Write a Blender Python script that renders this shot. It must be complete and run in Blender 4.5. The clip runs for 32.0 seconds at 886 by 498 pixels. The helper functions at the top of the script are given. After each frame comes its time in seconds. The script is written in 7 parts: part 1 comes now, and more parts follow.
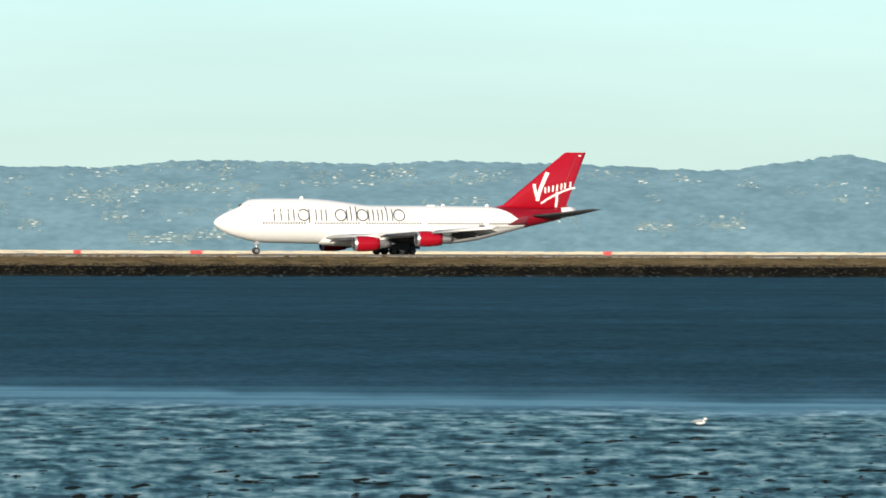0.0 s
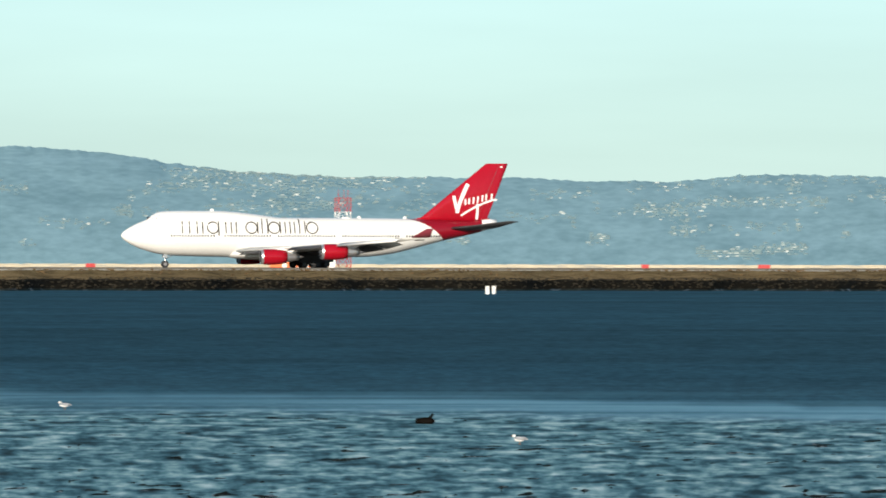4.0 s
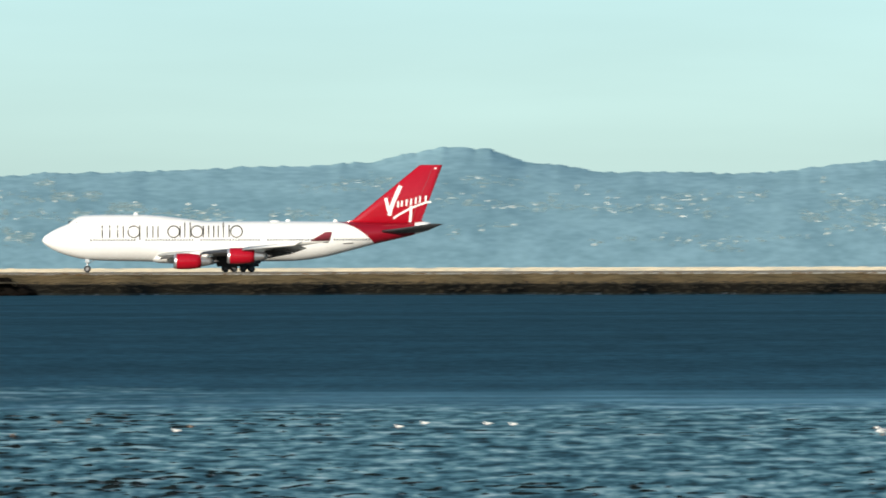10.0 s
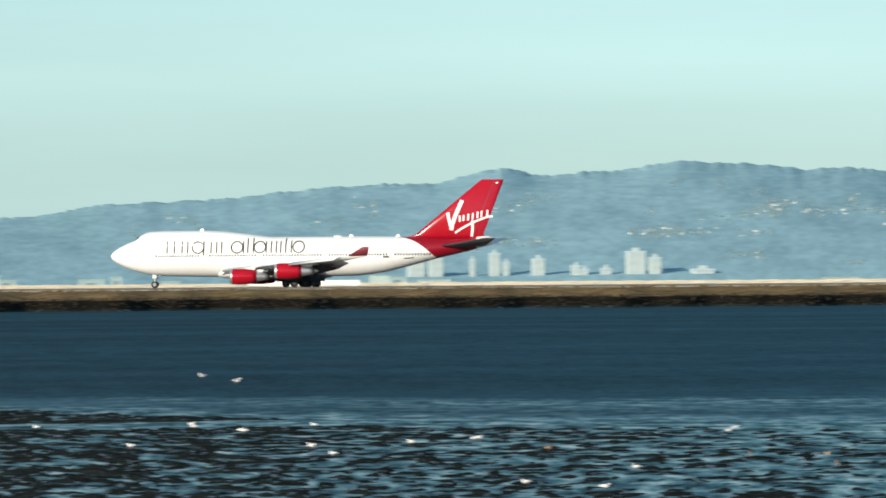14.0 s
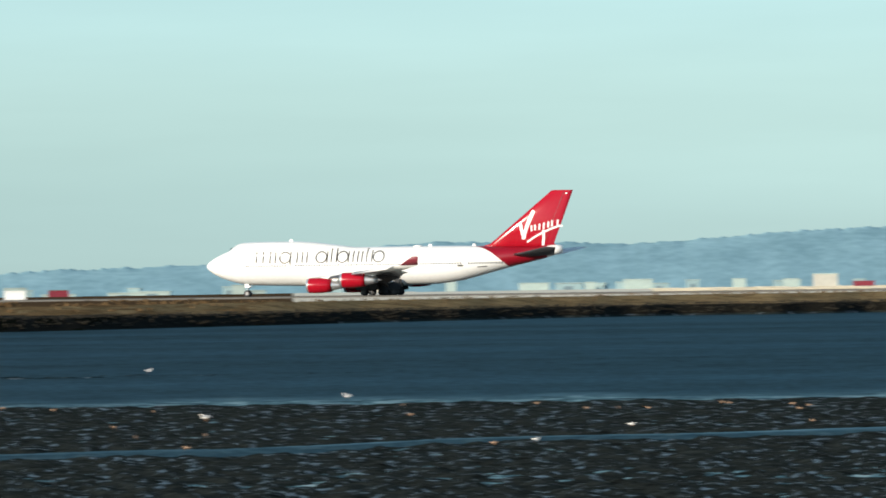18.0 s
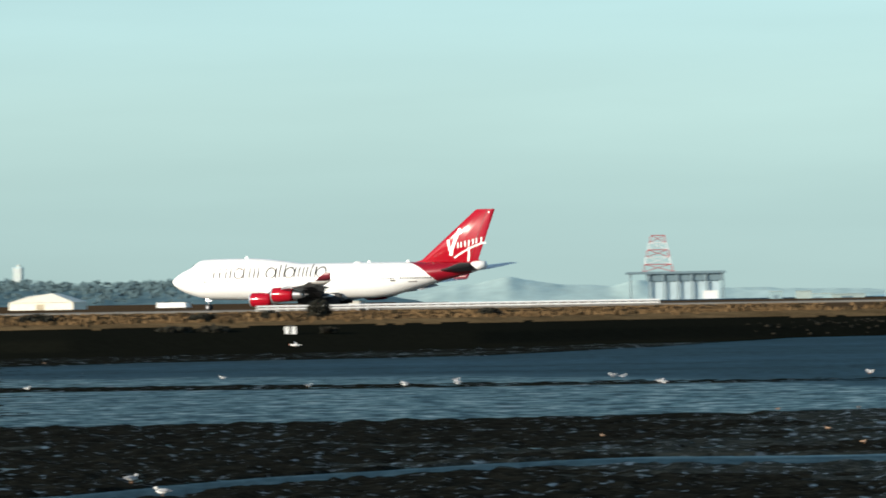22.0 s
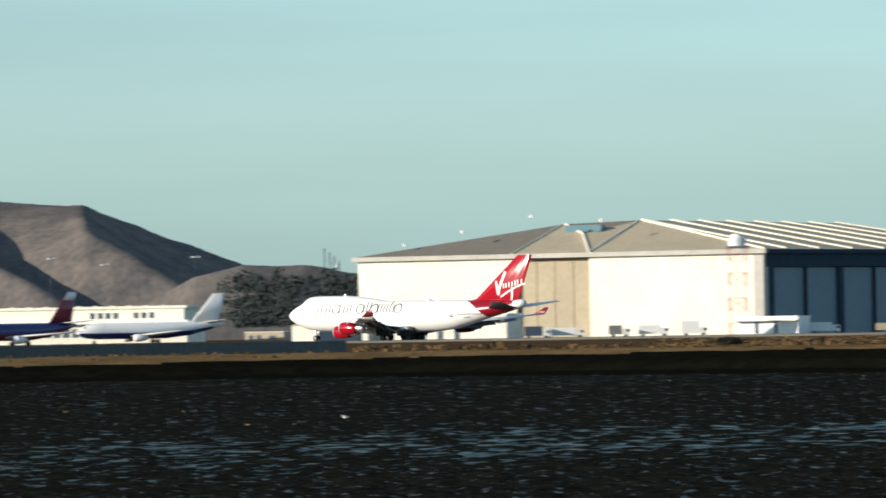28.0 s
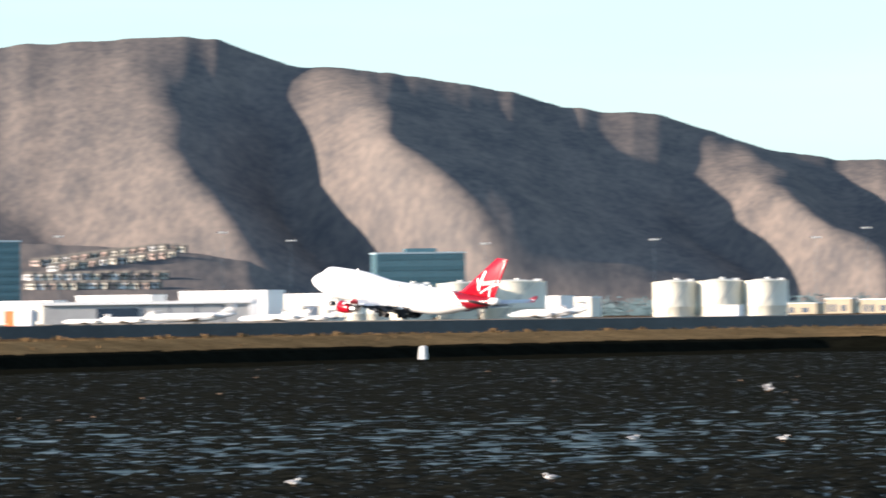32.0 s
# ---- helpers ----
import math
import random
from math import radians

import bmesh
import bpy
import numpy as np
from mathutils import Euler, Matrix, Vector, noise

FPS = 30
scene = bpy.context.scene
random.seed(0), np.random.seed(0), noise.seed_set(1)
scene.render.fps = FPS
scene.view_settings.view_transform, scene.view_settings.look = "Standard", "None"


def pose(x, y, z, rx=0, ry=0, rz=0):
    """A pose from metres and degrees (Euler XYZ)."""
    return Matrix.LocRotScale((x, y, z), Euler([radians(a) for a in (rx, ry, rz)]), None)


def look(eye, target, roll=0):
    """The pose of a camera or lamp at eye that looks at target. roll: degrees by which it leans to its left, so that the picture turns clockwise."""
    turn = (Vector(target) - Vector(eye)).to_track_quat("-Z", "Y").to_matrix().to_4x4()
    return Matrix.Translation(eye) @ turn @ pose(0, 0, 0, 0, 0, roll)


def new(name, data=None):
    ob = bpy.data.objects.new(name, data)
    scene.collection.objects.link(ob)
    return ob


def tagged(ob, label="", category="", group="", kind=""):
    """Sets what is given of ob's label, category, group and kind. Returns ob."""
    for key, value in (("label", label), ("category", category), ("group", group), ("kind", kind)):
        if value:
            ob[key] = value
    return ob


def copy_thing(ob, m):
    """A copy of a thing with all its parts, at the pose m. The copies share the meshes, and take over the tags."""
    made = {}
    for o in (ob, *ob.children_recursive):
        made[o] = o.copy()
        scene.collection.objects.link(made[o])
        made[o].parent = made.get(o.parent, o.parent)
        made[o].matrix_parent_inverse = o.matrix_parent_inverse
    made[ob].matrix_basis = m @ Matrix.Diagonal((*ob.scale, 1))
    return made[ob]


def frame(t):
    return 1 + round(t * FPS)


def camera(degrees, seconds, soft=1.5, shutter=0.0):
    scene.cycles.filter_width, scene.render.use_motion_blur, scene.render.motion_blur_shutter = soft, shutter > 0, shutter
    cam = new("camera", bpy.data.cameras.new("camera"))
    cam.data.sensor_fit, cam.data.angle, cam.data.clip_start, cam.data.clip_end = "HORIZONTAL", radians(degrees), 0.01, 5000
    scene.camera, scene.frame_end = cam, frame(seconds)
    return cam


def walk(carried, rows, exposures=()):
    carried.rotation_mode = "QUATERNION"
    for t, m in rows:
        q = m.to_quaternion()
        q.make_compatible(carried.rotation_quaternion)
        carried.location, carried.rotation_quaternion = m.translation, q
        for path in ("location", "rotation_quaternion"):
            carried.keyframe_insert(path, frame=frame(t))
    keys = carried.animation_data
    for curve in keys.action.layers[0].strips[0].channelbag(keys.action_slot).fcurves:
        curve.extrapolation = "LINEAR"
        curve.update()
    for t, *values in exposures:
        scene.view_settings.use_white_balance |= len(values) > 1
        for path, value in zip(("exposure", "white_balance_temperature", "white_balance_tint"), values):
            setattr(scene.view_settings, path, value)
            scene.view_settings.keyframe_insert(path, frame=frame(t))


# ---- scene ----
EYE = 5.5            # the camera stands on a bank by the bay, 5.5 m above the water
cam = camera(6.48, 32.0, soft=1.7, shutter=0.45)


def aim(az, el, roll):
    """A camera pose from the bearing (degrees right of +y), the tilt and the lean."""
    a, e = radians(az), radians(el)
    way = Vector((math.sin(a) * math.cos(e), math.cos(a) * math.cos(e), math.sin(e)))
    return look((0, 0, EYE), Vector((0, 0, EYE)) + way * 100, roll)


walk(cam, [
    (0, aim(15.796, -0.070, 0.16)), (0.5, aim(15.304, -0.047, 0.16)), (1, aim(14.893, -0.023, 0.16)), (1.5, aim(14.480, -0.011, 0.15)),
    (2, aim(13.752, -0.007, 0.14)), (2.5, aim(12.990, -0.008, 0.13)), (4.5, aim(11.010, 0.020, 0.10)), (5, aim(10.077, 0.002, 0.08)),
    (5.5, aim(9.034, 0.009, 0.05)), (6, aim(8.000, 0.009, 0.03)), (6.5, aim(6.682, 0.019, -0.01)), (7, aim(5.525, 0.018, -0.04)),
    (7.5, aim(4.359, 0.026, -0.07)), (8, aim(3.224, 0.034, -0.11)), (8.5, aim(3.062, 0.053, -0.11)), (9, aim(3.137, 0.067, -0.11)),
    (9.5, aim(3.035, 0.070, -0.11)), (10, aim(2.148, 0.050, -0.14)), (10.5, aim(0.785, 0.055, -0.19)), (11, aim(-0.642, 0.079, -0.23)),
    (11.5, aim(-1.731, 0.102, -0.27)), (12, aim(-2.736, 0.124, -0.31)), (12.5, aim(-3.736, 0.119, -0.34)), (13, aim(-4.644, 0.129, -0.38)),
    (13.5, aim(-5.457, 0.142, -0.41)), (15.5, aim(-10.384, 0.180, -0.59)), (16, aim(-11.403, 0.180, -0.62)), (16.5, aim(-12.484, 0.197, -0.66)),
    (17, aim(-13.650, 0.190, -0.70)), (17.5, aim(-14.925, 0.199, -0.74)), (18, aim(-16.354, 0.221, -0.79)), (18.5, aim(-17.655, 0.243, -0.83)),
    (19, aim(-19.091, 0.279, -0.87)), (19.5, aim(-20.255, 0.296, -0.90)), (20, aim(-21.225, 0.295, -0.92)), (20.5, aim(-22.201, 0.282, -0.95)),
    (21, aim(-23.276, 0.293, -0.97)), (21.5, aim(-24.233, 0.307, -0.99)), (22, aim(-25.232, 0.319, -1.01)), (22.5, aim(-26.114, 0.338, -1.02)),
    (23, aim(-27.062, 0.357, -1.04)), (23.5, aim(-28.035, 0.364, -1.05)), (24, aim(-29.171, 0.379, -1.06)), (24.5, aim(-30.202, 0.394, -1.07)),
    (25, aim(-31.215, 0.424, -1.07)), (25.5, aim(-32.278, 0.449, -1.07)), (26, aim(-33.961, 0.493, -1.07)), (26.5, aim(-35.398, 0.530, -1.06)),
    (28.5, aim(-39.520, 0.556, -0.99)), (29, aim(-40.470, 0.526, -0.97)), (29.5, aim(-41.447, 0.526, -0.94)), (30, aim(-42.614, 0.526, -0.90)),
    (30.5, aim(-43.541, 0.511, -0.86)), (31, aim(-43.822, 0.474, -0.85)), (31.5, aim(-44.542, 0.445, -0.82)), (32, aim(-45.785, 0.440, -0.77)),
], exposures=[(0, 0.2, 6720, 12), (5, 0.17, 6660, 11), (8, 0.15, 6540, 10), (13, 0.18, 6500, 10), (16, 0.25, 6500, 10), (20, 0.35, 6500, 10), (24, 0.45, 6500, 10), (26.5, 0.62, 6500, 10), (28.5, 0.32, 6500, 10), (29.5, 0.66, 6500, 11), (30, 0.88, 6550, 13), (31, 1.08, 6750, 20), (32, 1.22, 6750, 20)])

# ---- world and sun ----
SUN_AZ, SUN_EL = -151.0, 14.0      # behind the camera and to its left, low
world = bpy.data.worlds.new("world")
scene.world = world
world.use_nodes = True
wn, wl = world.node_tree.nodes, world.node_tree.links
sky = wn.new("ShaderNodeTexSky")
sky.sky_type = 'NISHITA'
sky.sun_disc = False
sky.sun_elevation = radians(SUN_EL)
sky.sun_rotation = radians(SUN_AZ)
sky.air_density, sky.dust_density, sky.ozone_density = 1.0, 0.3, 3.0
tint = wn.new("ShaderNodeMix")
tint.data_type, tint.blend_type = 'RGBA', 'MULTIPLY'
tint.inputs[0].default_value = 1.0
tint.inputs[7].default_value = (0.70, 0.97, 1.105, 1)
pale = wn.new("ShaderNodeHueSaturation")        # thin high haze pales the sky
pale.inputs["Saturation"].default_value = 0.55
wl.new(sky.outputs[0], pale.inputs["Color"])
way = wn.new("ShaderNodeTexCoord")               # thin wisps of high cloud, long in the bearing
long_way = wn.new("ShaderNodeMapping")
long_way.inputs["Scale"].default_value = (7.0, 7.0, 60.0)
long_way.inputs["Rotation"].default_value = (0.02, 0.05, 0.0)
wisp = wn.new("ShaderNodeTexNoise")
wisp.inputs["Scale"].default_value, wisp.inputs["Detail"].default_value = 1.0, 6
veil = wn.new("ShaderNodeMapRange")
veil.inputs["From Min"].default_value, veil.inputs["From Max"].default_value = 0.35, 0.72
veil.inputs["To Min"].default_value, veil.inputs["To Max"].default_value = 0.95, 1.07
cloudy = wn.new("ShaderNodeVectorMath")
cloudy.operation = 'SCALE'
wl.new(way.outputs["Generated"], long_way.inputs[0])
wl.new(long_way.outputs[0], wisp.inputs["Vector"])
wl.new(wisp.outputs[0], veil.inputs[0])
wl.new(pale.outputs[0], cloudy.inputs[0])
wl.new(veil.outputs[0], cloudy.inputs["Scale"])
haze = wn.new("ShaderNodeMix")                   # smoke-blue haze lies low over the bay in the north-west
haze.data_type, haze.blend_type = 'RGBA', 'MULTIPLY'
haze.inputs[7].default_value = (0.895, 0.94, 0.98, 1)
split = wn.new("ShaderNodeSeparateXYZ")
wl.new(way.outputs["Generated"], split.inputs[0])
thick = wn.new("ShaderNodeMath")
thick.operation = 'MULTIPLY'
for k, (axis, lo, hi) in enumerate((("Z", 0.027, 0.006), ("X", -0.02, -0.30))):
    ease = wn.new("ShaderNodeMapRange")
    ease.interpolation_type = 'SMOOTHSTEP'
    ease.inputs["From Min"].default_value, ease.inputs["From Max"].default_value = lo, hi
    wl.new(split.outputs[axis], ease.inputs[0])
    wl.new(ease.outputs[0], thick.inputs[k])
wl.new(thick.outputs[0], haze.inputs[0])
wl.new(cloudy.outputs[0], haze.inputs[6])
wl.new(haze.outputs[2], tint.inputs[6])
wl.new(tint.outputs[2], wn["Background"].inputs[0])
wn["Background"].inputs[1].default_value = 0.122
sun_data = bpy.data.lights.new("sun", 'SUN')
sun_data.energy, sun_data.angle, sun_data.color = 5.0, radians(0.5), (1.0, 0.88, 0.72)
sun = new("sun", sun_data)
sa, se = radians(SUN_AZ), radians(SUN_EL)
sun.matrix_world = look((math.sin(sa) * math.cos(se) * 500, math.cos(sa) * math.cos(se) * 500, math.sin(se) * 500 + 20), (0, 0, 20))

# ---- materials ----


def mat(name, color, rough=0.6, metal=0.0, var=0.25, scale=0.6, bump=0.2, spec=0.4, dark=None, fine=8.0):
    """A paint-like surface with grain and stains at two scales."""
    m = bpy.data.materials.new(name)
    m.use_nodes = True
    n, l = m.node_tree.nodes, m.node_tree.links
    b = n["Principled BSDF"]
    co = n.new("ShaderNodeTexCoord")
    n1 = n.new("ShaderNodeTexNoise")
    n1.inputs["Scale"].default_value, n1.inputs["Detail"].default_value = scale, 6
    n2 = n.new("ShaderNodeTexNoise")
    n2.inputs["Scale"].default_value, n2.inputs["Detail"].default_value = scale * fine, 4
    l.new(co.outputs["Object"], n1.inputs["Vector"])
    l.new(co.outputs["Object"], n2.inputs["Vector"])
    add = n.new("ShaderNodeMath")
    add.operation = 'ADD'
    half = n.new("ShaderNodeMath")
    half.operation = 'MULTIPLY'
    half.inputs[1].default_value = 0.5
    l.new(n1.outputs[0], add.inputs[0])
    l.new(n2.outputs[0], add.inputs[1])
    l.new(add.outputs[0], half.inputs[0])
    ramp = n.new("ShaderNodeValToRGB")
    lo = dark or tuple(c * (1 - var) for c in color)
    hi = tuple(min(1, c * (1 + var * 0.6)) for c in color)
    ramp.color_ramp.elements[0].position, ramp.color_ramp.elements[0].color = 0.36, (*lo, 1)
    ramp.color_ramp.elements[1].position, ramp.color_ramp.elements[1].color = 0.64, (*hi, 1)
    l.new(half.outputs[0], ramp.inputs[0])
    l.new(ramp.outputs[0], b.inputs["Base Color"])
    b.inputs["Roughness"].default_value, b.inputs["Metallic"].default_value = rough, metal
    b.inputs["Specular IOR Level"].default_value = spec
    if bump:
        bp = n.new("ShaderNodeBump")
        bp.inputs["Strength"].default_value, bp.inputs["Distance"].default_value = bump, 0.1
        l.new(half.outputs[0], bp.inputs["Height"])
        l.new(bp.outputs[0], b.inputs["Normal"])
    return m


M_WHITE = mat("white_paint", (0.80, 0.80, 0.78), 0.35, var=0.05, scale=0.3, bump=0.0)
M_RED = mat("red_paint", (0.36, 0.005, 0.016), 0.15, var=0.10, scale=0.4, bump=0.0, spec=0.4)
M_DARK = mat("dark_rubber", (0.025, 0.027, 0.03), 0.7, var=0.3, scale=2)
M_WING = mat("grey_wing_skin", (0.66, 0.66, 0.65), 0.45, var=0.1, scale=0.5, bump=0.0)
# shade on flaps and tailplane is put into this near-black colour
M_FLAP = mat("shaded_flap_skin", (0.05, 0.053, 0.058), 0.5, var=0.15, scale=0.6, bump=0.0)
M_METAL = mat("bare_metal", (0.62, 0.62, 0.63), 0.32, metal=0.8, var=0.12, scale=1.2, bump=0.0)
M_GLASS = mat("dark_glass", (0.02, 0.025, 0.03), 0.1, var=0.1, bump=0.0, spec=0.6)
M_GREY = mat("grey_line_paint", (0.035, 0.03, 0.022), 0.5, var=0.15, bump=0.0)
M_CREAM = mat("cream_cladding", (0.74, 0.71, 0.60), 0.6, var=0.10, scale=0.12)
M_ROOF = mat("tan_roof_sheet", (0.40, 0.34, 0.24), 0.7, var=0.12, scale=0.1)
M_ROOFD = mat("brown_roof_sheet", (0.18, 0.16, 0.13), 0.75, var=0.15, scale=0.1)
M_BLUED = mat("slate_blue_door", (0.045, 0.075, 0.115), 0.6, var=0.15, scale=0.2)
M_TANK = mat("tank_paint", (0.74, 0.70, 0.57), 0.5, var=0.08, scale=0.15)
M_ORANGE = mat("orange_paint", (0.75, 0.16, 0.04), 0.5, var=0.1)
M_REDST = mat("red_steel_paint", (0.46, 0.03, 0.03), 0.5, var=0.15)
M_STEEL = mat("grey_steel", (0.22, 0.22, 0.23), 0.5, metal=0.3, var=0.2)
M_CONC = mat("pale_concrete", (0.46, 0.44, 0.40), 0.8, var=0.15, scale=0.2)
M_NAVY = mat("navy_paint", (0.02, 0.03, 0.14), 0.3, var=0.1, bump=0.0)
M_TEAL = mat("teal_glass", (0.075, 0.17, 0.205), 0.25, var=0.12, scale=0.1, bump=0.0)
# distance haze is mixed into this wall colour
M_TOWN = mat("hazed_tower_wall", (0.42, 0.54, 0.58), 0.7, var=0.1, scale=0.05)
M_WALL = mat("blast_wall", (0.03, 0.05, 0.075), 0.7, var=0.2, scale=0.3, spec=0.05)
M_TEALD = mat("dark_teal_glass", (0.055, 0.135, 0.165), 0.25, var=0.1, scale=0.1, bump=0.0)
# the next three also carry distance haze in their base colours
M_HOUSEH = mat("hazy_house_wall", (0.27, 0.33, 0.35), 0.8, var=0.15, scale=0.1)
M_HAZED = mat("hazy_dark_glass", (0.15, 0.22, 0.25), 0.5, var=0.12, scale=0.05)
M_CITYE = mat("hazed_city_wall", (0.44, 0.51, 0.49), 0.7, var=0.1, scale=0.05)
M_FENCE = mat("dark_teal_fence_sheet", (0.016, 0.030, 0.042), 0.7, var=0.2, scale=0.3, spec=0.1)
M_SLATE = mat("mid_slate_door", (0.055, 0.085, 0.11), 0.6, var=0.12, scale=0.2)
M_HDOOR = mat("slate_hangar_door", (0.135, 0.195, 0.235), 0.55, var=0.12, scale=0.1)
M_TAIL = mat("maroon_tail_paint", (0.20, 0.025, 0.04), 0.35, var=0.2, scale=0.4)
M_GULL = mat("white_feathers", (0.80, 0.79, 0.76), 0.7, var=0.06, scale=6)
M_GULLG = mat("grey_feathers", (0.30, 0.31, 0.33), 0.7, var=0.15, scale=6)
M_BUSH = mat("dry_bush", (0.020, 0.019, 0.011), 0.9, var=0.5, scale=1.5)
# leaf colour with the blue of distance haze painted in
M_TREE = mat("hazed_foliage", (0.082, 0.140, 0.160), 0.9, var=0.3, scale=0.08)
# tower glass paled towards the sky, haze painted in
M_TOWNW = mat("hazed_tower_glass", (0.42, 0.48, 0.48), 0.5, var=0.1, scale=0.05)
M_ROCK = mat("rip_rap_rock", (0.036, 0.032, 0.024), 0.9, var=0.5, scale=0.8, spec=0.05)
M_BEAK = mat("dull_orange_horn", (0.35, 0.18, 0.08), 0.6, var=0.1)

M_STEELW = mat("pale_grey_cladding", (0.36, 0.37, 0.37), 0.6, var=0.1, scale=0.2)
# far walls, with distance haze put into their base colours
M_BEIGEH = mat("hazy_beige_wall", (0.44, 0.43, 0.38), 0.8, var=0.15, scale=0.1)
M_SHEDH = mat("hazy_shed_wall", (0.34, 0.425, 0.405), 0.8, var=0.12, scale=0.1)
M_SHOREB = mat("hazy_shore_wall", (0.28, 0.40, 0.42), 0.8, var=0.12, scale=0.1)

# ---- mesh helpers ----


def mesh_ob(name, geo, material, parent=None, label="", smooth=False):
    v, f = geo
    me = bpy.data.meshes.new(name)
    me.from_pydata([tuple(p) for p in v], [], f)
    for m in (material if isinstance(material, (list, tuple)) else [material]):
        me.materials.append(m)
    if smooth:
        me.polygons.foreach_set("use_smooth", [True] * len(me.polygons))
    me.update()
    ob = new(name, me)
    if parent:
        ob.parent = parent
    if label:
        ob["label"] = label
    return ob


part = mesh_ob


def join(*geos):
    v, f = [], []
    for gv, gf in geos:
        k = len(v)
        v += list(gv)
        f += [tuple(i + k for i in q) for q in gf]
    return v, f


def box(x0, x1, y0, y1, z0, z1):
    v = [(x, y, z) for z in (z0, z1) for x, y in ((x0, y0), (x1, y0), (x1, y1), (x0, y1))]
    return v, [(3, 2, 1, 0), (4, 5, 6, 7), (0, 1, 5, 4), (1, 2, 6, 5), (2, 3, 7, 6), (3, 0, 4, 7)]


def rod(a, b, r, n=6, r2=None):
    a, b = Vector(a), Vector(b)
    q = (b - a).to_track_quat('Z', 'Y')
    v = []
    for p, rr in ((a, r), (b, r if r2 is None else r2)):
        for i in range(n):
            t = 2 * math.pi * i / n
            v.append(tuple(p + q @ Vector((rr * math.cos(t), rr * math.sin(t), 0))))
    f = [(i, (i + 1) % n, n + (i + 1) % n, n + i) for i in range(n)]
    return v, f + [tuple(range(n - 1, -1, -1)), tuple(range(n, 2 * n))]


def lathe(profile, n=28, axis='x', at=(0, 0, 0), ends=True):
    """Turn (along, radius) pairs about an axis."""
    v, f = [], []
    for s, r in profile:
        for i in range(n):
            t = 2 * math.pi * i / n
            c, d = r * math.cos(t), r * math.sin(t)
            p = (s, c, d) if axis == 'x' else ((c, d, s) if axis == 'z' else (c, s, d))
            v.append((p[0] + at[0], p[1] + at[1], p[2] + at[2]))
    for k in range(len(profile) - 1):
        for i in range(n):
            j = (i + 1) % n
            f.append((k * n + i, k * n + j, (k + 1) * n + j, (k + 1) * n + i))
    if ends:
        f.append(tuple(range(n - 1, -1, -1)))
        f.append(tuple(range((len(profile) - 1) * n, len(profile) * n)))
    return v, f


def loft(rings, cap=True):
    n = len(rings[0])
    v = [p for r in rings for p in r]
    f = []
    for k in range(len(rings) - 1):
        for i in range(n):
            j = (i + 1) % n
            f.append((k * n + i, k * n + j, (k + 1) * n + j, (k + 1) * n + i))
    if cap:
        f += [tuple(range(n - 1, -1, -1)), tuple(range((len(rings) - 1) * n, len(rings) * n))]
    return v, f


FOIL = [(0, 0), (0.015, 0.28), (0.06, 0.62), (0.15, 0.9), (0.32, 1.0), (0.55, 0.78), (0.8, 0.38), (1, 0.04)]


def foil_ring(place, chord, thick, across):
    """An aerofoil section, its chord along +x; across: the unit vector of its thickness."""
    p, u = Vector(place), Vector(across)
    top = [p + Vector((a * chord, 0, 0)) + u * (b * thick / 2) for a, b in FOIL]
    low = [p + Vector((a * chord, 0, 0)) - u * (b * thick / 2) for a, b in reversed(FOIL[1:])]
    return [tuple(q) for q in top + low]


def polar(az, r, z=0.0):
    a = radians(az)
    return (r * math.sin(a), r * math.cos(a), z)


def stand(name, az, r, z=2.4, turn=0.0, label="", category="", group="", kind=""):
    """An empty at a bearing and distance, its x to the right as the camera sees it."""
    e = new(name)
    x, y, _ = polar(az, r)
    e.matrix_world = pose(x, y, z, 0, 0, -az + turn)
    return tagged(e, label, category, group, kind)


def lerp(x, xs, ys):
    return float(np.interp(x, xs, ys))


# ---- ground: mud, levee, airfield, one sheet ----
SH_A = [-60, -53, -49, -46, -43, -39, -34, -31, -28, -25, -22, -19, -15, -8, 0, 5, 12, 19, 26]
SH_R = [640, 680, 740, 822, 890, 880, 800, 780, 775, 800, 850, 930, 1085, 1125, 1110, 1086, 1133, 1160, 1180]
WET_NEAR = [(-60, 420), (-49, 415), (-43, 425), (-36, 400), (-33, 345), (-28, 334), (-24, 345), (-19, 352), (-13, 348), (-9, 312), (-6.5, 281), (-3, 273), (1, 277), (3, 276), (8, 272), (12, 256), (16, 246), (26, 246)]


def shore(az):
    return np.interp(az, SH_A, SH_R) + np.interp(az, [-20, -12], [0.0, 1.0]) * (5 * np.sin(az * 5.1) + 3 * np.sin(az * 13.7 + 1))


def fbm(x, y, seed=0, octaves=4):
    """Smooth value noise on arrays."""
    out, amp = np.zeros_like(x, dtype=float), 1.0
    for o in range(octaves):
        xi, yi = np.floor(x).astype(np.int64), np.floor(y).astype(np.int64)
        xf, yf = x - xi, y - yi
        u, w = xf * xf * (3 - 2 * xf), yf * yf * (3 - 2 * yf)

        def h(a, b):
            n = (a * 374761393 + b * 668265263 + (seed + o) * 974634777) & 0x7fffffff
            n = ((n ^ (n >> 13)) * 1274126177) & 0x7fffffff
            return ((n ^ (n >> 16)) & 0xffff) / 65535.0
        out += amp * ((h(xi, yi) * (1 - u) + h(xi + 1, yi) * u) * (1 - w) + (h(xi, yi + 1) * (1 - u) + h(xi + 1, yi + 1) * u) * w - 0.5)
        x, y, amp = x * 2.03 + 17.3, y * 2.03 + 9.1, amp * 0.5
    return out


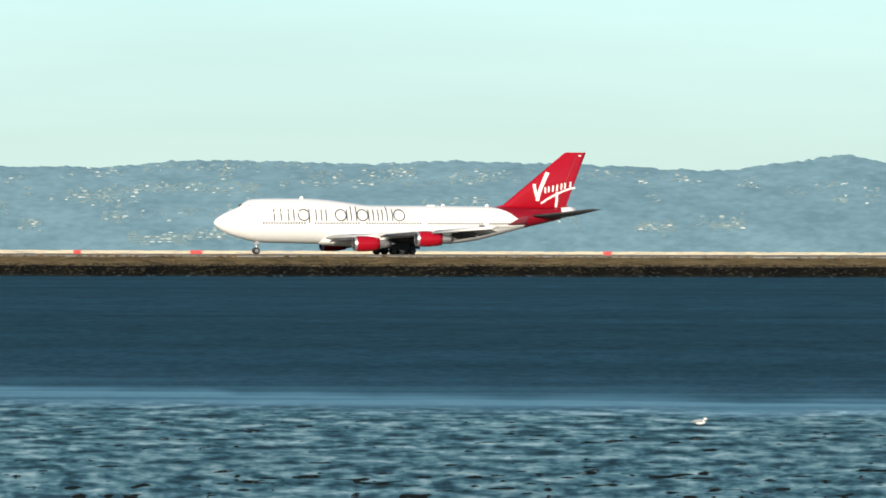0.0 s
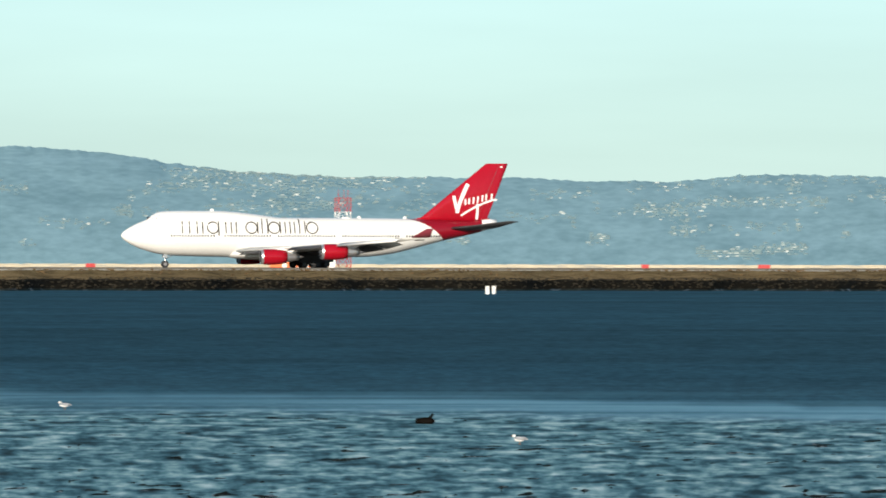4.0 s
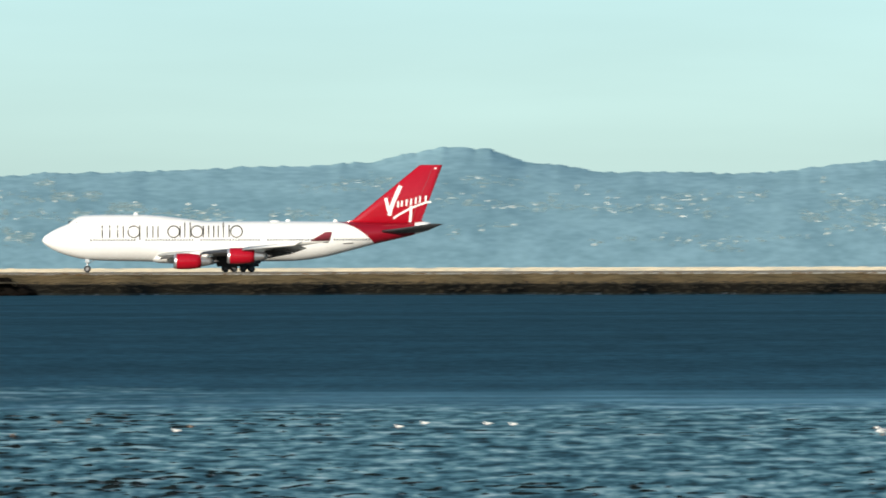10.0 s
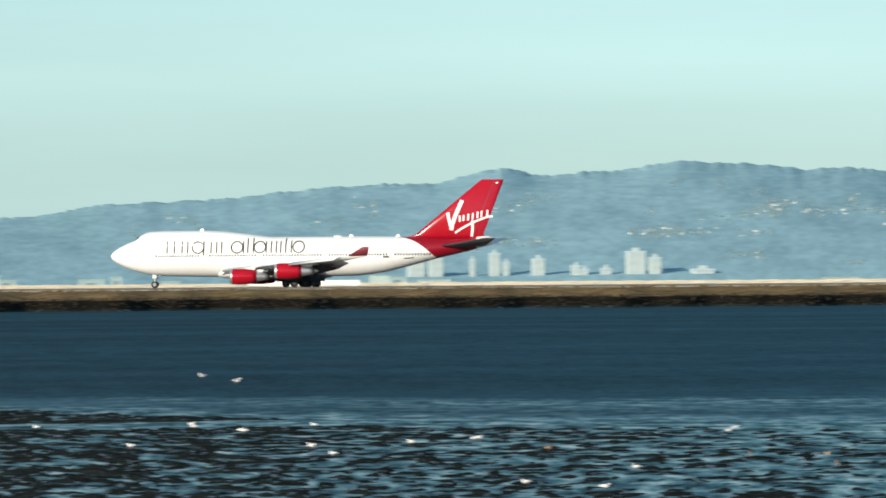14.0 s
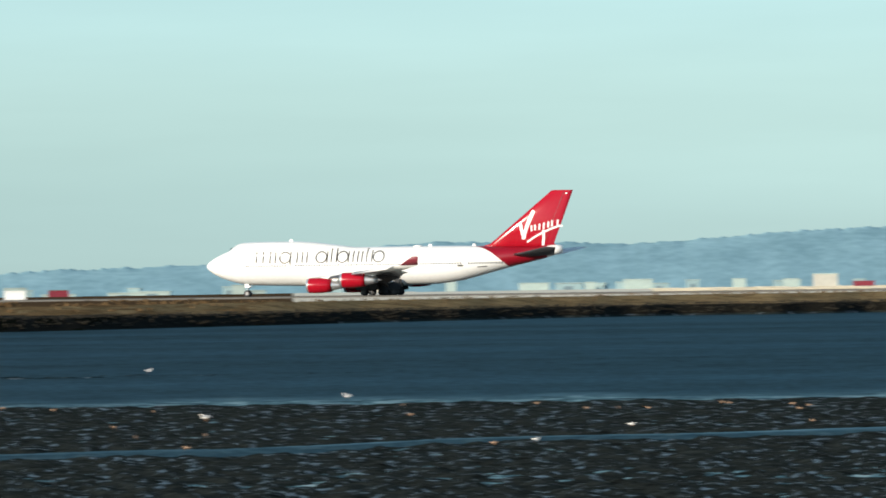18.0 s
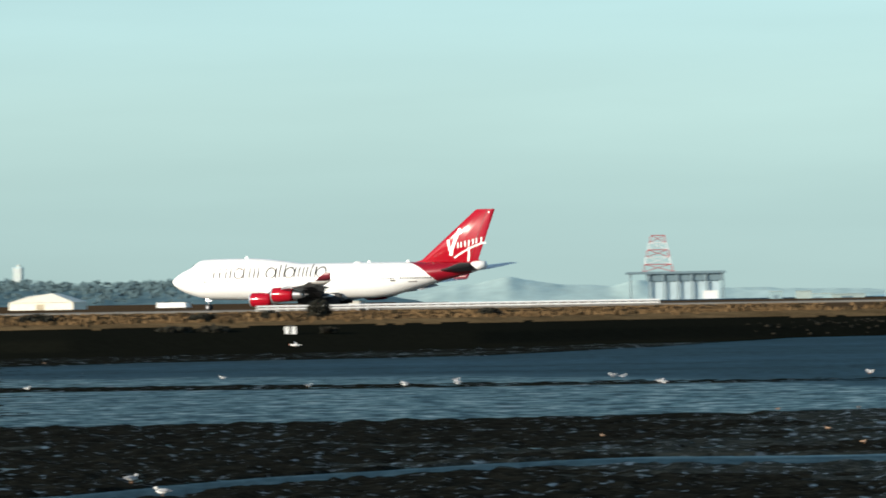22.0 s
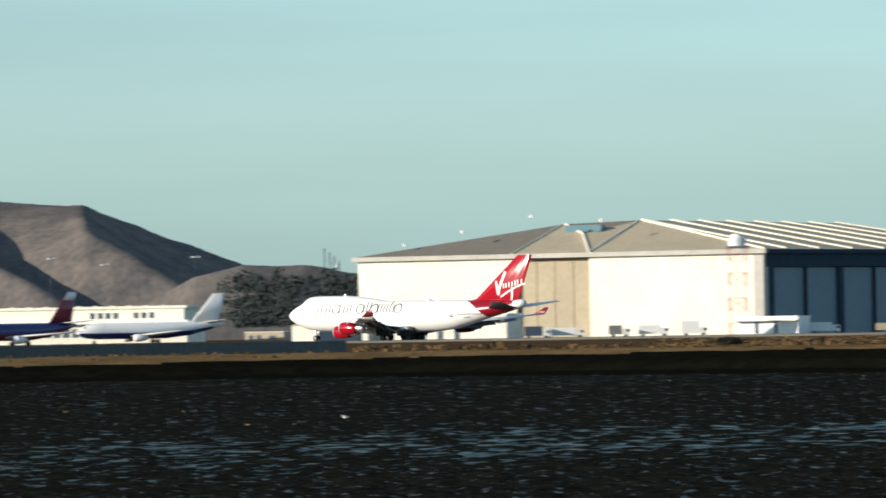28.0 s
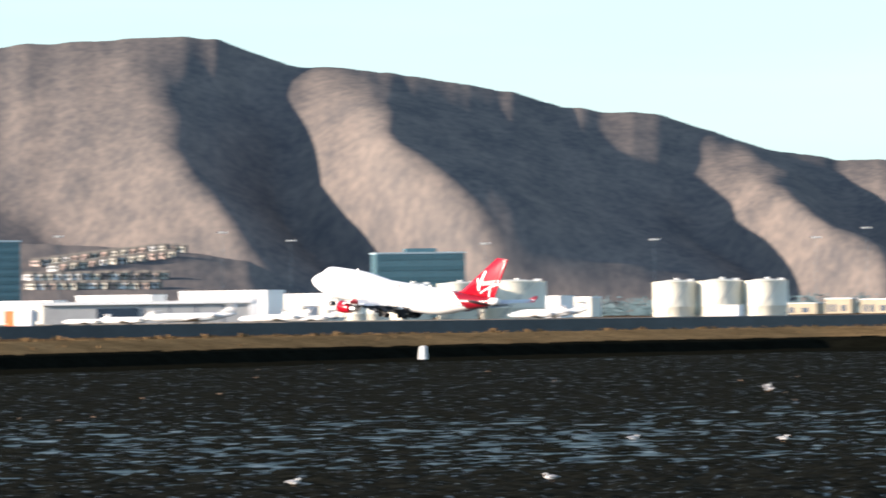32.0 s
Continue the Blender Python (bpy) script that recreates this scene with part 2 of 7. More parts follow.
def channel(az):
    """How far off the narrow channel in the flat lies."""
    return np.interp(az, [-50, -40, -34, -28, -26, -25, -24, -18, -16.5, -13.6, -10.4, -8, -3, 10], [150, 160, 178, 214, 236, 246, 249, 251, 264, 272, 279, 283, 270, 120]) + 1.2 * np.sin(az * 2.3)


def mud_height(az, r):
    """The mud flat: pools and channels, level to a few centimetres; the water stands at 0."""
    sh = shore(az)
    x, y = r * np.sin(np.radians(az)), r * np.cos(np.radians(az))
    edge = np.interp(az, [a for a, _ in WET_NEAR], [b for _, b in WET_NEAR]) + 14 * fbm(x / 40, y / 60, 3, 3)
    far = np.interp(az, [-60, -38, -35, -33, -31, -29, -27.5, -25, -23.6, -22.4, -20], [300, 300, 440, 540, 575, 640, 655, 672, 745, 860, 3000]) + 10 * fbm(x / 30, y / 30, 7, 3)
    h = np.where(r < edge, np.interp(az, [-28, -20, -12, -8, -4, 3, 10, 20], [0.062, 0.066, 0.048, 0.012, -0.022, -0.058, -0.07, -0.065]) + np.clip((195 - r) / 900, 0, 0.02), np.where(r < far, np.interp(az, [-37, -33, -29, -22], [0.035, 0.012, -0.02, -0.35]), 0.0))
    h = np.where(r > np.maximum(edge, far), 0.05 + 0.0009 * (r - np.maximum(edge, far)), h)      # the flat runs up to the levee in the west
    # a shallow channel that crosses the flat, nearer to the camera in the west
    ch = channel(az)
    h = np.where(np.abs(r - ch) < 5.6 + 0.8 * np.sin(az * 1.3), -0.10, h)
    # a ripple-filled pool in the west
    pool = np.exp(-((r - np.interp(az, [-60, -47, -43, -37, -33], [335, 338, 348, 370, 385])) / np.interp(az, [-49, -43, -37], [82, 78, 62])) ** 4) * np.clip((-31.5 - az) / 2, 0, 1)
    h = h - 0.050 * pool
    bar = np.interp(az, [-33, -29, -26, -22, -16], [515, 480, 465, 458, 470])           # a low mud bar out in the water
    h = np.where((np.abs(r - bar) < np.interp(az, [-28, -25, -20], [11, 10, 6])) & (az > -34) & (az < -17), np.maximum(h, np.interp(az, [-28, -24, -18], [0.025, 0.018, -0.05])), h)
    reef = np.interp(az, [-12, -6, -2, 0.5], [335, 330, 318, 312]) + 2 * np.sin(az * 3.1)       # a thin bar just awash
    h = np.where((r > reef - 34) & (r < reef - 8) & (az < 0.8), h - np.clip((az + 9.5) / 4.5, 0, 1) * (h + 0.3), h)
    h = np.where((np.abs(r - reef) < 8) & (az > -11) & (az < 0.8), np.maximum(h, -0.12), h)
    turn = np.radians(az) * 260
    h = h + 0.15 * fbm(turn / np.interp(az, [-12, -8], [0.46, 0.4]), r / np.interp(az, [-12, -8], [2.0, 1.6]), 11, 4) + 0.03 * fbm(x / 14, y / 16, 21, 3)
    return h


def ground_height(az, r):
    sh = shore(az)
    d = r - sh
    h = mud_height(az, r)
    x, y = r * np.sin(np.radians(az)), r * np.cos(np.radians(az))
    bank = np.interp(d, [-4, 0, 5, 9, 26, 40, 60], [-0.3, 0.0, 1.45, 1.75, 2.85, 2.75, 2.4]) + np.interp(az, [-40, -26, -18, -10], [0.10, 0.05, 0.05, 0.12]) * fbm(x / 5, y / 5, 5, 3) * (d > -1)
    h = np.where(d > -4, np.maximum(bank, np.where(d > 2, -9, h)), h)
    far = np.interp(az, [-30, -24, 30], [4950, 2050, 2050])   # the airfield ends at the bay in the east
    h = np.where(r > far, np.interp(r - far, [0, 15, 60], [2.4, -0.5, -2.0]), h)
    near = np.interp(r, [0, 12, 40, 70], [3.8, 3.8, 0.4, -9])
    return np.maximum(h, near)


def build_ground():
    az = np.concatenate([np.linspace(-180, -57, 30)[:-1], np.linspace(-57, 27, 1250), np.linspace(27, 180, 34)[1:]])
    near = np.concatenate([[0.05, 12, 25, 40, 60, 100, 150], np.arange(168, 330, 0.55), np.arange(330, 620, 1.4)])
    sh = shore(az)[:, None]
    mid = 620 + (sh - 625) * np.linspace(0.01, 1, 60)[None, :]
    bank = sh + np.concatenate([np.arange(-3, 11, 1.0), np.arange(12, 52, 2.5), [56, 62]])[None, :]
    far = sh + 70 * ((4950 - sh) / 70) ** np.linspace(0, 1, 40)[None, :]
    R = np.concatenate([np.repeat(near[None, :], len(az), 0), mid, bank, far], 1)
    A = np.repeat(az[:, None], R.shape[1], 1)
    r = R[0]
    Z = ground_height(A, R)
    X, Y = R * np.sin(np.radians(A)), R * np.cos(np.radians(A))
    na, nr = len(az), len(r)
    co = np.stack([X, Y, Z], -1).reshape(-1, 3)
    i, j = np.meshgrid(np.arange(na - 1), np.arange(nr - 1), indexing='ij')
    q = np.stack([i * nr + j, (i + 1) * nr + j, (i + 1) * nr + j + 1, i * nr + j + 1], -1).reshape(-1, 4)
    k = len(co)
    co = np.concatenate([co, [(-3, -3, 3.82), (3, -3, 3.82), (3, 3, 3.82), (-3, 3, 3.82)]])
    q = np.concatenate([q, [[k, k + 1, k + 2, k + 3]]])
    me = bpy.data.meshes.new("ground")
    me.vertices.add(len(co))
    me.vertices.foreach_set("co", co.ravel())
    me.loops.add(q.size)
    me.loops.foreach_set("vertex_index", q.ravel().astype(np.int32))
    me.polygons.add(len(q))
    me.polygons.foreach_set("loop_start", np.arange(0, q.size, 4, dtype=np.int32))
    d = (R - shore(A))[:-1, :-1]
    rr = R[:-1, :-1]
    mixed = A[:-1, :-1] + 3.5 * fbm(A[:-1, :-1] * 7, d / 4, 41, 3)        # where one bank cover gives way to the next
    zone = np.where(d < np.interp(A[:-1, :-1], [-26, -17], [-60.0, 1.0]), 0, np.where(d < np.interp(A[:-1, :-1], [-43, -36, -25, -20, -18], [8.5, 19, 17, 12, 6.0]) + 1.3 * fbm(A[:-1, :-1] * 12, d / 9, 29, 2), np.where(mixed > -19.5, 6, 1), np.where(d < 48, np.where(mixed > -18.5, 7, 2), np.where((A[:-1, :-1] < -17.5) & (rr < 4000), 4, 3))))
    zone = np.where((zone == 0) & (A[:-1, :-1] + 9 * fbm(co[:k].reshape(na, nr, 3)[:-1, :-1, 0] / 9, co[:k].reshape(na, nr, 3)[:-1, :-1, 1] / 9, 15, 3) > -23), 5, zone)
    zone = np.where((zone == 1) & (A[:-1, :-1] + 3 * fbm(A[:-1, :-1] * 4, d / 5, 37, 3) > -32), 8, zone)
    zone = np.where(rr < 60, 2, zone)
    me.polygons.foreach_set("material_index", np.append(zone.ravel(), 2).astype(np.int32))
    me.polygons.foreach_set("use_smooth", np.ones(len(q), dtype=bool))
    for m in (mud_material("drained_mud", (0.0135, 0.0142, 0.0112), 0.10, 0.585, 0.68), M_BANK, M_GRASS, M_FIELD, M_SCRUB, mud_material("wet_mud", (0.027, 0.032, 0.029), 0.14, 0.555, 0.645), M_BANKE, M_GRASSE, M_SLOPE):
        me.materials.append(m)
    me.update(calc_edges=True)
    return tagged(new("ground", me), "dark wet mud flat, rocky grassed levee and pale airfield", "ground", kind="structure")


M_BANK = mat("dark_wet_rock_bank", (0.0070, 0.0072, 0.0050), 0.85, spec=0.0, var=0.5, scale=0.5)
M_SLOPE = mat("olive_mud_slope", (0.0092, 0.0100, 0.0070), 0.9, spec=0.0, var=0.22, scale=1.3)
M_BANKE = mat("brown_rock_bank", (0.011, 0.010, 0.007), 0.9, var=0.5, scale=0.5, spec=0.02)
M_GRASS = mat("dry_ochre_grass", (0.165, 0.108, 0.052), 0.95, spec=0.0, var=0.45, scale=0.15)
M_GRASSE = mat("brown_levee_grass", (0.215, 0.155, 0.080), 0.95, spec=0.0, var=0.65, scale=0.3)
M_SCRUB = mat("brown_scrub_ground", (0.09, 0.058, 0.032), 0.95, spec=0.0, var=0.5, scale=0.04, fine=14)
M_FIELD = mat("dry_grass_and_concrete", (0.80, 0.74, 0.60), 0.9, spec=0.0, var=0.25, scale=0.02, fine=14)


def mud_material(name, base, gloss, lo_cut, hi_cut):
    """Dark mud, dull where it has drained and glossy where it is wet."""
    m = mat(name, base, 0.9, var=0.75, scale=0.9, bump=0.9, spec=0.02, fine=5)
    n, l = m.node_tree.nodes, m.node_tree.links
    b = n["Principled BSDF"]
    co = n.new("ShaderNodeTexCoord")
    sp = n.new("ShaderNodeSeparateXYZ")
    l.new(co.outputs["Object"], sp.inputs[0])
    turn, far, wide = n.new("ShaderNodeMath"), n.new("ShaderNodeVectorMath"), n.new("ShaderNodeCombineXYZ")
    turn.operation, far.operation = 'ARCTAN2', 'LENGTH'
    l.new(sp.outputs[0], turn.inputs[0])
    l.new(sp.outputs[1], turn.inputs[1])
    l.new(co.outputs["Object"], far.inputs[0])
    for k, (src, size) in enumerate(((turn.outputs[0], 430.0), (far.outputs["Value"], 0.52))):      # puddled wet film in streaks along the shore
        mul = n.new("ShaderNodeMath")
        mul.operation = 'MULTIPLY'
        mul.inputs[1].default_value = size
        l.new(src, mul.inputs[0])
        l.new(mul.outputs[0], wide.inputs[k])
    nz = n.new("ShaderNodeTexNoise")
    nz.inputs["Scale"].default_value, nz.inputs["Detail"].default_value, nz.inputs["Roughness"].default_value = 1.0, 3, 0.6
    l.new(wide.outputs[0], nz.inputs["Vector"])
    for key, lo, hi in (("Roughness", 0.9, 0.35), ("Specular IOR Level", 0.0, gloss)):
        rg = n.new("ShaderNodeMapRange")
        rg.inputs["From Min"].default_value, rg.inputs["From Max"].default_value = lo_cut, hi_cut
        rg.inputs["To Min"].default_value, rg.inputs["To Max"].default_value = lo, hi
        l.new(nz.outputs[0], rg.inputs[0])
        l.new(rg.outputs[0], b.inputs[key])
    return m


def water_material():
    """Dark wind-rippled bay; over the shoals paler, with streaks of calm glossy water. Sky sheen and crest glints are
    painted into the base colour.
    """
    m = bpy.data.materials.new("bay_water")
    m.use_nodes = True
    n, l = m.node_tree.nodes, m.node_tree.links
    b = n["Principled BSDF"]
    co = n.new("ShaderNodeTexCoord")
    sp = n.new("ShaderNodeSeparateXYZ")
    l.new(co.outputs["Object"], sp.inputs[0])

    def op(kind, a, c=0.0, d=0.0):
        k = n.new("ShaderNodeMath")
        k.operation = kind
        for i, q in enumerate((a, c, d)):
            if isinstance(q, (int, float)):
                k.inputs[i].default_value = q
            else:
                l.new(q, k.inputs[i])
        return k.outputs[0]
    turn = op('ARCTAN2', sp.outputs[0], sp.outputs[1])
    ln = n.new("ShaderNodeVectorMath")
    ln.operation = 'LENGTH'
    l.new(co.outputs["Object"], ln.inputs[0])

    def streaks(across, along, detail):
        cx = n.new("ShaderNodeCombineXYZ")
        l.new(op('MULTIPLY', turn, across), cx.inputs[0])
        l.new(op('MULTIPLY', ln.outputs["Value"], along), cx.inputs[1])
        nz = n.new("ShaderNodeTexNoise")
        nz.inputs["Scale"].default_value, nz.inputs["Detail"].default_value, nz.inputs["Distortion"].default_value = 1.0, detail, 0.3
        l.new(cx.outputs[0], nz.inputs["Vector"])
        return nz.outputs[0]
    def attribute(key):
        at = n.new("ShaderNodeAttribute")
        at.attribute_name = key
        return at.outputs["Fac"]

    def clamp(a):
        return op('MINIMUM', op('MAXIMUM', a, 0.0), 1.0)

    def spread(a, lo, hi):
        k = n.new("ShaderNodeMapRange")
        k.inputs["From Min"].default_value, k.inputs["From Max"].default_value = lo, hi
        l.new(a, k.inputs[0])
        return k.outputs[0]

    def blend(f, a, c):
        k = n.new("ShaderNodeMix")
        k.data_type = 'RGBA'
        l.new(f, k.inputs[0])
        for slot, q in ((6, a), (7, c)):
            if isinstance(q, tuple):
                k.inputs[slot].default_value = (*q, 1)
            else:
                l.new(q, k.inputs[slot])
        return k.outputs[2]
    raw = attribute("shoal")
    broad = streaks(26.0, 0.03, 4)
    shoal = clamp(op('ADD', raw, op('MULTIPLY', op('SUBTRACT', broad, 0.5), op('MULTIPLY', raw, 0.9))))
    bands = streaks(2.2, 0.022, 5)                         # long lanes of wind and calm
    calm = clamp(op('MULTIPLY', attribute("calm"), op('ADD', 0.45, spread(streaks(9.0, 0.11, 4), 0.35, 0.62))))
    chop = streaks(620.0, 0.22, 3)
    fine = op('ADD', op('MULTIPLY', streaks(200.0, 0.22, 3.0), 0.70), op('MULTIPLY', chop, 0.30))
    swell = streaks(150.0, 0.06, 4)
    deep = op('ADD', op('MULTIPLY', chop, 0.55), op('MULTIPLY', swell, 0.45))
    wave = op('ADD', op('MULTIPLY', fine, shoal), op('MULTIPLY', deep, op('SUBTRACT', 1.0, shoal)))
    lit = spread(deep, 0.38, 0.62)
    lane = spread(bands, 0.36, 0.62)
    # lighter ripples and lanes: sky sheen painted into the open water's colour
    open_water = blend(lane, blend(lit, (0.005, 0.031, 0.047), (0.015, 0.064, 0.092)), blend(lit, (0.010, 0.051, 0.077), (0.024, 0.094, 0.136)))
    # calm water's pale sky reflection, painted as base colour
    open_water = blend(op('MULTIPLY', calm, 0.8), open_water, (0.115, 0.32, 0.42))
    # dark troughs and bright crest highlights painted as a colour ramp
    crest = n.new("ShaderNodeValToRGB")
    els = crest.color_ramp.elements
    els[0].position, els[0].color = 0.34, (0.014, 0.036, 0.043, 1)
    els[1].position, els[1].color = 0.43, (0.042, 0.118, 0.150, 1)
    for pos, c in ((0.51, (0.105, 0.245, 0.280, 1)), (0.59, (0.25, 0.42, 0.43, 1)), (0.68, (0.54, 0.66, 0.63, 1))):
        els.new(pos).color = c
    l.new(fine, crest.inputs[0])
    drab = attribute("drab")                               # greyer and darker water towards the west
    dulled = n.new("ShaderNodeHueSaturation")
    l.new(op('SUBTRACT', 1.0, op('MULTIPLY', drab, 0.34)), dulled.inputs["Saturation"])
    l.new(op('SUBTRACT', 1.0, op('MULTIPLY', drab, 0.60)), dulled.inputs["Value"])
    l.new(blend(shoal, open_water, crest.outputs[0]), dulled.inputs["Color"])
    l.new(dulled.outputs[0], b.inputs["Base Color"])
    shine = op('MULTIPLY', spread(fine, 0.44, 0.64), shoal)
    l.new(op('SUBTRACT', 0.7, op('MULTIPLY', op('ADD', shine, calm), 0.3)), b.inputs["Roughness"])
    l.new(op('ADD', op('ADD', 0.0098, op('MULTIPLY', shine, 0.020)), op('MULTIPLY', calm, 0.006)), b.inputs["Specular IOR Level"])
    bp = n.new("ShaderNodeBump")
    bp.inputs["Strength"].default_value, bp.inputs["Distance"].default_value = 0.35, 0.2
    l.new(wave, bp.inputs["Height"])
    l.new(bp.outputs[0], b.inputs["Normal"])
    return m


def build_water():
    """The bay, level at 0: wind-rippled beyond the mud's edge, shoal and calm inside it."""
    az = np.concatenate([np.linspace(-180, -60, 25)[:-1], np.linspace(-60, 26, 700), np.linspace(26, 180, 32)[1:]])
    edge = np.interp(az, [a for a, _ in WET_NEAR], [b for _, b in WET_NEAR]) * np.interp(az, [-32, -25, -20], [1.75, 1.5, 1.02]) + 9 * fbm(az * 1.5, az * 0, 13, 4)
    n = len(az)
    sin, cos = np.sin(np.radians(az)), np.cos(np.radians(az))
    # distance, how shoal, how calm
    strip = np.interp(az, [-24, -12, -8, -4, 0, 2, 8, 16], [1.04, 1.05, 1.11, 1.15, 1.14, 1.13, 1.125, 1.07]) + 0.012 * fbm(az * 1.1, az * 0, 17, 3)
    rim = np.interp(az, [5, 12], [0.38, 0.95])
    bar = np.interp(az, [-10, -7, -1, 1.5], [0.0, 0.55, 0.55, 0.0])        # a rippled bar just awash
    mid = np.minimum(channel(az), edge * 0.9)
    still = np.interp(az, [-12, -9], [0.1, 1.0])               # the channel lies calm in the west
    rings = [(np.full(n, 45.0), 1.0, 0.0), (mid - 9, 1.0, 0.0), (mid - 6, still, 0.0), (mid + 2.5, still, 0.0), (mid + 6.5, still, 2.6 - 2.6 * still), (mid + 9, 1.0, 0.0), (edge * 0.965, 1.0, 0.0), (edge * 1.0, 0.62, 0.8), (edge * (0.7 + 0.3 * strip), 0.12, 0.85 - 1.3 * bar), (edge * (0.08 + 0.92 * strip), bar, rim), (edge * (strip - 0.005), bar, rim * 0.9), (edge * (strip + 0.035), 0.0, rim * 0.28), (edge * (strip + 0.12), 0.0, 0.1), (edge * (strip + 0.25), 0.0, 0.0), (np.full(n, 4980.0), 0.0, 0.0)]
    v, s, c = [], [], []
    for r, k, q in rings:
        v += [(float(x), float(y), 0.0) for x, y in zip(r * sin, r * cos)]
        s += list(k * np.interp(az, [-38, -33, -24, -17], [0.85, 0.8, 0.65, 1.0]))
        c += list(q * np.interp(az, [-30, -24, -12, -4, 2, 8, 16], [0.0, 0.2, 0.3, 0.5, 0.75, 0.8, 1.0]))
    f = [(j * n + i, (j + 1) * n + i, (j + 1) * n + i + 1, j * n + i + 1) for j in range(len(rings) - 1) for i in range(n - 1)]
    ob = mesh_ob("bay_water", (v, f), water_material())
    ob.data.attributes.new("shoal", 'FLOAT', 'POINT').data.foreach_set("value", s)
    ob.data.attributes.new("drab", 'FLOAT', 'POINT').data.foreach_set("value", list(np.interp(az, [-40, -35, -28, -22, -15, -8, -1], [1.0, 0.85, 0.55, 0.45, 0.30, 0.22, 0.0])) * len(rings))
    ob.data.attributes.new("calm", 'FLOAT', 'POINT').data.foreach_set("value", c)
    tagged(ob, "dark blue rippled bay water, paler over the shoals", "water", kind="structure")


build_ground()
build_water()

# runway and taxiway slabs
M_RUNWAY = mat("runway_asphalt", (0.13, 0.125, 0.115), 0.9, var=0.12, scale=0.05, spec=0.02)


def runway_level(x):
    """The runway's surface, which rises a little towards the west."""
    return 2.45 + lerp(x, [-1500, -850, -450, 350], [0.40, 0.36, 0.24, 0.27])


RUNWAY_X = (-2600, -1500, -850, -650, -450, -50, 350, 1200)
rw = mesh_ob("runway", loft([[(x, 1352, 2.2), (x, 1410, 2.2), (x, 1410, runway_level(x)), (x, 1352, runway_level(x))] for x in RUNWAY_X]), M_RUNWAY)
tagged(rw, "long grey asphalt runway on the airfield", "runway", kind="structure")


# ---- hills ----
def hill_range(name, az0, az1, na, r0, r1, nr, height, relief, material, label):
    """A range of hills whose crest follows height(bearing), rising from r0 to r1; relief(az, s, H) shapes its slope."""
    az, s = np.linspace(az0, az1, na), np.linspace(0, 1, nr)
    A, S = np.meshgrid(az, s, indexing='ij')
    R = r0 + (r1 - r0) * S
    H = height(A)
    Z = relief(A, S, H)
    X, Y = R * np.sin(np.radians(A)), R * np.cos(np.radians(A))
    co = np.stack([X, Y, Z], -1).reshape(-1, 3)
    i, j = np.meshgrid(np.arange(na - 1), np.arange(nr - 1), indexing='ij')
    q = np.stack([i * nr + j, (i + 1) * nr + j, (i + 1) * nr + j + 1, i * nr + j + 1], -1).reshape(-1, 4)
    return tagged(mesh_ob(name, (co.tolist(), q.tolist()), material, smooth=True), label, "hills", kind="structure")


EAST_A = [-26, -24, -22.3, -20.5, -20.0, -19.4, -17.7, -17.1, -16.6, -15.7, -14.9, -13.6, -12.7, -12.0, -10.8, -9.5, -9.0, -8.2, -7.3, -6.6, -6.1, -5.85, -5.2, -4.8, -4.2, -3.9, -3.6, -2.9, -2.5, -1.8, -1.35, -0.8, 0.2, 0.9, 1.6, 1.85, 2.15, 2.5, 2.75, 3.3]
EAST_E = [-0.1, -0.08, -0.05, -0.04, 0.04, 0.10, 0.14, 0.21, 0.27, 0.26, 0.24, 0.33, 0.36, 0.33, 0.36, 0.42, 0.50, 0.53, 0.62, 0.64, 0.75, 0.69, 0.73, 0.79, 0.76, 0.72, 0.74, 0.67, 0.66, 0.62, 0.57, 0.61, 0.63, 0.66, 0.68, 0.74, 0.80, 0.78, 0.69, 0.62]
SOUTH_A = [3.3, 4.2, 4.7, 5.2, 5.6, 6.0, 6.5, 7.0, 7.5, 8.0, 8.4, 8.8, 9.3, 9.75, 10.2, 10.9, 12.2, 12.7, 13.3, 14.0, 14.7, 15.2, 15.9, 16.9, 17.5, 17.9, 18.35, 18.75, 19.1, 20, 24]
SOUTH_E = [0.62, 0.60, 0.62, 0.68, 0.71, 0.71, 0.75, 0.73, 0.74, 0.77, 0.78, 0.76, 0.71, 0.63, 0.59, 0.55, 0.55, 0.53, 0.52, 0.58, 0.57, 0.55, 0.58, 0.55, 0.52, 0.51, 0.58, 0.63, 0.56, 0.5, 0.5]
R_EAST = 4500.0


def east_height(A):
    e = np.interp(A, EAST_A + SOUTH_A[1:], EAST_E + SOUTH_E[1:])
    e = e + 0.012 * fbm(A * 7, A * 0, 31, 2)
    return EYE + R_EAST * np.tan(np.radians(e))


def east_relief(A, S, H):
    R = 3300 + (R_EAST - 3300) * S
    x, y = A * 6.0, S * 2.2
    broad = sum(east_height(A + o) for o in (-1.6, -1.1, -0.6, -0.2, 0.2, 0.6, 1.1, 1.6)) / 8      # the slope is smoother than the crest
    z = (broad + (H - broad) * S ** 3 + 2.0) * (S ** 0.8) - 2.0
    bump = fbm(A * 1.6 + S * 1.5, y, 41, 3) * 1.6 * np.sin(math.pi * np.clip(S, 0, 1)) + fbm(A * 5, S * 6, 47, 3) * 0.12
    cap = EYE + (H - EYE) * R / R_EAST
    trees = 1.1 * fbm(A * 26, A * 0, 35, 3) * np.clip((S - 0.93) / 0.07, 0, 1)
    return np.minimum(z + bump * np.clip(H / 50, 0.1, 1), np.where(S < 0.97, cap - 1, H)) + trees


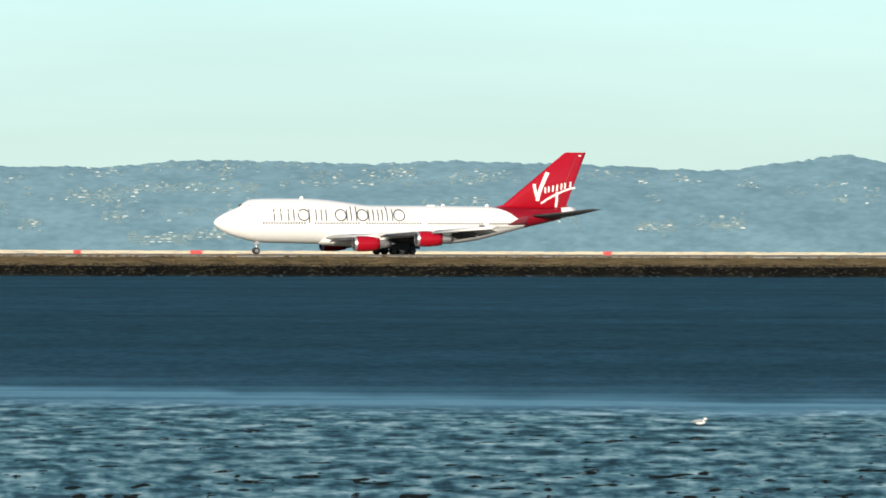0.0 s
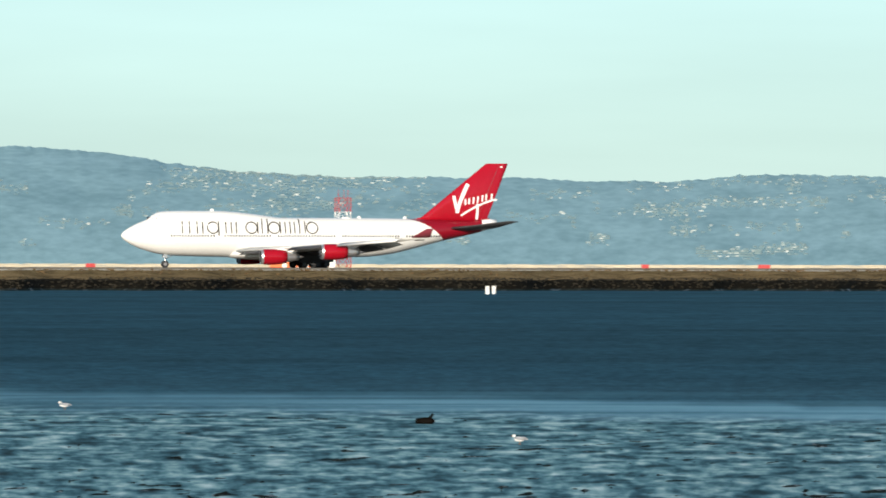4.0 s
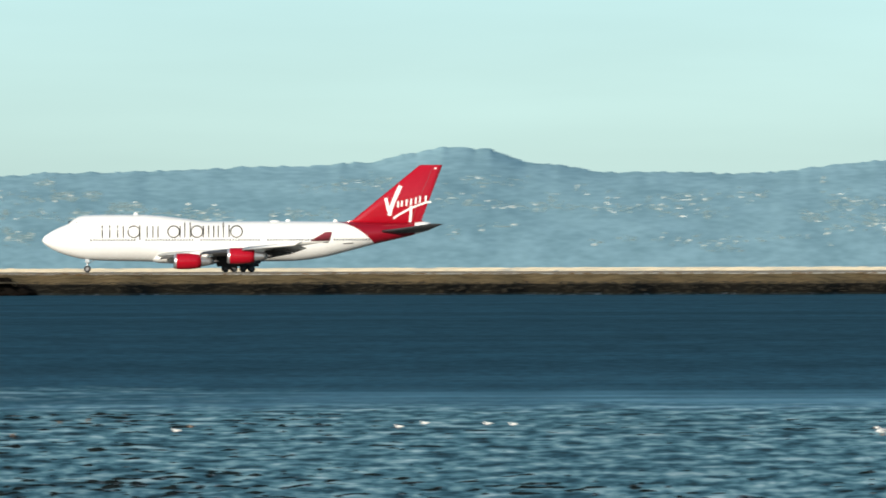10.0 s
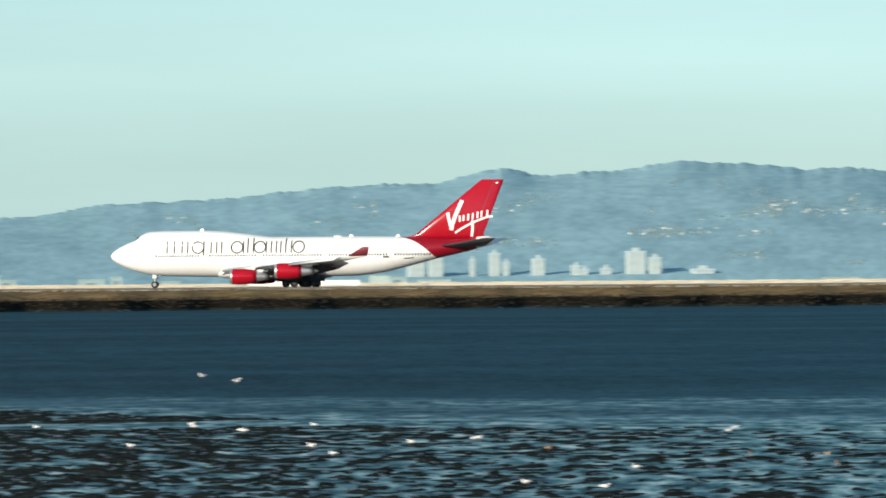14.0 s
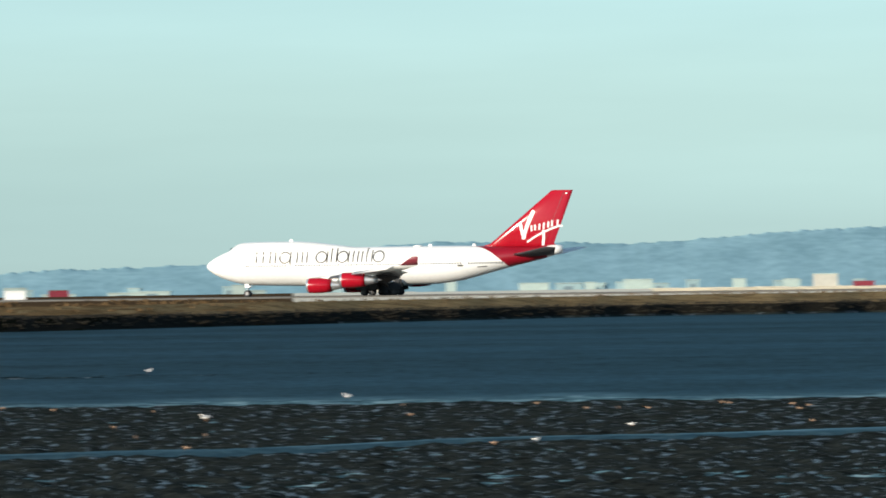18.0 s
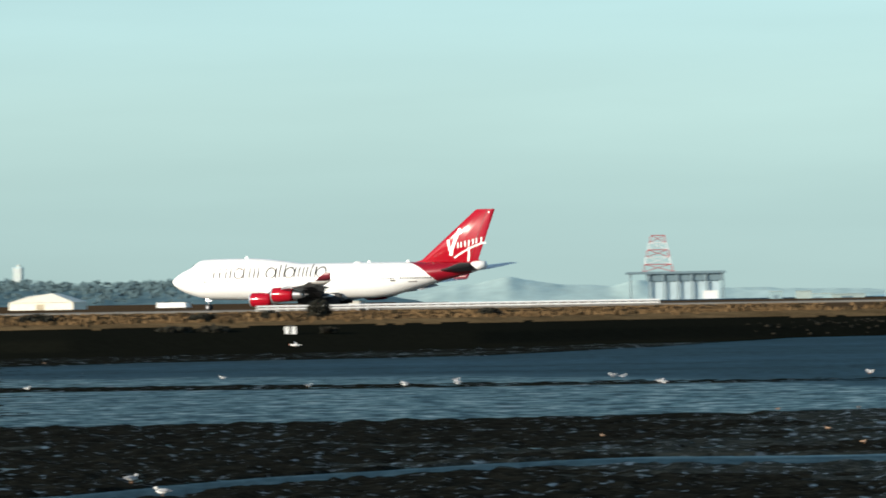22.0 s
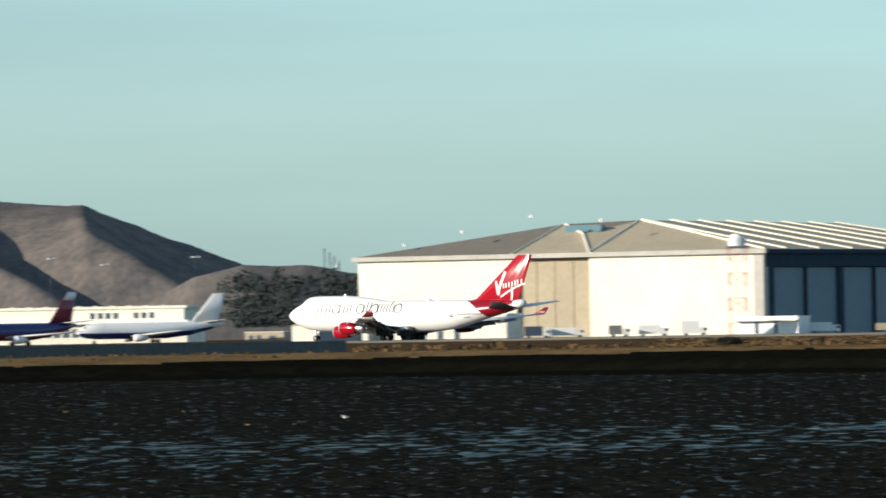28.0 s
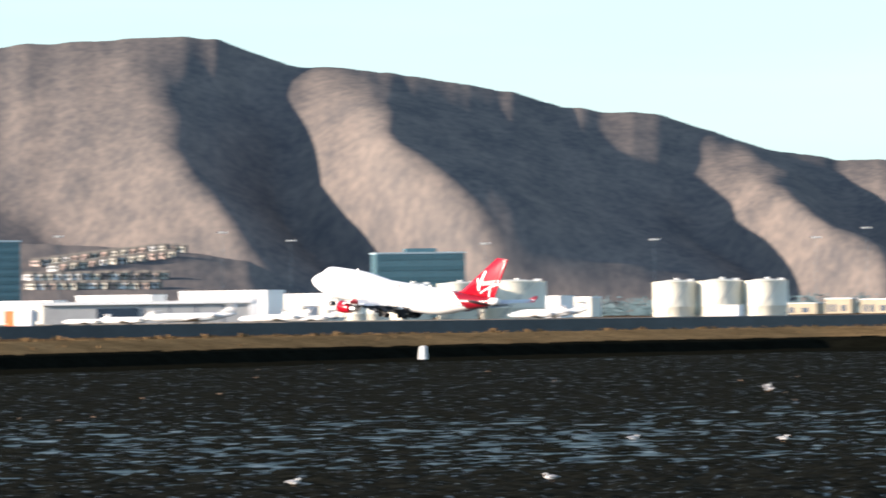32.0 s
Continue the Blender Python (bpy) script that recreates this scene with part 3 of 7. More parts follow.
def hill_material(name, low, high, scale, bump=2.0, turn=0.0, strong=0.6, squash=(1, 0.12, 1.6), fine=5, curved=False):
    """Patchy hillside cover; the patches are long up the slope, which faces the bearing given."""
    m = mat(name, high, 0.95, var=0.3, scale=scale, bump=strong, spec=0.0, dark=low, fine=fine)
    n, l = m.node_tree.nodes, m.node_tree.links
    n["Bump"].inputs["Distance"].default_value = bump
    rot, mp = n.new("ShaderNodeMapping"), n.new("ShaderNodeMapping")
    rot.inputs["Rotation"].default_value = (0, 0, radians(turn))
    mp.inputs["Scale"].default_value = squash
    l.new(n["Texture Coordinate"].outputs["Object"], rot.inputs[0])
    l.new(rot.outputs[0], mp.inputs[0])
    if curved:                                             # a range that bends round the bay: along, outward, up
        sp, cx = n.new("ShaderNodeSeparateXYZ"), n.new("ShaderNodeCombineXYZ")
        along, arc, out = n.new("ShaderNodeMath"), n.new("ShaderNodeMath"), n.new("ShaderNodeVectorMath")
        along.operation, arc.operation, out.operation = 'ARCTAN2', 'MULTIPLY', 'LENGTH'
        arc.inputs[1].default_value = 4200.0
        l.new(n["Texture Coordinate"].outputs["Object"], sp.inputs[0])
        l.new(n["Texture Coordinate"].outputs["Object"], out.inputs[0])
        l.new(sp.outputs[0], along.inputs[0])
        l.new(sp.outputs[1], along.inputs[1])
        l.new(along.outputs[0], arc.inputs[0])
        l.new(arc.outputs[0], cx.inputs[0])
        l.new(out.outputs["Value"], cx.inputs[1])
        l.new(sp.outputs[2], cx.inputs[2])
        l.new(cx.outputs[0], mp.inputs[0])
    for k in ("Noise Texture", "Noise Texture.001"):
        l.new(mp.outputs[0], n[k].inputs["Vector"])
    return m


# the blue of distance haze is mixed into the hills' base colour
M_EAST = hill_material("hazed_wooded_hill", (0.254, 0.430, 0.474), (0.322, 0.506, 0.546), 0.045, 1.0, 0.0, 0.02, (0.7, 0.02, 2.2), 5, True)
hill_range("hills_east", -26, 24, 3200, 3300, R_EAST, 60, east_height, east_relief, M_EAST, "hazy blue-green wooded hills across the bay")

# the bare mountain in the west, with deep spurs
MT_A = [-54, -51, -49, -48.4, -47.7, -47.4, -46.9, -46.5, -45.7, -45.3, -44.9, -44.2, -43.4, -42.9, -42.3, -41.6, -41.2, -40.7, -40.1, -39.6, -39]
MT_E = [1.7, 1.85, 1.96, 1.99, 2.02, 1.98, 1.80, 1.77, 1.66, 1.59, 1.46, 1.40, 1.14, 1.05, 1.05, 0.96, 0.94, 0.74, 0.50, 0.30, 0.05]
R_MT = 4400.0
# spurs and gullies across the slope: bearing at mid-slope, and height over the even slope
SP_A = [-58, -54.5, -53, -51.2, -50.3, -49.0, -47.85, -46.95, -46.3, -43.82, -43.3, -42.75, -42.15, -41.88, -41.1, -40.2, -39]
SP_H = [0, 26, -2, 28, 8, -1, 26, -3, 38, -4, 29, 0, 24, 8, 34, -8, -8]


def mt_height(A):
    e = np.interp(A, MT_A, MT_E) + 0.02 * fbm(A * 5, A * 0, 61, 4)
    return EYE + R_MT * np.tan(np.radians(e))


def mt_relief(A, S, H):
    R = 3000 + (R_MT - 3000) * S
    base = (H - 2) * (S ** 1.25) + 2
    q = A - 0.5 * (0.5 - S) - 1.6 * np.clip(0.42 - S, 0, 1) + 0.2 * fbm(A * 1.3, S * 3.5, 77, 2)
    spur = sum(np.interp(q + o, SP_A, SP_H) for o in (-0.12, -0.06, 0.0, 0.06, 0.12)) / 5
    body = np.sin(math.pi * np.clip(S, 0, 1) ** 0.58) ** 0.9
    z = base + spur * body * np.clip(H / 90, 0.25, 1.15) + (fbm(A * 1.6 + S * 2, S * 2, 71, 3) * 1.5 + fbm(A * 6 - S * 4, S * 7, 75, 2) * 0.25) * body
    cap = EYE + (H - EYE) * R / R_MT
    return np.maximum(np.minimum(z, np.where(S < 0.98, cap - 0.5, H)), 1.5)


M_MT = hill_material("bare_brown_hillside", (0.105, 0.101, 0.101), (0.176, 0.149, 0.130), 0.045, 1.0, 0.0, 0.01, (1, 0.14, 0.4), 6, True)
hill_range("mountain_west", -58, -39, 620, 3000, R_MT, 220, mt_height, mt_relief, M_MT, "bare brown mountain with steep shadowed spurs")


# ---- the airliner ----
FUS_X = [0, 0.25, 0.7, 1.6, 3.0, 4.6, 5.6, 6.6, 8.0, 10, 14, 19, 22, 25, 28, 30, 44.5, 47, 49.7, 52, 54.7, 57, 59.3, 62, 64.8, 67.2, 68.5]
FUS_B = [5.62, 5.2, 4.8, 4.2, 3.52, 2.98, 2.7, 2.46, 2.25, 2.1, 2.0, 1.9, 1.75, 1.7, 1.7, 1.75, 1.95, 2.2, 2.6, 3.15, 3.85, 4.45, 5.05, 5.65, 6.3, 7.0, 7.35]
FUS_T = [5.76, 6.22, 6.62, 7.2, 7.92, 8.55, 8.7, 8.76, 8.84, 8.92, 8.95, 8.95, 8.95, 8.95, 8.95, 8.95, 8.93, 8.9, 8.88, 8.83, 8.78, 8.7, 8.62, 8.5, 8.6, 8.85, 8.75]
FUS_W = [0.06, 0.45, 0.85, 1.35, 1.95, 2.45, 2.7, 2.87, 3.02, 3.15, 3.25, 3.25, 3.25, 3.25, 3.25, 3.25, 3.25, 3.22, 3.12, 2.98, 2.75, 2.5, 2.2, 1.75, 1.3, 0.95, 0.6]
UP_X = [4.4, 5.0, 5.7, 6.4, 7.2, 9, 12, 18, 21, 24, 26.5, 29]
UP_T = [8.4, 8.92, 9.45, 9.82, 10.02, 10.12, 10.16, 10.14, 9.95, 9.6, 9.28, 8.9]


def fus_half(x, z):
    """Half the width of the body at a station and a height."""
    b, t, w = lerp(x, FUS_X, FUS_B), lerp(x, FUS_X, FUS_T), lerp(x, FUS_X, FUS_W)
    c, h = (b + t) / 2, (t - b) / 2
    k = 1 - ((z - c) / h) ** 2
    y = w * math.sqrt(k) if k > 0 else 0.0
    if UP_X[0] < x < UP_X[-1]:
        u = lerp(x, UP_X, UP_T)
        k = 1 - ((z - (u - 2.3)) / 2.3) ** 2
        if k > 0:
            y = max(y, min(w * 0.86, 2.55) * math.sqrt(k))
    return y


def fus_ring(x, n=40):
    b, t = lerp(x, FUS_X, FUS_B), lerp(x, FUS_X, FUS_T)
    if UP_X[0] < x < UP_X[-1]:
        t = max(t, lerp(x, UP_X, UP_T))
    right = []
    for i in range(n // 2 + 1):
        z = (b + t) / 2 - (t - b) / 2 * math.cos(math.pi * i / (n // 2))
        right.append((x, fus_half(x, min(max(z, b + 1e-4), t - 1e-4)) if 0 < i < n // 2 else 0.0, z))
    return right + [(p[0], -p[1], p[2]) for p in right[-2:0:-1]]


def ribbon(points, width, surf):
    """A painted stroke of that width along (x, z) points, laid on a surface y = surf(x, z)."""
    v, f = [], []
    n = len(points)
    for i, (x, z) in enumerate(points):
        a, b = points[max(i - 1, 0)], points[min(i + 1, n - 1)]
        dx, dz = b[0] - a[0], b[1] - a[1]
        k = width / 2 / (math.hypot(dx, dz) or 1)
        for s in (1, -1):
            px, pz = x - dz * k * s, z + dx * k * s
            v.append((px, surf(px, pz), pz))
    for i in range(n - 1):
        f.append((2 * i, 2 * i + 1, 2 * i + 3, 2 * i + 2))
    return v, f


def arc(cx, cz, rx, rz, a0, a1, n=14):
    return [(cx + rx * math.cos(radians(a0 + (a1 - a0) * i / n)), cz + rz * math.sin(radians(a0 + (a1 - a0) * i / n))) for i in range(n + 1)]


def livery_material():
    """White body paint that turns red behind a curved line at the tail."""
    m = mat("livery_paint", (0.80, 0.80, 0.78), 0.28, var=0.04, scale=0.25, bump=0.0, spec=0.5)
    n, l = m.node_tree.nodes, m.node_tree.links
    b = n["Principled BSDF"]
    src = b.inputs["Base Color"].links[0].from_socket
    co = n.new("ShaderNodeTexCoord")
    sp = n.new("ShaderNodeSeparateXYZ")
    l.new(co.outputs["Object"], sp.inputs[0])

    def math_node(op, a, c):
        k = n.new("ShaderNodeMath")
        k.operation = op
        for i, q in enumerate((a, c)):
            if isinstance(q, (int, float)):
                k.inputs[i].default_value = q
            else:
                l.new(q, k.inputs[i])
        return k.outputs[0]
    dz = math_node('MAXIMUM', math_node('SUBTRACT', 8.75, sp.outputs[2]), 0.0)
    edge = math_node('ADD', math_node('MULTIPLY', math_node('POWER', dz, 0.5), 3.6), 51.6)
    mask = math_node('MULTIPLY', math_node('GREATER_THAN', sp.outputs[0], edge), math_node('LESS_THAN', sp.outputs[0], 65.7))
    mx = n.new("ShaderNodeMix")
    mx.data_type = 'RGBA'
    l.new(mask, mx.inputs[0])
    l.new(src, mx.inputs[6])
    # darker than the fin's red: shade under the tail is painted in
    mx.inputs[7].default_value = (0.24, 0.004, 0.014, 1)
    l.new(mx.outputs[2], b.inputs["Base Color"])
    return m


def nacelle(parent, x, y, z):
    eng = mesh_ob("engine", lathe([(0.0, 1.08), (0.9, 1.0), (0.9, 0.35), (0.2, 0.02)], 32, 'x', (x, y, z), ends=False), M_DARK, parent, "dark fan and inlet of a jet engine", True)
    part("inlet_lip", lathe([(0.25, 1.09), (0.0, 1.14), (-0.02, 1.2), (0.08, 1.28), (0.42, 1.36)], 32, 'x', (x, y, z), ends=False), M_METAL, eng, "polished metal inlet lip", True)
    part("cowl", lathe([(0.42, 1.36), (1.4, 1.42), (2.6, 1.40), (3.8, 1.28), (4.7, 1.12), (4.7, 1.0)], 32, 'x', (x, y, z), ends=False), M_RED, eng, "glossy red engine cowl", True)
    part("core_nozzle", lathe([(4.2, 1.02), (4.9, 0.92), (6.1, 0.68), (6.9, 0.55), (6.7, 0.4)], 28, 'x', (x, y, z), ends=False), M_METAL, eng, "bare metal exhaust nozzle", True)
    part("tail_cone", lathe([(6.2, 0.36), (7.0, 0.28), (7.9, 0.03)], 20, 'x', (x, y, z)), M_STEEL, eng, "dark exhaust cone", True)
    return eng


def wheel(parent, x, y, z, r=0.62, w=0.42, hub=None):
    ty = mesh_ob("wheel", lathe([(-w / 2, r * 0.6), (-w / 2, r * 0.9), (-w / 3, r), (w / 3, r), (w / 2, r * 0.9), (w / 2, r * 0.6)], 20, 'y', (x, y, z)), M_DARK, parent, "", True)
    part("hub", lathe([(-w / 2 - 0.02, r * 0.52), (w / 2 + 0.02, r * 0.52)], 14, 'y', (x, y, z)), hub or M_STEEL, ty, "grey wheel hub")
    return ty


def airliner():
    a = tagged(new("airliner"), "white four-engined airliner with red tail and engines", "airliner")
    xs = sorted(set(FUS_X) | set(UP_X) | {11, 12.5, 16, 17.5, 20.5, 33, 36, 39, 42, 60.5, 66})
    m = livery_material()
    part("fuselage", loft([fus_ring(x) for x in xs]), m, a, "white painted fuselage with a red tail end", True)
    # belly fairing between the wings
    fair = [[(x, w * math.cos(t), 2.6 + h * math.sin(t)) for t in [math.pi * 2 * i / 24 for i in range(24)]] for x, w, h in ((18.5, 0.6, 0.5), (20.5, 2.7, 0.95), (24, 3.6, 1.12), (33, 3.7, 1.12), (37.5, 2.9, 0.95), (40, 0.8, 0.5))]
    part("belly_fairing", loft(fair), M_WHITE, a, "", True)
    # cockpit windows and eyebrow
    for s in (-1, 1):
        for k, (x0, x1) in enumerate(((4.6, 5.3), (5.33, 5.97), (6.0, 6.7))):
            z0, z1 = 8.55 + 0.1 * k, 9.12 + 0.12 * k
            ring = [(x, s * (fus_half(x, z) + 0.02), z) for x, z in ((x0, z0), (x1, z0 + 0.05), (x1, z1), (x0 + 0.14, z1 - 0.06))]
            part("cockpit_window", (ring, [(0, 1, 2, 3)] if s < 0 else [(3, 2, 1, 0)]), M_GLASS, a, "dark cockpit window")
        # cabin windows, tiny panes
        x = 8.5
        while x < 57.5:
            if not (16.4 < x < 17.8 or 26.4 < x < 27.4 or 38.3 < x < 39.4 or 50.1 < x < 51):
                part("cabin_window", ([(px, s * (fus_half(px, pz) + 0.015), pz) for px, pz in ((x, 5.5), (x + 0.25, 5.5), (x + 0.25, 5.86), (x, 5.86))], [(0, 1, 2, 3)]), M_GLASS, a)
            x += 0.51
        for dx in (9.3, 16.6, 26.5, 38.4, 50.2):
            path = [(dx, 4.3), (dx, 6.2), (dx + 1.05, 6.2), (dx + 1.05, 4.3), (dx, 4.3)]
            part("cabin_door", ribbon(path, 0.05, lambda px, pz, s=s: s * (fus_half(px, pz) + 0.012)), M_WING, a, "")
    # the fine grey device along the side: bars and rings in place of letters
    for s in (-1, 1):
        def side(px, pz, s=s):
            return s * (fus_half(px, pz) + 0.06)
        strokes = []                                       # upright bars: station, foot, head
        for x, za, zb in ((10.6, 6.1, 8.3), (11.9, 6.1, 8.3), (13.3, 6.1, 8.3), (14.3, 6.1, 8.2), (17.2, 5.7, 8.3), (18.5, 6.1, 8.2), (19.5, 6.1, 8.2), (20.4, 6.1, 8.2), (24.3, 6.1, 8.2), (25.1, 6.1, 8.75), (26.1, 6.1, 8.75), (28.4, 6.1, 8.2), (29.3, 6.1, 8.2), (30.2, 6.1, 8.2), (31.0, 6.1, 8.2), (31.9, 6.1, 8.75), (32.9, 6.1, 8.3)):
            strokes.append([(x, za + (zb - za) * i / 6) for i in range(7)])
        for x in (16.15, 23.15, 27.25, 34.2):                                             # rings
            strokes.append(arc(x, 7.15, 1.02, 1.02, 0, 360, 24))
        for st in strokes:
            part("painted_stroke", ribbon(st, 0.22, side), M_GREY, a, "")
        # registration bars, unreadable
        part("registration_bar", ribbon([(53.0, 4.95), (53.9, 5.0), (54.8, 5.05)], 0.16, side), M_GREY, a, "")
        part("flag_patch", ribbon([(49.3, 5.25), (50.4, 5.25)], 0.28, side), M_GREY, a, "")
    # roof antennas and domes
    for x, h in ((16.0, 0.4), (40.3, 0.2), (42.8, 0.35), (51.2, 0.4)):
        top = max(lerp(x, FUS_X, FUS_T), lerp(x, UP_X, UP_T) if x < 29 else 0)
        part("antenna", loft([foil_ring((x, 0, top - 0.1), 0.9, 0.12, (0, 1, 0)), foil_ring((x + 0.3, 0, top + h), 0.4, 0.06, (0, 1, 0))]), M_WHITE, a)
    part("satellite_dome", lathe([(8.8, 1.0), (9.05, 0.85), (9.15, 0.4), (9.17, 0.02)], 20, 'z', (41.0, 0, 0)), M_WHITE, a, "", True)
    # fin with dorsal fillet
    fin = part("fin", loft([foil_ring((51.5, 0, 8.4), 16.6, 0.25, (0, 1, 0)), foil_ring((54.7, 0, 9.1), 12.2, 1.0, (0, 1, 0)), foil_ring((66.5, 0, 18.75), 4.1, 0.36, (0, 1, 0)), foil_ring((66.9, 0, 18.85), 3.6, 0.2, (0, 1, 0))]), M_RED, a, "glossy red tail fin", True)

    def fin_side(px, pz, s=-1):
        k = min(max((pz - 9.1) / 9.65, 0), 1)
        le, ch, th = 54.7 + 11.8 * k, 12.2 - 8.1 * k, 1.0 - 0.64 * k
        u = min(max((px - le) / ch, 0), 1)
        return s * (float(np.interp(u, [q[0] for q in FOIL], [q[1] for q in FOIL])) * th / 2 + 0.03)
    part("rudder_line", ribbon([(65.2, 9.3), (66.6, 13), (69.0, 18.7)], 0.06, fin_side), M_FLAP, fin)
    # white device on the fin: plain strokes
    for s in (-1, 1):
        def surf(px, pz, s=s):
            return fin_side(px, pz, s)
        zs = lambda pts: [(54.0 + q[0], q[1]) for q in pts]
        devices = [([(9.2, 15.15), (8.6, 13.9), (7.9, 12.3), (7.4, 10.9), (7.2, 9.9)], 0.7), ([(6.6, 13.0), (6.75, 12.2), (7.1, 10.6)], 0.55),
                   ([(7.9, 9.4), (9.1, 10.2), (10.6, 11.0), (12.2, 11.7), (13.8, 12.25), (14.6, 12.3)], 0.36),
                   ([(11.0, 11.6), (11.0, 10.2), (10.85, 8.75)], 0.46), ([(8.75, 12.45), (8.75, 11.35)], 0.34), ([(9.45, 12.55), (9.4, 11.5)], 0.34), ([(10.3, 12.75), (10.2, 11.6)], 0.34), ([(11.1, 12.9), (11.0, 11.75)], 0.34), ([(11.95, 13.1), (11.85, 12.0)], 0.34), ([(12.65, 13.3), (12.55, 12.2)], 0.34), ([(13.7, 13.4), (13.6, 12.4)], 0.34)]
        for pts, wd in devices:
            part("painted_device", ribbon(zs(pts), wd, surf), M_WHITE, fin, "white painted stroke")
    part("tip_lamp", box(69.2, 69.6, -0.24, 0.24, 18.1, 18.35), M_WHITE, fin)
    for s in (-1, 1):
        up = (0, 0, 1)
        # the near tailplane is painted dark for its shaded underside
        part("tailplane", loft([foil_ring((58.9, s * 1.2, 7.05), 8.4, 0.85, up), foil_ring((61.6, s * 4.2, 7.35), 6.5, 0.6, up), foil_ring((67.9, s * 11.1, 8.35), 2.4, 0.2, up)]), M_FLAP if s < 0 else M_WING, a, "grey tailplane", True)
        # wing
        root, kink, mid, tip = (20.3, s * 2.6, 2.95), (27.0, s * 11.6, 3.5), (37.0, s * 21.8, 4.3), (46.2, s * 31.0, 5.35)
        rings = [foil_ring(root, 15.2, 1.5, up), foil_ring(kink, 10.0, 0.85, up), foil_ring(mid, 6.6, 0.5, up), foil_ring(tip, 3.9, 0.32, up)]
        wing = part("wing", loft(rings), M_WING, a, "pale grey swept wing", True)
        cant = Vector((0, -s * 0.9, 0.42)).normalized()
        part("winglet", loft([foil_ring((46.6, s * 31.0, 5.42), 3.4, 0.28, cant), foil_ring((49.2, s * 32.0, 6.95), 1.2, 0.1, cant)]), M_TAIL, wing, "red upturned winglet", True)
        # flaps let down behind the wing, with their track fairings
        for (p, c0), (q, c1), drop in ((((33.6, s * 4.2, 2.75), 3.2), ((36.0, s * 11.0, 3.45), 2.6), 0.28), (((36.6, s * 13.0, 3.55), 2.5), ((42.0, s * 21.0, 4.25), 2.0), 0.32)):
            ring0, ring1 = foil_ring(p, c0, 0.35, up), foil_ring(q, c1, 0.28, up)
            tilt = lambda ring, o: [(o[0] + (x - o[0]) * 0.9, y, z - (x - o[0]) * drop * 1.6) for x, y, z in ring]
            part("flap", loft([tilt(ring0, p), tilt(ring1, q)]), M_FLAP, wing, "lowered flap with its shade in the dark colour", True)
        p, q = (41.2, s * 21.8, 4.22), (44.4, s * 26.0, 4.72)
        ring0, ring1 = foil_ring(p, 3.0, 0.3, up), foil_ring(q, 1.9, 0.2, up)
        tilt = lambda ring, o: [(o[0] + (x - o[0]) * 0.92, y, z - (x - o[0]) * 0.30) for x, y, z in ring]
        part("aileron", loft([tilt(ring0, p), tilt(ring1, q)]), M_STEELW, wing, "drooped grey aileron", True)
        for x, y, z in ((35.0, 6.8, 2.7), (36.8, 13.6, 3.2), (39.6, 17.6, 3.6), (42.6, 22.6, 4.1)):
            part("flap_fairing", lathe([(-2.6, 0.05), (-1.4, 0.32), (0.6, 0.4), (2.2, 0.24), (3.0, 0.03)], 12, 'x', (x, s * y, z)), M_FLAP, wing, "", True)
        # leading-edge flaps
        for (p, q) in (((21.4, s * 4.4, 2.75), (25.0, s * 9.6, 3.2)), ((28.4, s * 13.6, 3.55), (34.0, s * 19.4, 4.1)), ((35.6, s * 22.4, 4.3), (44.6, s * 30.2, 5.15))):
            ring = lambda o: [(o[0] + dx, o[1], o[2] + dz) for dx, dz in ((0.5, 0.15), (-0.15, 0.02), (-0.75, -0.42), (-0.65, -0.5), (0.0, -0.12), (0.6, 0.0))]
            # inner slats take the dark skin as shade, the outer one stays pale
            part("slat", loft([ring(p), ring(q)]), M_WING if p[0] > 30 else M_FLAP, wing, "lowered leading-edge flap", True)
        for x, y, z, wz in ((23.2, 11.7, 1.95, 3.6), (32.4, 20.8, 2.85, 4.4)):
            eng = nacelle(a, x, s * y, z)
            ring = lambda x0, x1, zz: [(x0, s * y - 0.22, zz), (x1, s * y - 0.12, zz), (x1, s * y + 0.12, zz), (x0, s * y + 0.22, zz)]
            part("pylon", loft([ring(x + 1.6, x + 6.4, z + 0.7), ring(x + 2.6, x + 7.2, z + 1.42), ring(x + 4.2, x + 9.5, wz + 0.1)]), M_WHITE, eng, "white engine pylon")
    # landing gear
    nose = part("nose_gear", join(rod((8.0, 0, 2.4), (7.95, 0, 0.6), 0.14, 10), rod((8.0, 0, 1.5), (9.6, 0, 2.4), 0.08), rod((7.95, -0.5, 0.62), (7.95, 0.5, 0.62), 0.09), box(7.6, 8.3, -0.7, -0.62, 1.75, 2.4), box(7.6, 8.3, 0.62, 0.7, 1.75, 2.4)), M_METAL, a, "white nose gear with two wheels")
    for y in (-0.46, 0.46):
        wheel(nose, 7.95, y, 0.62)
    for x, y in ((33.0, 5.6), (36.1, 1.95)):
        for s in (-1, 1):
            g = part("main_gear", join(rod((x, s * y, 3.0), (x, s * y, 0.75), 0.2, 10), rod((x, s * y, 1.6), (x - 1.6, s * (y - 0.9), 2.6), 0.1), rod((x - 0.85, s * y, 0.65), (x + 0.85, s * y, 0.65), 0.16, 8), box(x - 1.5, x + 1.3, s * (y + 0.72) - 0.05, s * (y + 0.72) + 0.05, 1.15, 2.8)), M_DARK, a, "dark main gear bogie with four wheels")
            # doors darkened and a black box added for the shade under the wing
            part("gear_door", box(x - 2.2, x + 2.0, s * (y + 0.95) - 0.05, s * (y + 0.95) + 0.05, 1.0, 3.1), M_DARK, g, "open gear door painted dark for the shade under the wing")
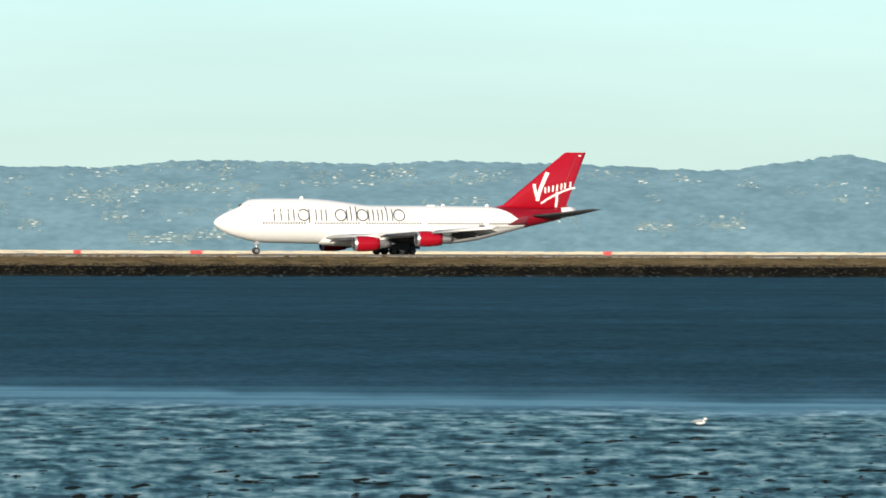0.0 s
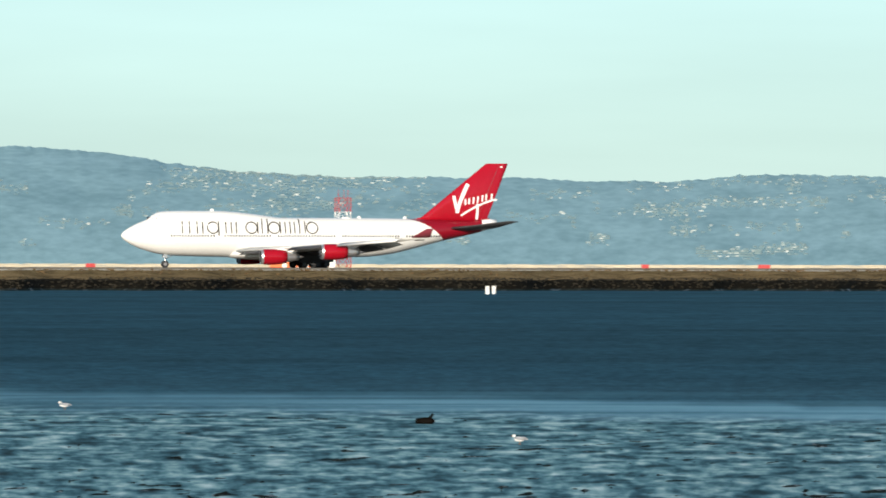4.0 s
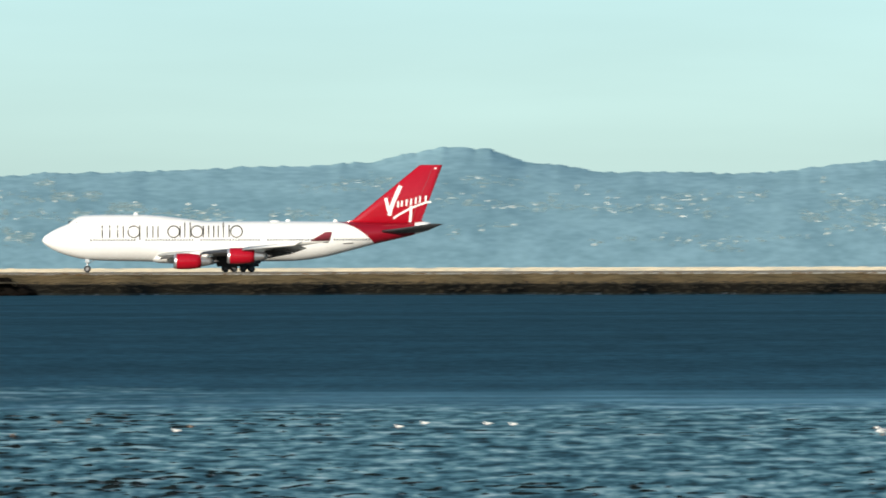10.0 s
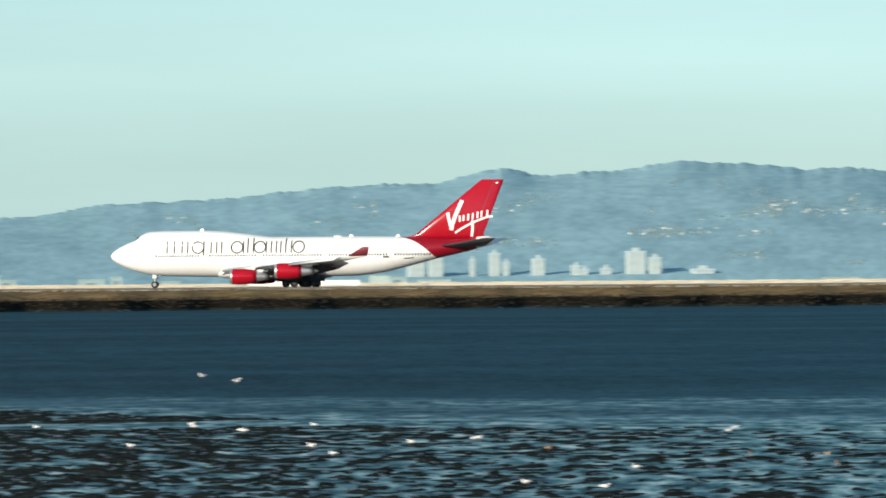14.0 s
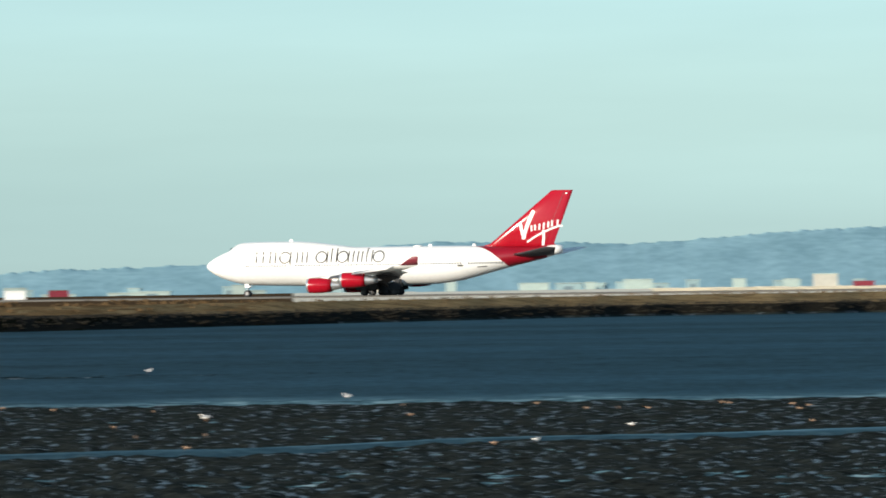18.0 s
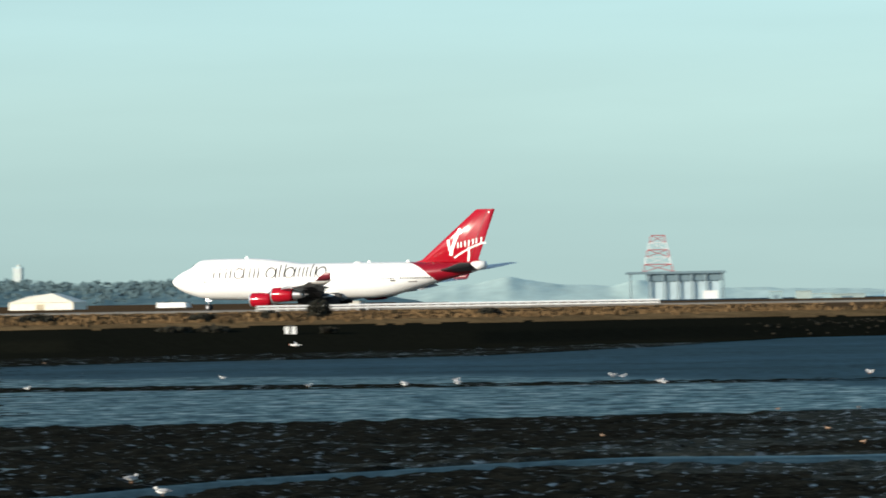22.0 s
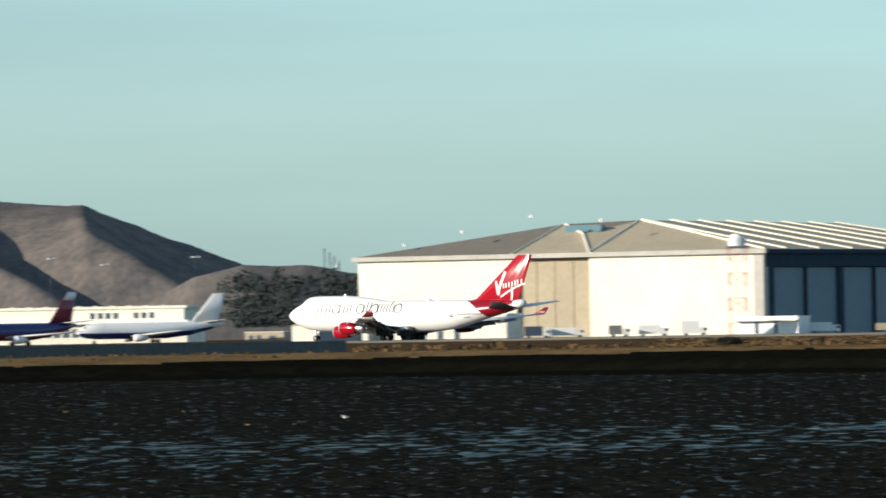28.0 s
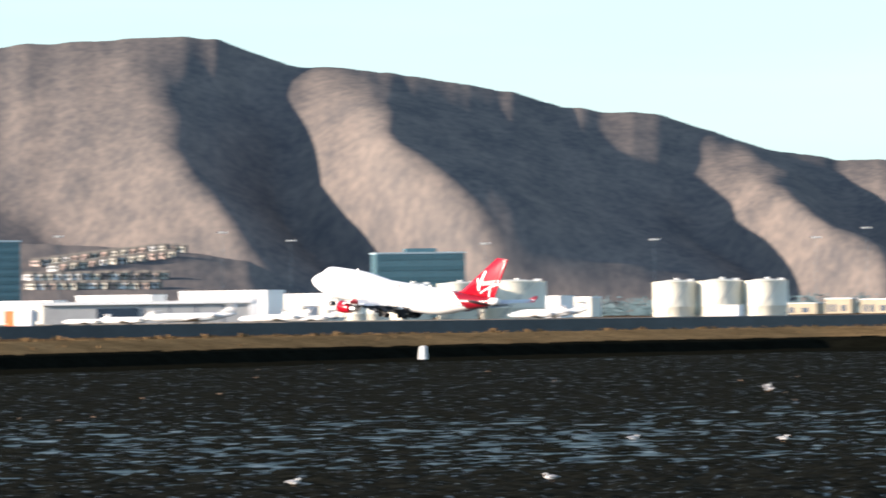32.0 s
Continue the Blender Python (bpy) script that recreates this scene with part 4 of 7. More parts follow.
            part("gear_shade", box(x - 2.4, x + 2.3, s * y - 0.8, s * y + 0.8, 1.5, 2.9), M_DARK, g, "black box standing in for the shade above the bogie")
            for dx in (-0.75, 0.75):
                for dy in (-0.55, 0.55):
                    wheel(g, x + dx, s * y + dy, 0.62, hub=M_FLAP)
    return a


plane = airliner()


def motions():
    """The take-off run: nose position along the runway, lift, and nose-up pitch about the main wheels."""
    def at(x, pitch=0.0, lift=0.0):
        hinge = Matrix.Translation((34.6, 0, 0.0))
        turn = Matrix.Rotation(radians(pitch), 4, 'Y')
        return Matrix.Translation((x, 1380.5, runway_level(x + 25) + 0.01 + lift)) @ hinge @ turn @ hinge.inverted()
    walk(plane, [(0, at(347.2)), (0.5, at(334.0)), (1, at(319.7)), (1.5, at(305.4)), (2, at(290.3)), (2.5, at(275.0)), (4.5, at(207.8)), (5, at(189.5)), (5.5, at(171.2)), (6, at(151.3)),
                 (6.5, at(132.2)), (7, at(111.8)), (7.5, at(91.6)), (8, at(70.2)), (8.5, at(48.9)), (9, at(26.2)), (9.5, at(4.3)), (10, at(-18.9)), (10.5, at(-42.4)), (11, at(-66.5)),
                 (11.5, at(-90.1)), (12, at(-113.8)), (12.5, at(-138.9)), (13, at(-165.5)), (13.5, at(-191.4)), (15.5, at(-301.7)), (16, at(-330.8)), (16.5, at(-359.6)), (17, at(-389.6)), (17.5, at(-419.4)),
                 (18, at(-450.8)), (18.5, at(-481.0)), (19, at(-512.8)), (19.5, at(-543.8)), (20, at(-576.7)), (20.5, at(-608.6)), (21, at(-642.3)), (21.5, at(-675.1)), (22, at(-709.9)), (22.5, at(-743.3)),
                 (23, at(-778.2)), (23.5, at(-813.2)), (24, at(-849.1)), (24.5, at(-884.5)), (25, at(-921.4)), (25.5, at(-957.6)), (26, at(-995.3)), (26.5, at(-1032.6)), (27.5, at(-1108.5)), (28.5, at(-1185.5, 0.9)),
                 (29, at(-1225.4, 1.4)), (29.5, at(-1265.2, 2.2)), (30, at(-1305.4, 3.2)), (30.5, at(-1345.0, 4.3)), (31, at(-1386.0, 5.3, 0.1)), (31.5, at(-1426.0, 6.2, 0.3)), (32, at(-1468.1, 7.1, 0.6))])
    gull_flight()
    darter_flight()


# ---- airfield things ----
def banded(k):
    return M_REDST if k % 2 else M_WHITE


def lattice(parent, w, z0, z1, bands, rods=0.12, first=1, taper=1.0, label=""):
    """A square lattice mast about the parent's z axis, in painted bands; each band is a part."""
    for k in range(bands):
        za, zb = z0 + (z1 - z0) * k / bands, z0 + (z1 - z0) * (k + 1) / bands
        wa, wb = [w / 2 * (1 + (taper - 1) * (z - z0) / (z1 - z0)) for z in (za, zb)]
        cs = ((-1, -1), (1, -1), (1, 1), (-1, 1))
        m = banded(k + first)
        for i, (a, b) in enumerate(cs):
            c, d = cs[(i + 1) % 4]
            part("leg", rod((a * wa, b * wa, za), (a * wb, b * wb, zb), rods * 1.3, 5), m, parent, label)
            part("ring_beam", rod((a * wb, b * wb, zb), (c * wb, d * wb, zb), rods, 5), m, parent)
            part("brace", rod((a * wa, b * wa, za), (c * wb, d * wb, zb), rods * 0.7, 4), m, parent)
            part("brace", rod((c * wa, d * wa, za), (a * wb, b * wb, zb), rods * 0.7, 4), m, parent)


def marker_tower():
    t = stand("lattice_mast", 10.906, 1480, 2.4, 20, "slim red and white lattice mast on the airfield", "mast")
    lattice(t, 2.35, 0, 13.4, 5, 0.06)
    for dx in (-0.9, 0.2, 1.0):
        part("antenna", rod((dx, 0, 13.1), (dx, 0, 14.9), 0.05, 5), M_REDST, t)
    a = stand("equipment_hut", 10.447, 1470, 2.4, 0, "small bright orange equipment hut by the mast", "hut")
    part("body", box(-2.0, 2.0, -1.3, 1.3, 0, 2.35), M_ORANGE, a)
    part("roof", box(-2.1, 2.1, -1.4, 1.4, 2.36, 2.52), M_WHITE, a)
    part("door", box(0.4, 1.2, -1.36, -1.3, 0.05, 2.0), M_WHITE, a)
    b = stand("equipment_hut", 10.69, 1472, 2.4, 0, "long white equipment hut with orange bands", "hut")
    part("body", box(-4.1, 4.1, -1.3, 1.3, 0, 2.05), M_WHITE, b)
    part("roof", box(-4.2, 4.2, -1.4, 1.4, 2.06, 2.2), M_WHITE, b)
    for x in (-3.6, -1.0, 1.7):
        part("band", box(x, x + 1.1, -1.34, -1.3, 0.3, 2.0), M_ORANGE, b, "orange painted band")


marker_tower()


def rock_geo(rng, r):
    """An angular boulder: a squashed, jittered octahedral ball."""
    v = []
    for z, n in ((-0.7, 4), (0.1, 5), (0.75, 4)):
        for i in range(n):
            t = 2 * math.pi * (i + rng.random() * 0.5) / n
            q = r * math.sqrt(max(0.1, 1 - z * z)) * rng.uniform(0.75, 1.15)
            v.append((q * math.cos(t) * 1.2, q * math.sin(t), z * r * rng.uniform(0.6, 0.9)))
    f = [(3, 2, 1, 0), (9, 10, 11, 12)]
    f += [(i % 4, (i + 1) % 4, 4 + (i + 1) % 5, 4 + i % 5) for i in range(4)] + [(0, 4, 8), (3, 0, 8, 7)][:1]
    f += [(4 + i, 4 + (i + 1) % 5, 9 + (i + 1) % 4 if i < 4 else 9, 9 + i % 4) if i < 4 else (8, 4, 9) for i in range(5)]
    return v, f


def levee_rocks():
    rng = random.Random(4)
    kinds = [rock_geo(rng, 1.0) for _ in range(6)]
    V, F, k = [], [], 0
    az = -23.0
    while az < 22:
        sh = float(shore(np.array(az)))
        for _ in range(int(lerp(az, [-23.0, -18.0], [1, 13]))):
            d = rng.uniform(1.2, 10.5)
            a = az + rng.uniform(-0.03, 0.03)
            r = sh + d
            z = float(np.interp(d, [-4, 0, 5, 9], [-0.3, 0.0, 1.45, 1.75]))
            x, y, _ = polar(a, r)
            s = rng.uniform(0.08, 0.25)
            t = rng.uniform(0, 6.28)
            gv, gf = kinds[rng.randrange(6)]
            c, n = math.cos(t) * s, math.sin(t) * s
            V += [(x + c * p[0] - n * p[1], y + n * p[0] + c * p[1], z + p[2] * s) for p in gv]
            F += [tuple(i + k for i in q) for q in gf]
            k += len(gv)
        az += 0.038
    tagged(mesh_ob("levee_rocks", (V, F), M_ROCK), "angular brown rip-rap rocks along the levee", "rocks", kind="stuff")


levee_rocks()


def scrub():
    """Dry tufts and low bushes on the levee crest and behind it, and the darker shrubs in the west."""
    rng = random.Random(9)
    V, F, k = [], [], 0
    for i in range(5200):
        az = rng.uniform(-54, 22)
        sh = float(shore(np.array(az)))
        west = az < -18
        d = rng.uniform(10 if not west else lerp(az, [-43, -36, -22, -18], [12, 23, 22, 12]), 46) if (not west or i % 2) else rng.uniform(46, 420)
        r = sh + d
        if west and r > 1340 / math.cos(radians(az)):
            continue
        z = float(np.interp(d, [9, 26, 40, 60], [1.75, 3.0, 2.9, 2.4]))
        x, y, _ = polar(az, r)
        s = rng.uniform(0.05, 0.17) if not west else rng.uniform(0.12, 0.3) * lerp(az, [-36, -30], [0.5, 1.0]) if d < 46 else rng.uniform(0.15, 0.45) * (1.7 if rng.random() < 0.05 else 1)
        for _ in range(3 if d < 46 else 6):
            ox, oy = rng.gauss(0, s), rng.gauss(0, s)
            h = s * rng.uniform(0.7, 1.5)
            t = rng.uniform(0, 3.14)
            c, n = math.cos(t) * s * 0.8, math.sin(t) * s * 0.8
            V += [(x + ox - c, y + oy - n, z - 0.1), (x + ox + c, y + oy + n, z - 0.1), (x + ox + c * 0.6 + rng.gauss(0, s * 0.2), y + oy + n * 0.6, z + h * rng.uniform(0.5, 1)), (x + ox - c * 0.5, y + oy - n * 0.5, z + h)]
            F.append((k, k + 1, k + 2, k + 3))
            k += 4
    for i in range(9000):                                  # taller brown scrub between the levee and the sheds
        az = rng.uniform(-37, -22.5)
        r = rng.uniform(float(shore(np.array(az))) + 48, 1325 / math.cos(radians(az)))
        x, y, _ = polar(az, r)
        if fbm(np.array([x / 26]), np.array([y / 26]), 19, 2)[0] < -0.05:
            continue
        s = rng.uniform(0.14, 0.36)
        for _ in range(4):
            ox, oy = rng.gauss(0, s * 2), rng.gauss(0, s * 2)
            h, t = s * rng.uniform(0.3, 0.9) * lerp(az, [-32, -30.5, -26.5, -25], [0.7, 1.1, 1.0, 0.7]), rng.uniform(0, 3.14)
            c, n = math.cos(t) * s * 2.2, math.sin(t) * s * 2.2
            V += [(x + ox - c, y + oy - n, 2.3), (x + ox + c, y + oy + n, 2.3), (x + ox + c * 0.6 + rng.gauss(0, s * 0.2), y + oy + n * 0.6, 2.4 + h * rng.uniform(0.5, 1)), (x + ox - c * 0.5, y + oy - n * 0.5, 2.4 + h)]
            F.append((k, k + 1, k + 2, k + 3))
            k += 4
    tagged(mesh_ob("dry_scrub", (V, F), M_SCRUBLEAF), "brown dry grass tufts and scrub on the levee", "scrub", kind="stuff")


M_SCRUBLEAF = mat("dry_scrub_leaf", (0.128, 0.083, 0.042), 0.95, var=0.5, scale=0.2, spec=0.02)
scrub()


def bush(az, r, z, w, h, seed):
    rng = random.Random(seed)
    e = stand("shrub", az, r, z, 0, "dark rounded shrub on the dry scrub ground", "shrub", "shrubs on the levee")
    part("stem", rod((0, 0, -0.2), (0.1, 0, h * 0.5), 0.1, 6), M_BUSH, e)
    V, F, k = [], [], 0
    for _ in range(420):
        t, u = rng.uniform(0, 6.28), rng.random()
        q = math.sqrt(rng.random())
        x, y, zz = w / 2 * q * math.cos(t), w / 2 * q * math.sin(t), h * (0.12 + 0.8 * u * math.sqrt(max(0, 1 - q * q * 0.8)))
        s = 0.12 + 0.2 * rng.random()
        a = rng.uniform(0, 6.28)
        V += [(x + s * math.cos(a), y + s * math.sin(a), zz - s * 0.6), (x - s * math.cos(a), y - s * math.sin(a), zz - s * 0.2), (x + rng.gauss(0, s), y + rng.gauss(0, s), zz + s)]
        F.append((k, k + 1, k + 2))
        k += 3
    part("crown", (V, F), M_BUSH, e)


for i, (az, r, w, h) in enumerate(((-26.15, 1010, 3.0, 2.7), (-26.5, 1040, 2.4, 1.2), (-27.0, 980, 3.4, 1.1), (-28.9, 1080, 2.6, 1.4), (-30.2, 1100, 3.0, 1.2), (-28.2, 1020, 5.0, 1.3), (-24.9, 990, 3.0, 1.2), (-31.9, 1000, 3.5, 1.2), (-34.0, 1050, 4, 1.3), (-36.5, 1060, 3.6, 1.3), (-29.27, 1390, 2.6, 3.0))):
    bush(az, r, 2.4, w, h, i + 1)
for i, (az, d, w, h) in enumerate(((-27.22, 13, 3.4, 0.9), (-26.92, 12, 3.0, 0.9), (-26.08, 6, 1.2, 0.4))):      # low shrubs on the levee's dark face
    bush(az, float(shore(np.array(az))) + d, 1.7, w, h, 20 + i)


def outfall():
    """A dark heap of boulders with a slab on it, on the water's edge."""
    rng = random.Random(3)
    e = stand("boulder_heap", -1.10, 1104, 0.0, 0, "dark wet boulder heap with a flat slab at the shore", "rocks")
    for i in range(46):
        x = rng.uniform(-5.2, 5.2)
        top = 2.6 * max(0.15, 1 - (x + 1.0) ** 2 / 34)
        z = rng.uniform(0, top)
        gv, gf = rock_geo(rng, rng.uniform(0.5, 1.0))
        y = rng.uniform(-1.5, 3.0) + z
        part("boulder", ([(p[0] + x, p[1] + y, p[2] + z) for p in gv], gf), M_BUSHROCK, e)
    part("slab", box(-3.2, 2.6, -2.0, 0.2, 1.75, 1.98), M_ROCK, e, "pale flat concrete slab")


M_BUSHROCK = mat("black_wet_boulder", (0.008, 0.007, 0.006), 0.85, var=0.5, scale=0.7, spec=0.0)
outfall()


def wind_pole():
    e = stand("sensor_pole", -1.619, 1450, 2.4, 0, "thin white sensor pole with cross arms", "pole")
    part("pole", rod((0, 0, 0), (0, 0, 6.3), 0.14, 8), M_WHITE, e)
    for z, w in ((5.6, 1.0), (4.4, 0.7)):
        part("cross_arm", rod((-w, 0, z), (w, 0, z), 0.09, 6), M_WHITE, e)
    for x in (-1.0, 1.0):
        part("sensor", rod((x, 0, 5.6), (x, 0, 6.1), 0.12, 6), M_WHITE, e)
    b = stand("field_cabinet", -1.70, 1447, 2.4, 0, "small tan equipment cabinet beside a pole", "cabinet")
    part("body", box(-1.0, 1.0, -0.6, 0.6, 0, 1.6), M_CREAM, b)
    part("door", box(-0.1, 0.9, -0.66, -0.6, 0.1, 1.5), M_ROOF, b)
    part("roof", box(-1.1, 1.1, -0.7, 0.7, 1.6, 1.7), M_WHITE, b)


wind_pole()


def plain_hut(name, az, r, w, h, label, body=None, roof=None, depth=None, z=2.4, stripes=(), dark=(), group=""):
    """A small building: walls, a roof slab, and bands or openings as fractions of its front."""
    body, roof = body or M_WHITE, roof or M_WHITE
    e = stand(name, az, r, z, -22 if az < -24 else 0, label, "building", group)
    dep = depth or max(3.0, w * 0.5)
    part("wall", box(-w / 2, w / 2, 0, dep, -0.3, h * 0.93), body, e)
    part("roof", box(-w / 2 - 0.15, w / 2 + 0.15, -0.2, dep + 0.2, h * 0.93, h), roof, e)
    for a, b in stripes:
        part("band", box(-w / 2 + a * w, -w / 2 + b * w, -0.05, 0.0, 0.0, h * 0.93), M_ORANGE, e, "orange painted band")
    for a, b, c, d in dark:
        part("opening", box(-w / 2 + a * w, -w / 2 + b * w, -0.06, 0.0, c * h, d * h), M_BLUED, e, "dark doorway")
    return e


plain_hut("striped_hut", -9.89, 1500, 5.4, 2.7, "white hut with two orange stripes beside the runway", stripes=((0.28, 0.38), (0.62, 0.72)))
plain_hut("long_building", -11.55, 1560, 15.0, 3.1, "long low white building with two dark openings", dark=((0.62, 0.66, 0.1, 0.7), (0.86, 0.9, 0.1, 0.7)))
plain_hut("low_barrier", -7.55, 1700, 24.0, 1.15, "long low white barrier wall on the airfield")
plain_hut("panel_truck_shed", -19.49, 1480, 3.9, 2.0, "small white box-shaped shed behind the runway")
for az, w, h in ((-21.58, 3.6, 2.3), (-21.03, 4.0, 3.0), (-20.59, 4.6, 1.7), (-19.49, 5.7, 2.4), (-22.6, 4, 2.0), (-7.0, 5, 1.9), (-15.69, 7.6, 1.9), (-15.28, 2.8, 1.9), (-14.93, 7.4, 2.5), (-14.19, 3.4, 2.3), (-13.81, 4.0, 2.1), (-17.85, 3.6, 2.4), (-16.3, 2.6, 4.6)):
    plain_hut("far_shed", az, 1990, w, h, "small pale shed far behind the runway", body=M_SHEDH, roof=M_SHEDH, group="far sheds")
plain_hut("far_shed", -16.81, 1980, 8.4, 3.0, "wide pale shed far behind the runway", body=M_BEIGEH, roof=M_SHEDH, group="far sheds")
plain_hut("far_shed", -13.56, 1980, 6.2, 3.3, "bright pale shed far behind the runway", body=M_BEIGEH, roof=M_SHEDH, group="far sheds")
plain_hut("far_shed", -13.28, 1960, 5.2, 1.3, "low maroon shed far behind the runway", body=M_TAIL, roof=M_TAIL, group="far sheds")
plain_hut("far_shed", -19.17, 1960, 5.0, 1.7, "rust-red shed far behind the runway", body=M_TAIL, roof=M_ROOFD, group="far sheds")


def depot():
    e = stand("white_depot", -28.18, 2300, 2.4, -20, "sunlit cream depot shed with a low gabled roof", "building")
    part("wall", box(-10.0, 10.0, 0, 12, -0.4, 2.2), M_CREAM, e)
    part("roof", ([(-10.3, -0.3, 2.2), (10.3, -0.3, 2.2), (10.3, 12.3, 2.2), (-10.3, 12.3, 2.2), (-5.0, 3.0, 4.1), (2.5, 3.0, 4.9), (2.5, 9.0, 4.9), (-5.0, 9.0, 4.1)], [(0, 1, 5, 4), (1, 2, 6, 5), (2, 3, 7, 6), (3, 0, 4, 7), (4, 5, 6, 7)]), M_CREAM, e, "pale sloping roof")
    part("doorway", box(-1.5, 1.0, -0.08, 0.0, 0, 1.7), M_ROOF, e, "tan doorway")


depot()
plain_hut("box_trailer", -27.23, 2200, 8.6, 1.15, "long white box trailer behind the scrub", z=2.9)
plain_hut("far_shed", -26.56, 2100, 4.4, 1.7, "small pale shed far behind the scrub", body=M_BEIGEH, roof=M_SHEDH, group="far sheds")
plain_hut("far_shed", -25.95, 2150, 8.0, 1.3, "small pale shed far behind the scrub", body=M_BEIGEH, roof=M_SHEDH, group="far sheds")


def gantry(az):
    e = stand("antenna_frame", az, 1555, 2.4, 0, "white braced antenna frame with thin whip aerials", "antenna", "antenna frames")
    for x in (-2.0, 2.0):
        for y in (-1.2, 1.2):
            part("post", rod((x, y, 0), (x, y, 4.2), 0.16, 6), M_WHITE, e)
    for s in (-1, 1):
        part("brace", rod((-2.0 * s, -1.2, 0.3), (2.0 * s, -1.2, 3.6), 0.13, 6), M_WHITE, e)
    part("platform", box(-2.3, 2.3, -1.5, 1.5, 3.9, 5.1), M_WHITE, e)
    for x in (-2.0, -1.2, -0.3, 0.5, 1.3, 2.0):
        part("aerial", rod((x, 0, 5.1), (x, 0, 7.2 - abs(x) * 0.2), 0.05, 5), M_WHITE, e)


for az in (-11.75, -11.05, -10.82):
    gantry(az)


def light_mast(az, r, top, label="tall thin light mast with a ring of floodlights"):
    e = stand("light_mast", az, r, 2.4, 0, label, "lamp", "light masts")
    part("pole", rod((0, 0, 0), (0, 0, top), 0.035, 6, 0.025), M_HAZED, e)
    part("crown", lathe([(top - 0.25, 0.3), (top - 0.25, 1.1), (top - 0.05, 1.1), (top, 0.3)], 12, 'z'), M_TOWNW, e)
    for i in range(4):
        t = i * math.pi / 2 + 0.4
        x, y = 1.15 * math.cos(t), 1.15 * math.sin(t)
        part("floodlight", box(x - 0.3, x + 0.3, y - 0.25, y + 0.25, top - 0.3, top + 0.2), M_WHITE if i < 2 else M_STEEL, e)


light_mast(-10.18, 1700, 12.0)
for az in (-33.97, -32.15, -31.31, -30.50, -29.72):
    light_mast(az, 1900, 13.6)
for az, dz in ((-48.6, 3), (-46.9, 1), (-45.48, -0.5), (-44.24, 0), (-43.06, 0), (-42.69, 2.4), (-42.09, 0.5), (-41.46, 2.4), (-41.07, 0.5), (-40.40, 2.2), (-47.4, 3.5)):
    light_mast(az, 2150, 21.5 + dz)


def barrier_rail(name, az0, az1, r, h, n, label, post, rail):
    """A white rail fence along the airfield between two bearings."""
    e = tagged(new(name), label, "fence")
    pts = [polar(az0 + (az1 - az0) * i / n, r, 2.4) for i in range(n + 1)]
    for i, p in enumerate(pts):
        part("post", rod(p, (p[0], p[1], p[2] + h), post, 5), M_WHITE, e)
        if i < n:
            for k in (0.45, 0.9):
                q = pts[i + 1]
                part("rail", rod((p[0], p[1], p[2] + h * k), (q[0], q[1], q[2] + h * k), rail, 4), M_WHITE, e)


barrier_rail("rail_fence", -26.6, -23.66, 1500, 1.15, 40, "white rail fence along the runway edge", 0.12, 0.17)
barrier_rail("rail_fence", -33.6, -31.55, 1440, 1.0, 44, "pale rail fence behind the scrub", 0.2, 0.06)


def pier_building():
    e = stand("pier_building", -23.52, 2500, 2.0, 0, "hazy flat-roofed glazed building on columns", "building")
    part("roof_slab", box(-16.5, 15.5, 0, 14, 8.2, 9.0), M_HAZED, e, "dark roof slab")
    part("upper_storey", box(-10, 14.6, 1, 13, 5.9, 8.2), M_HAZED, e, "dark glazed upper storey")
    for k in range(5):
        part("glass_bay", box(-8.6 + k * 4.5, -4.6 + k * 4.5, 1.6, 12, 0, 5.9), M_TOWN, e, "pale glazed bay")
    for x in (-15, -9, -4.3, 0.2, 4.7, 9.2, 14.5):
        part("column", rod((x, 0.6, 0), (x, 0.6, 8.2), 0.3, 8), M_HAZED, e)
    plain_hut("box_truck_shed", -23.28, 2480, 4.6, 2.3, "small white shed beside the glazed building")
    m = stand("lattice_mast", -23.66, 2505, 11.0, 0, "tapering hazy red and white lattice mast on a roof", "mast")
    lattice(m, 9.6, 0, 11.6, 5, 0.12, taper=0.42)




pier_building()


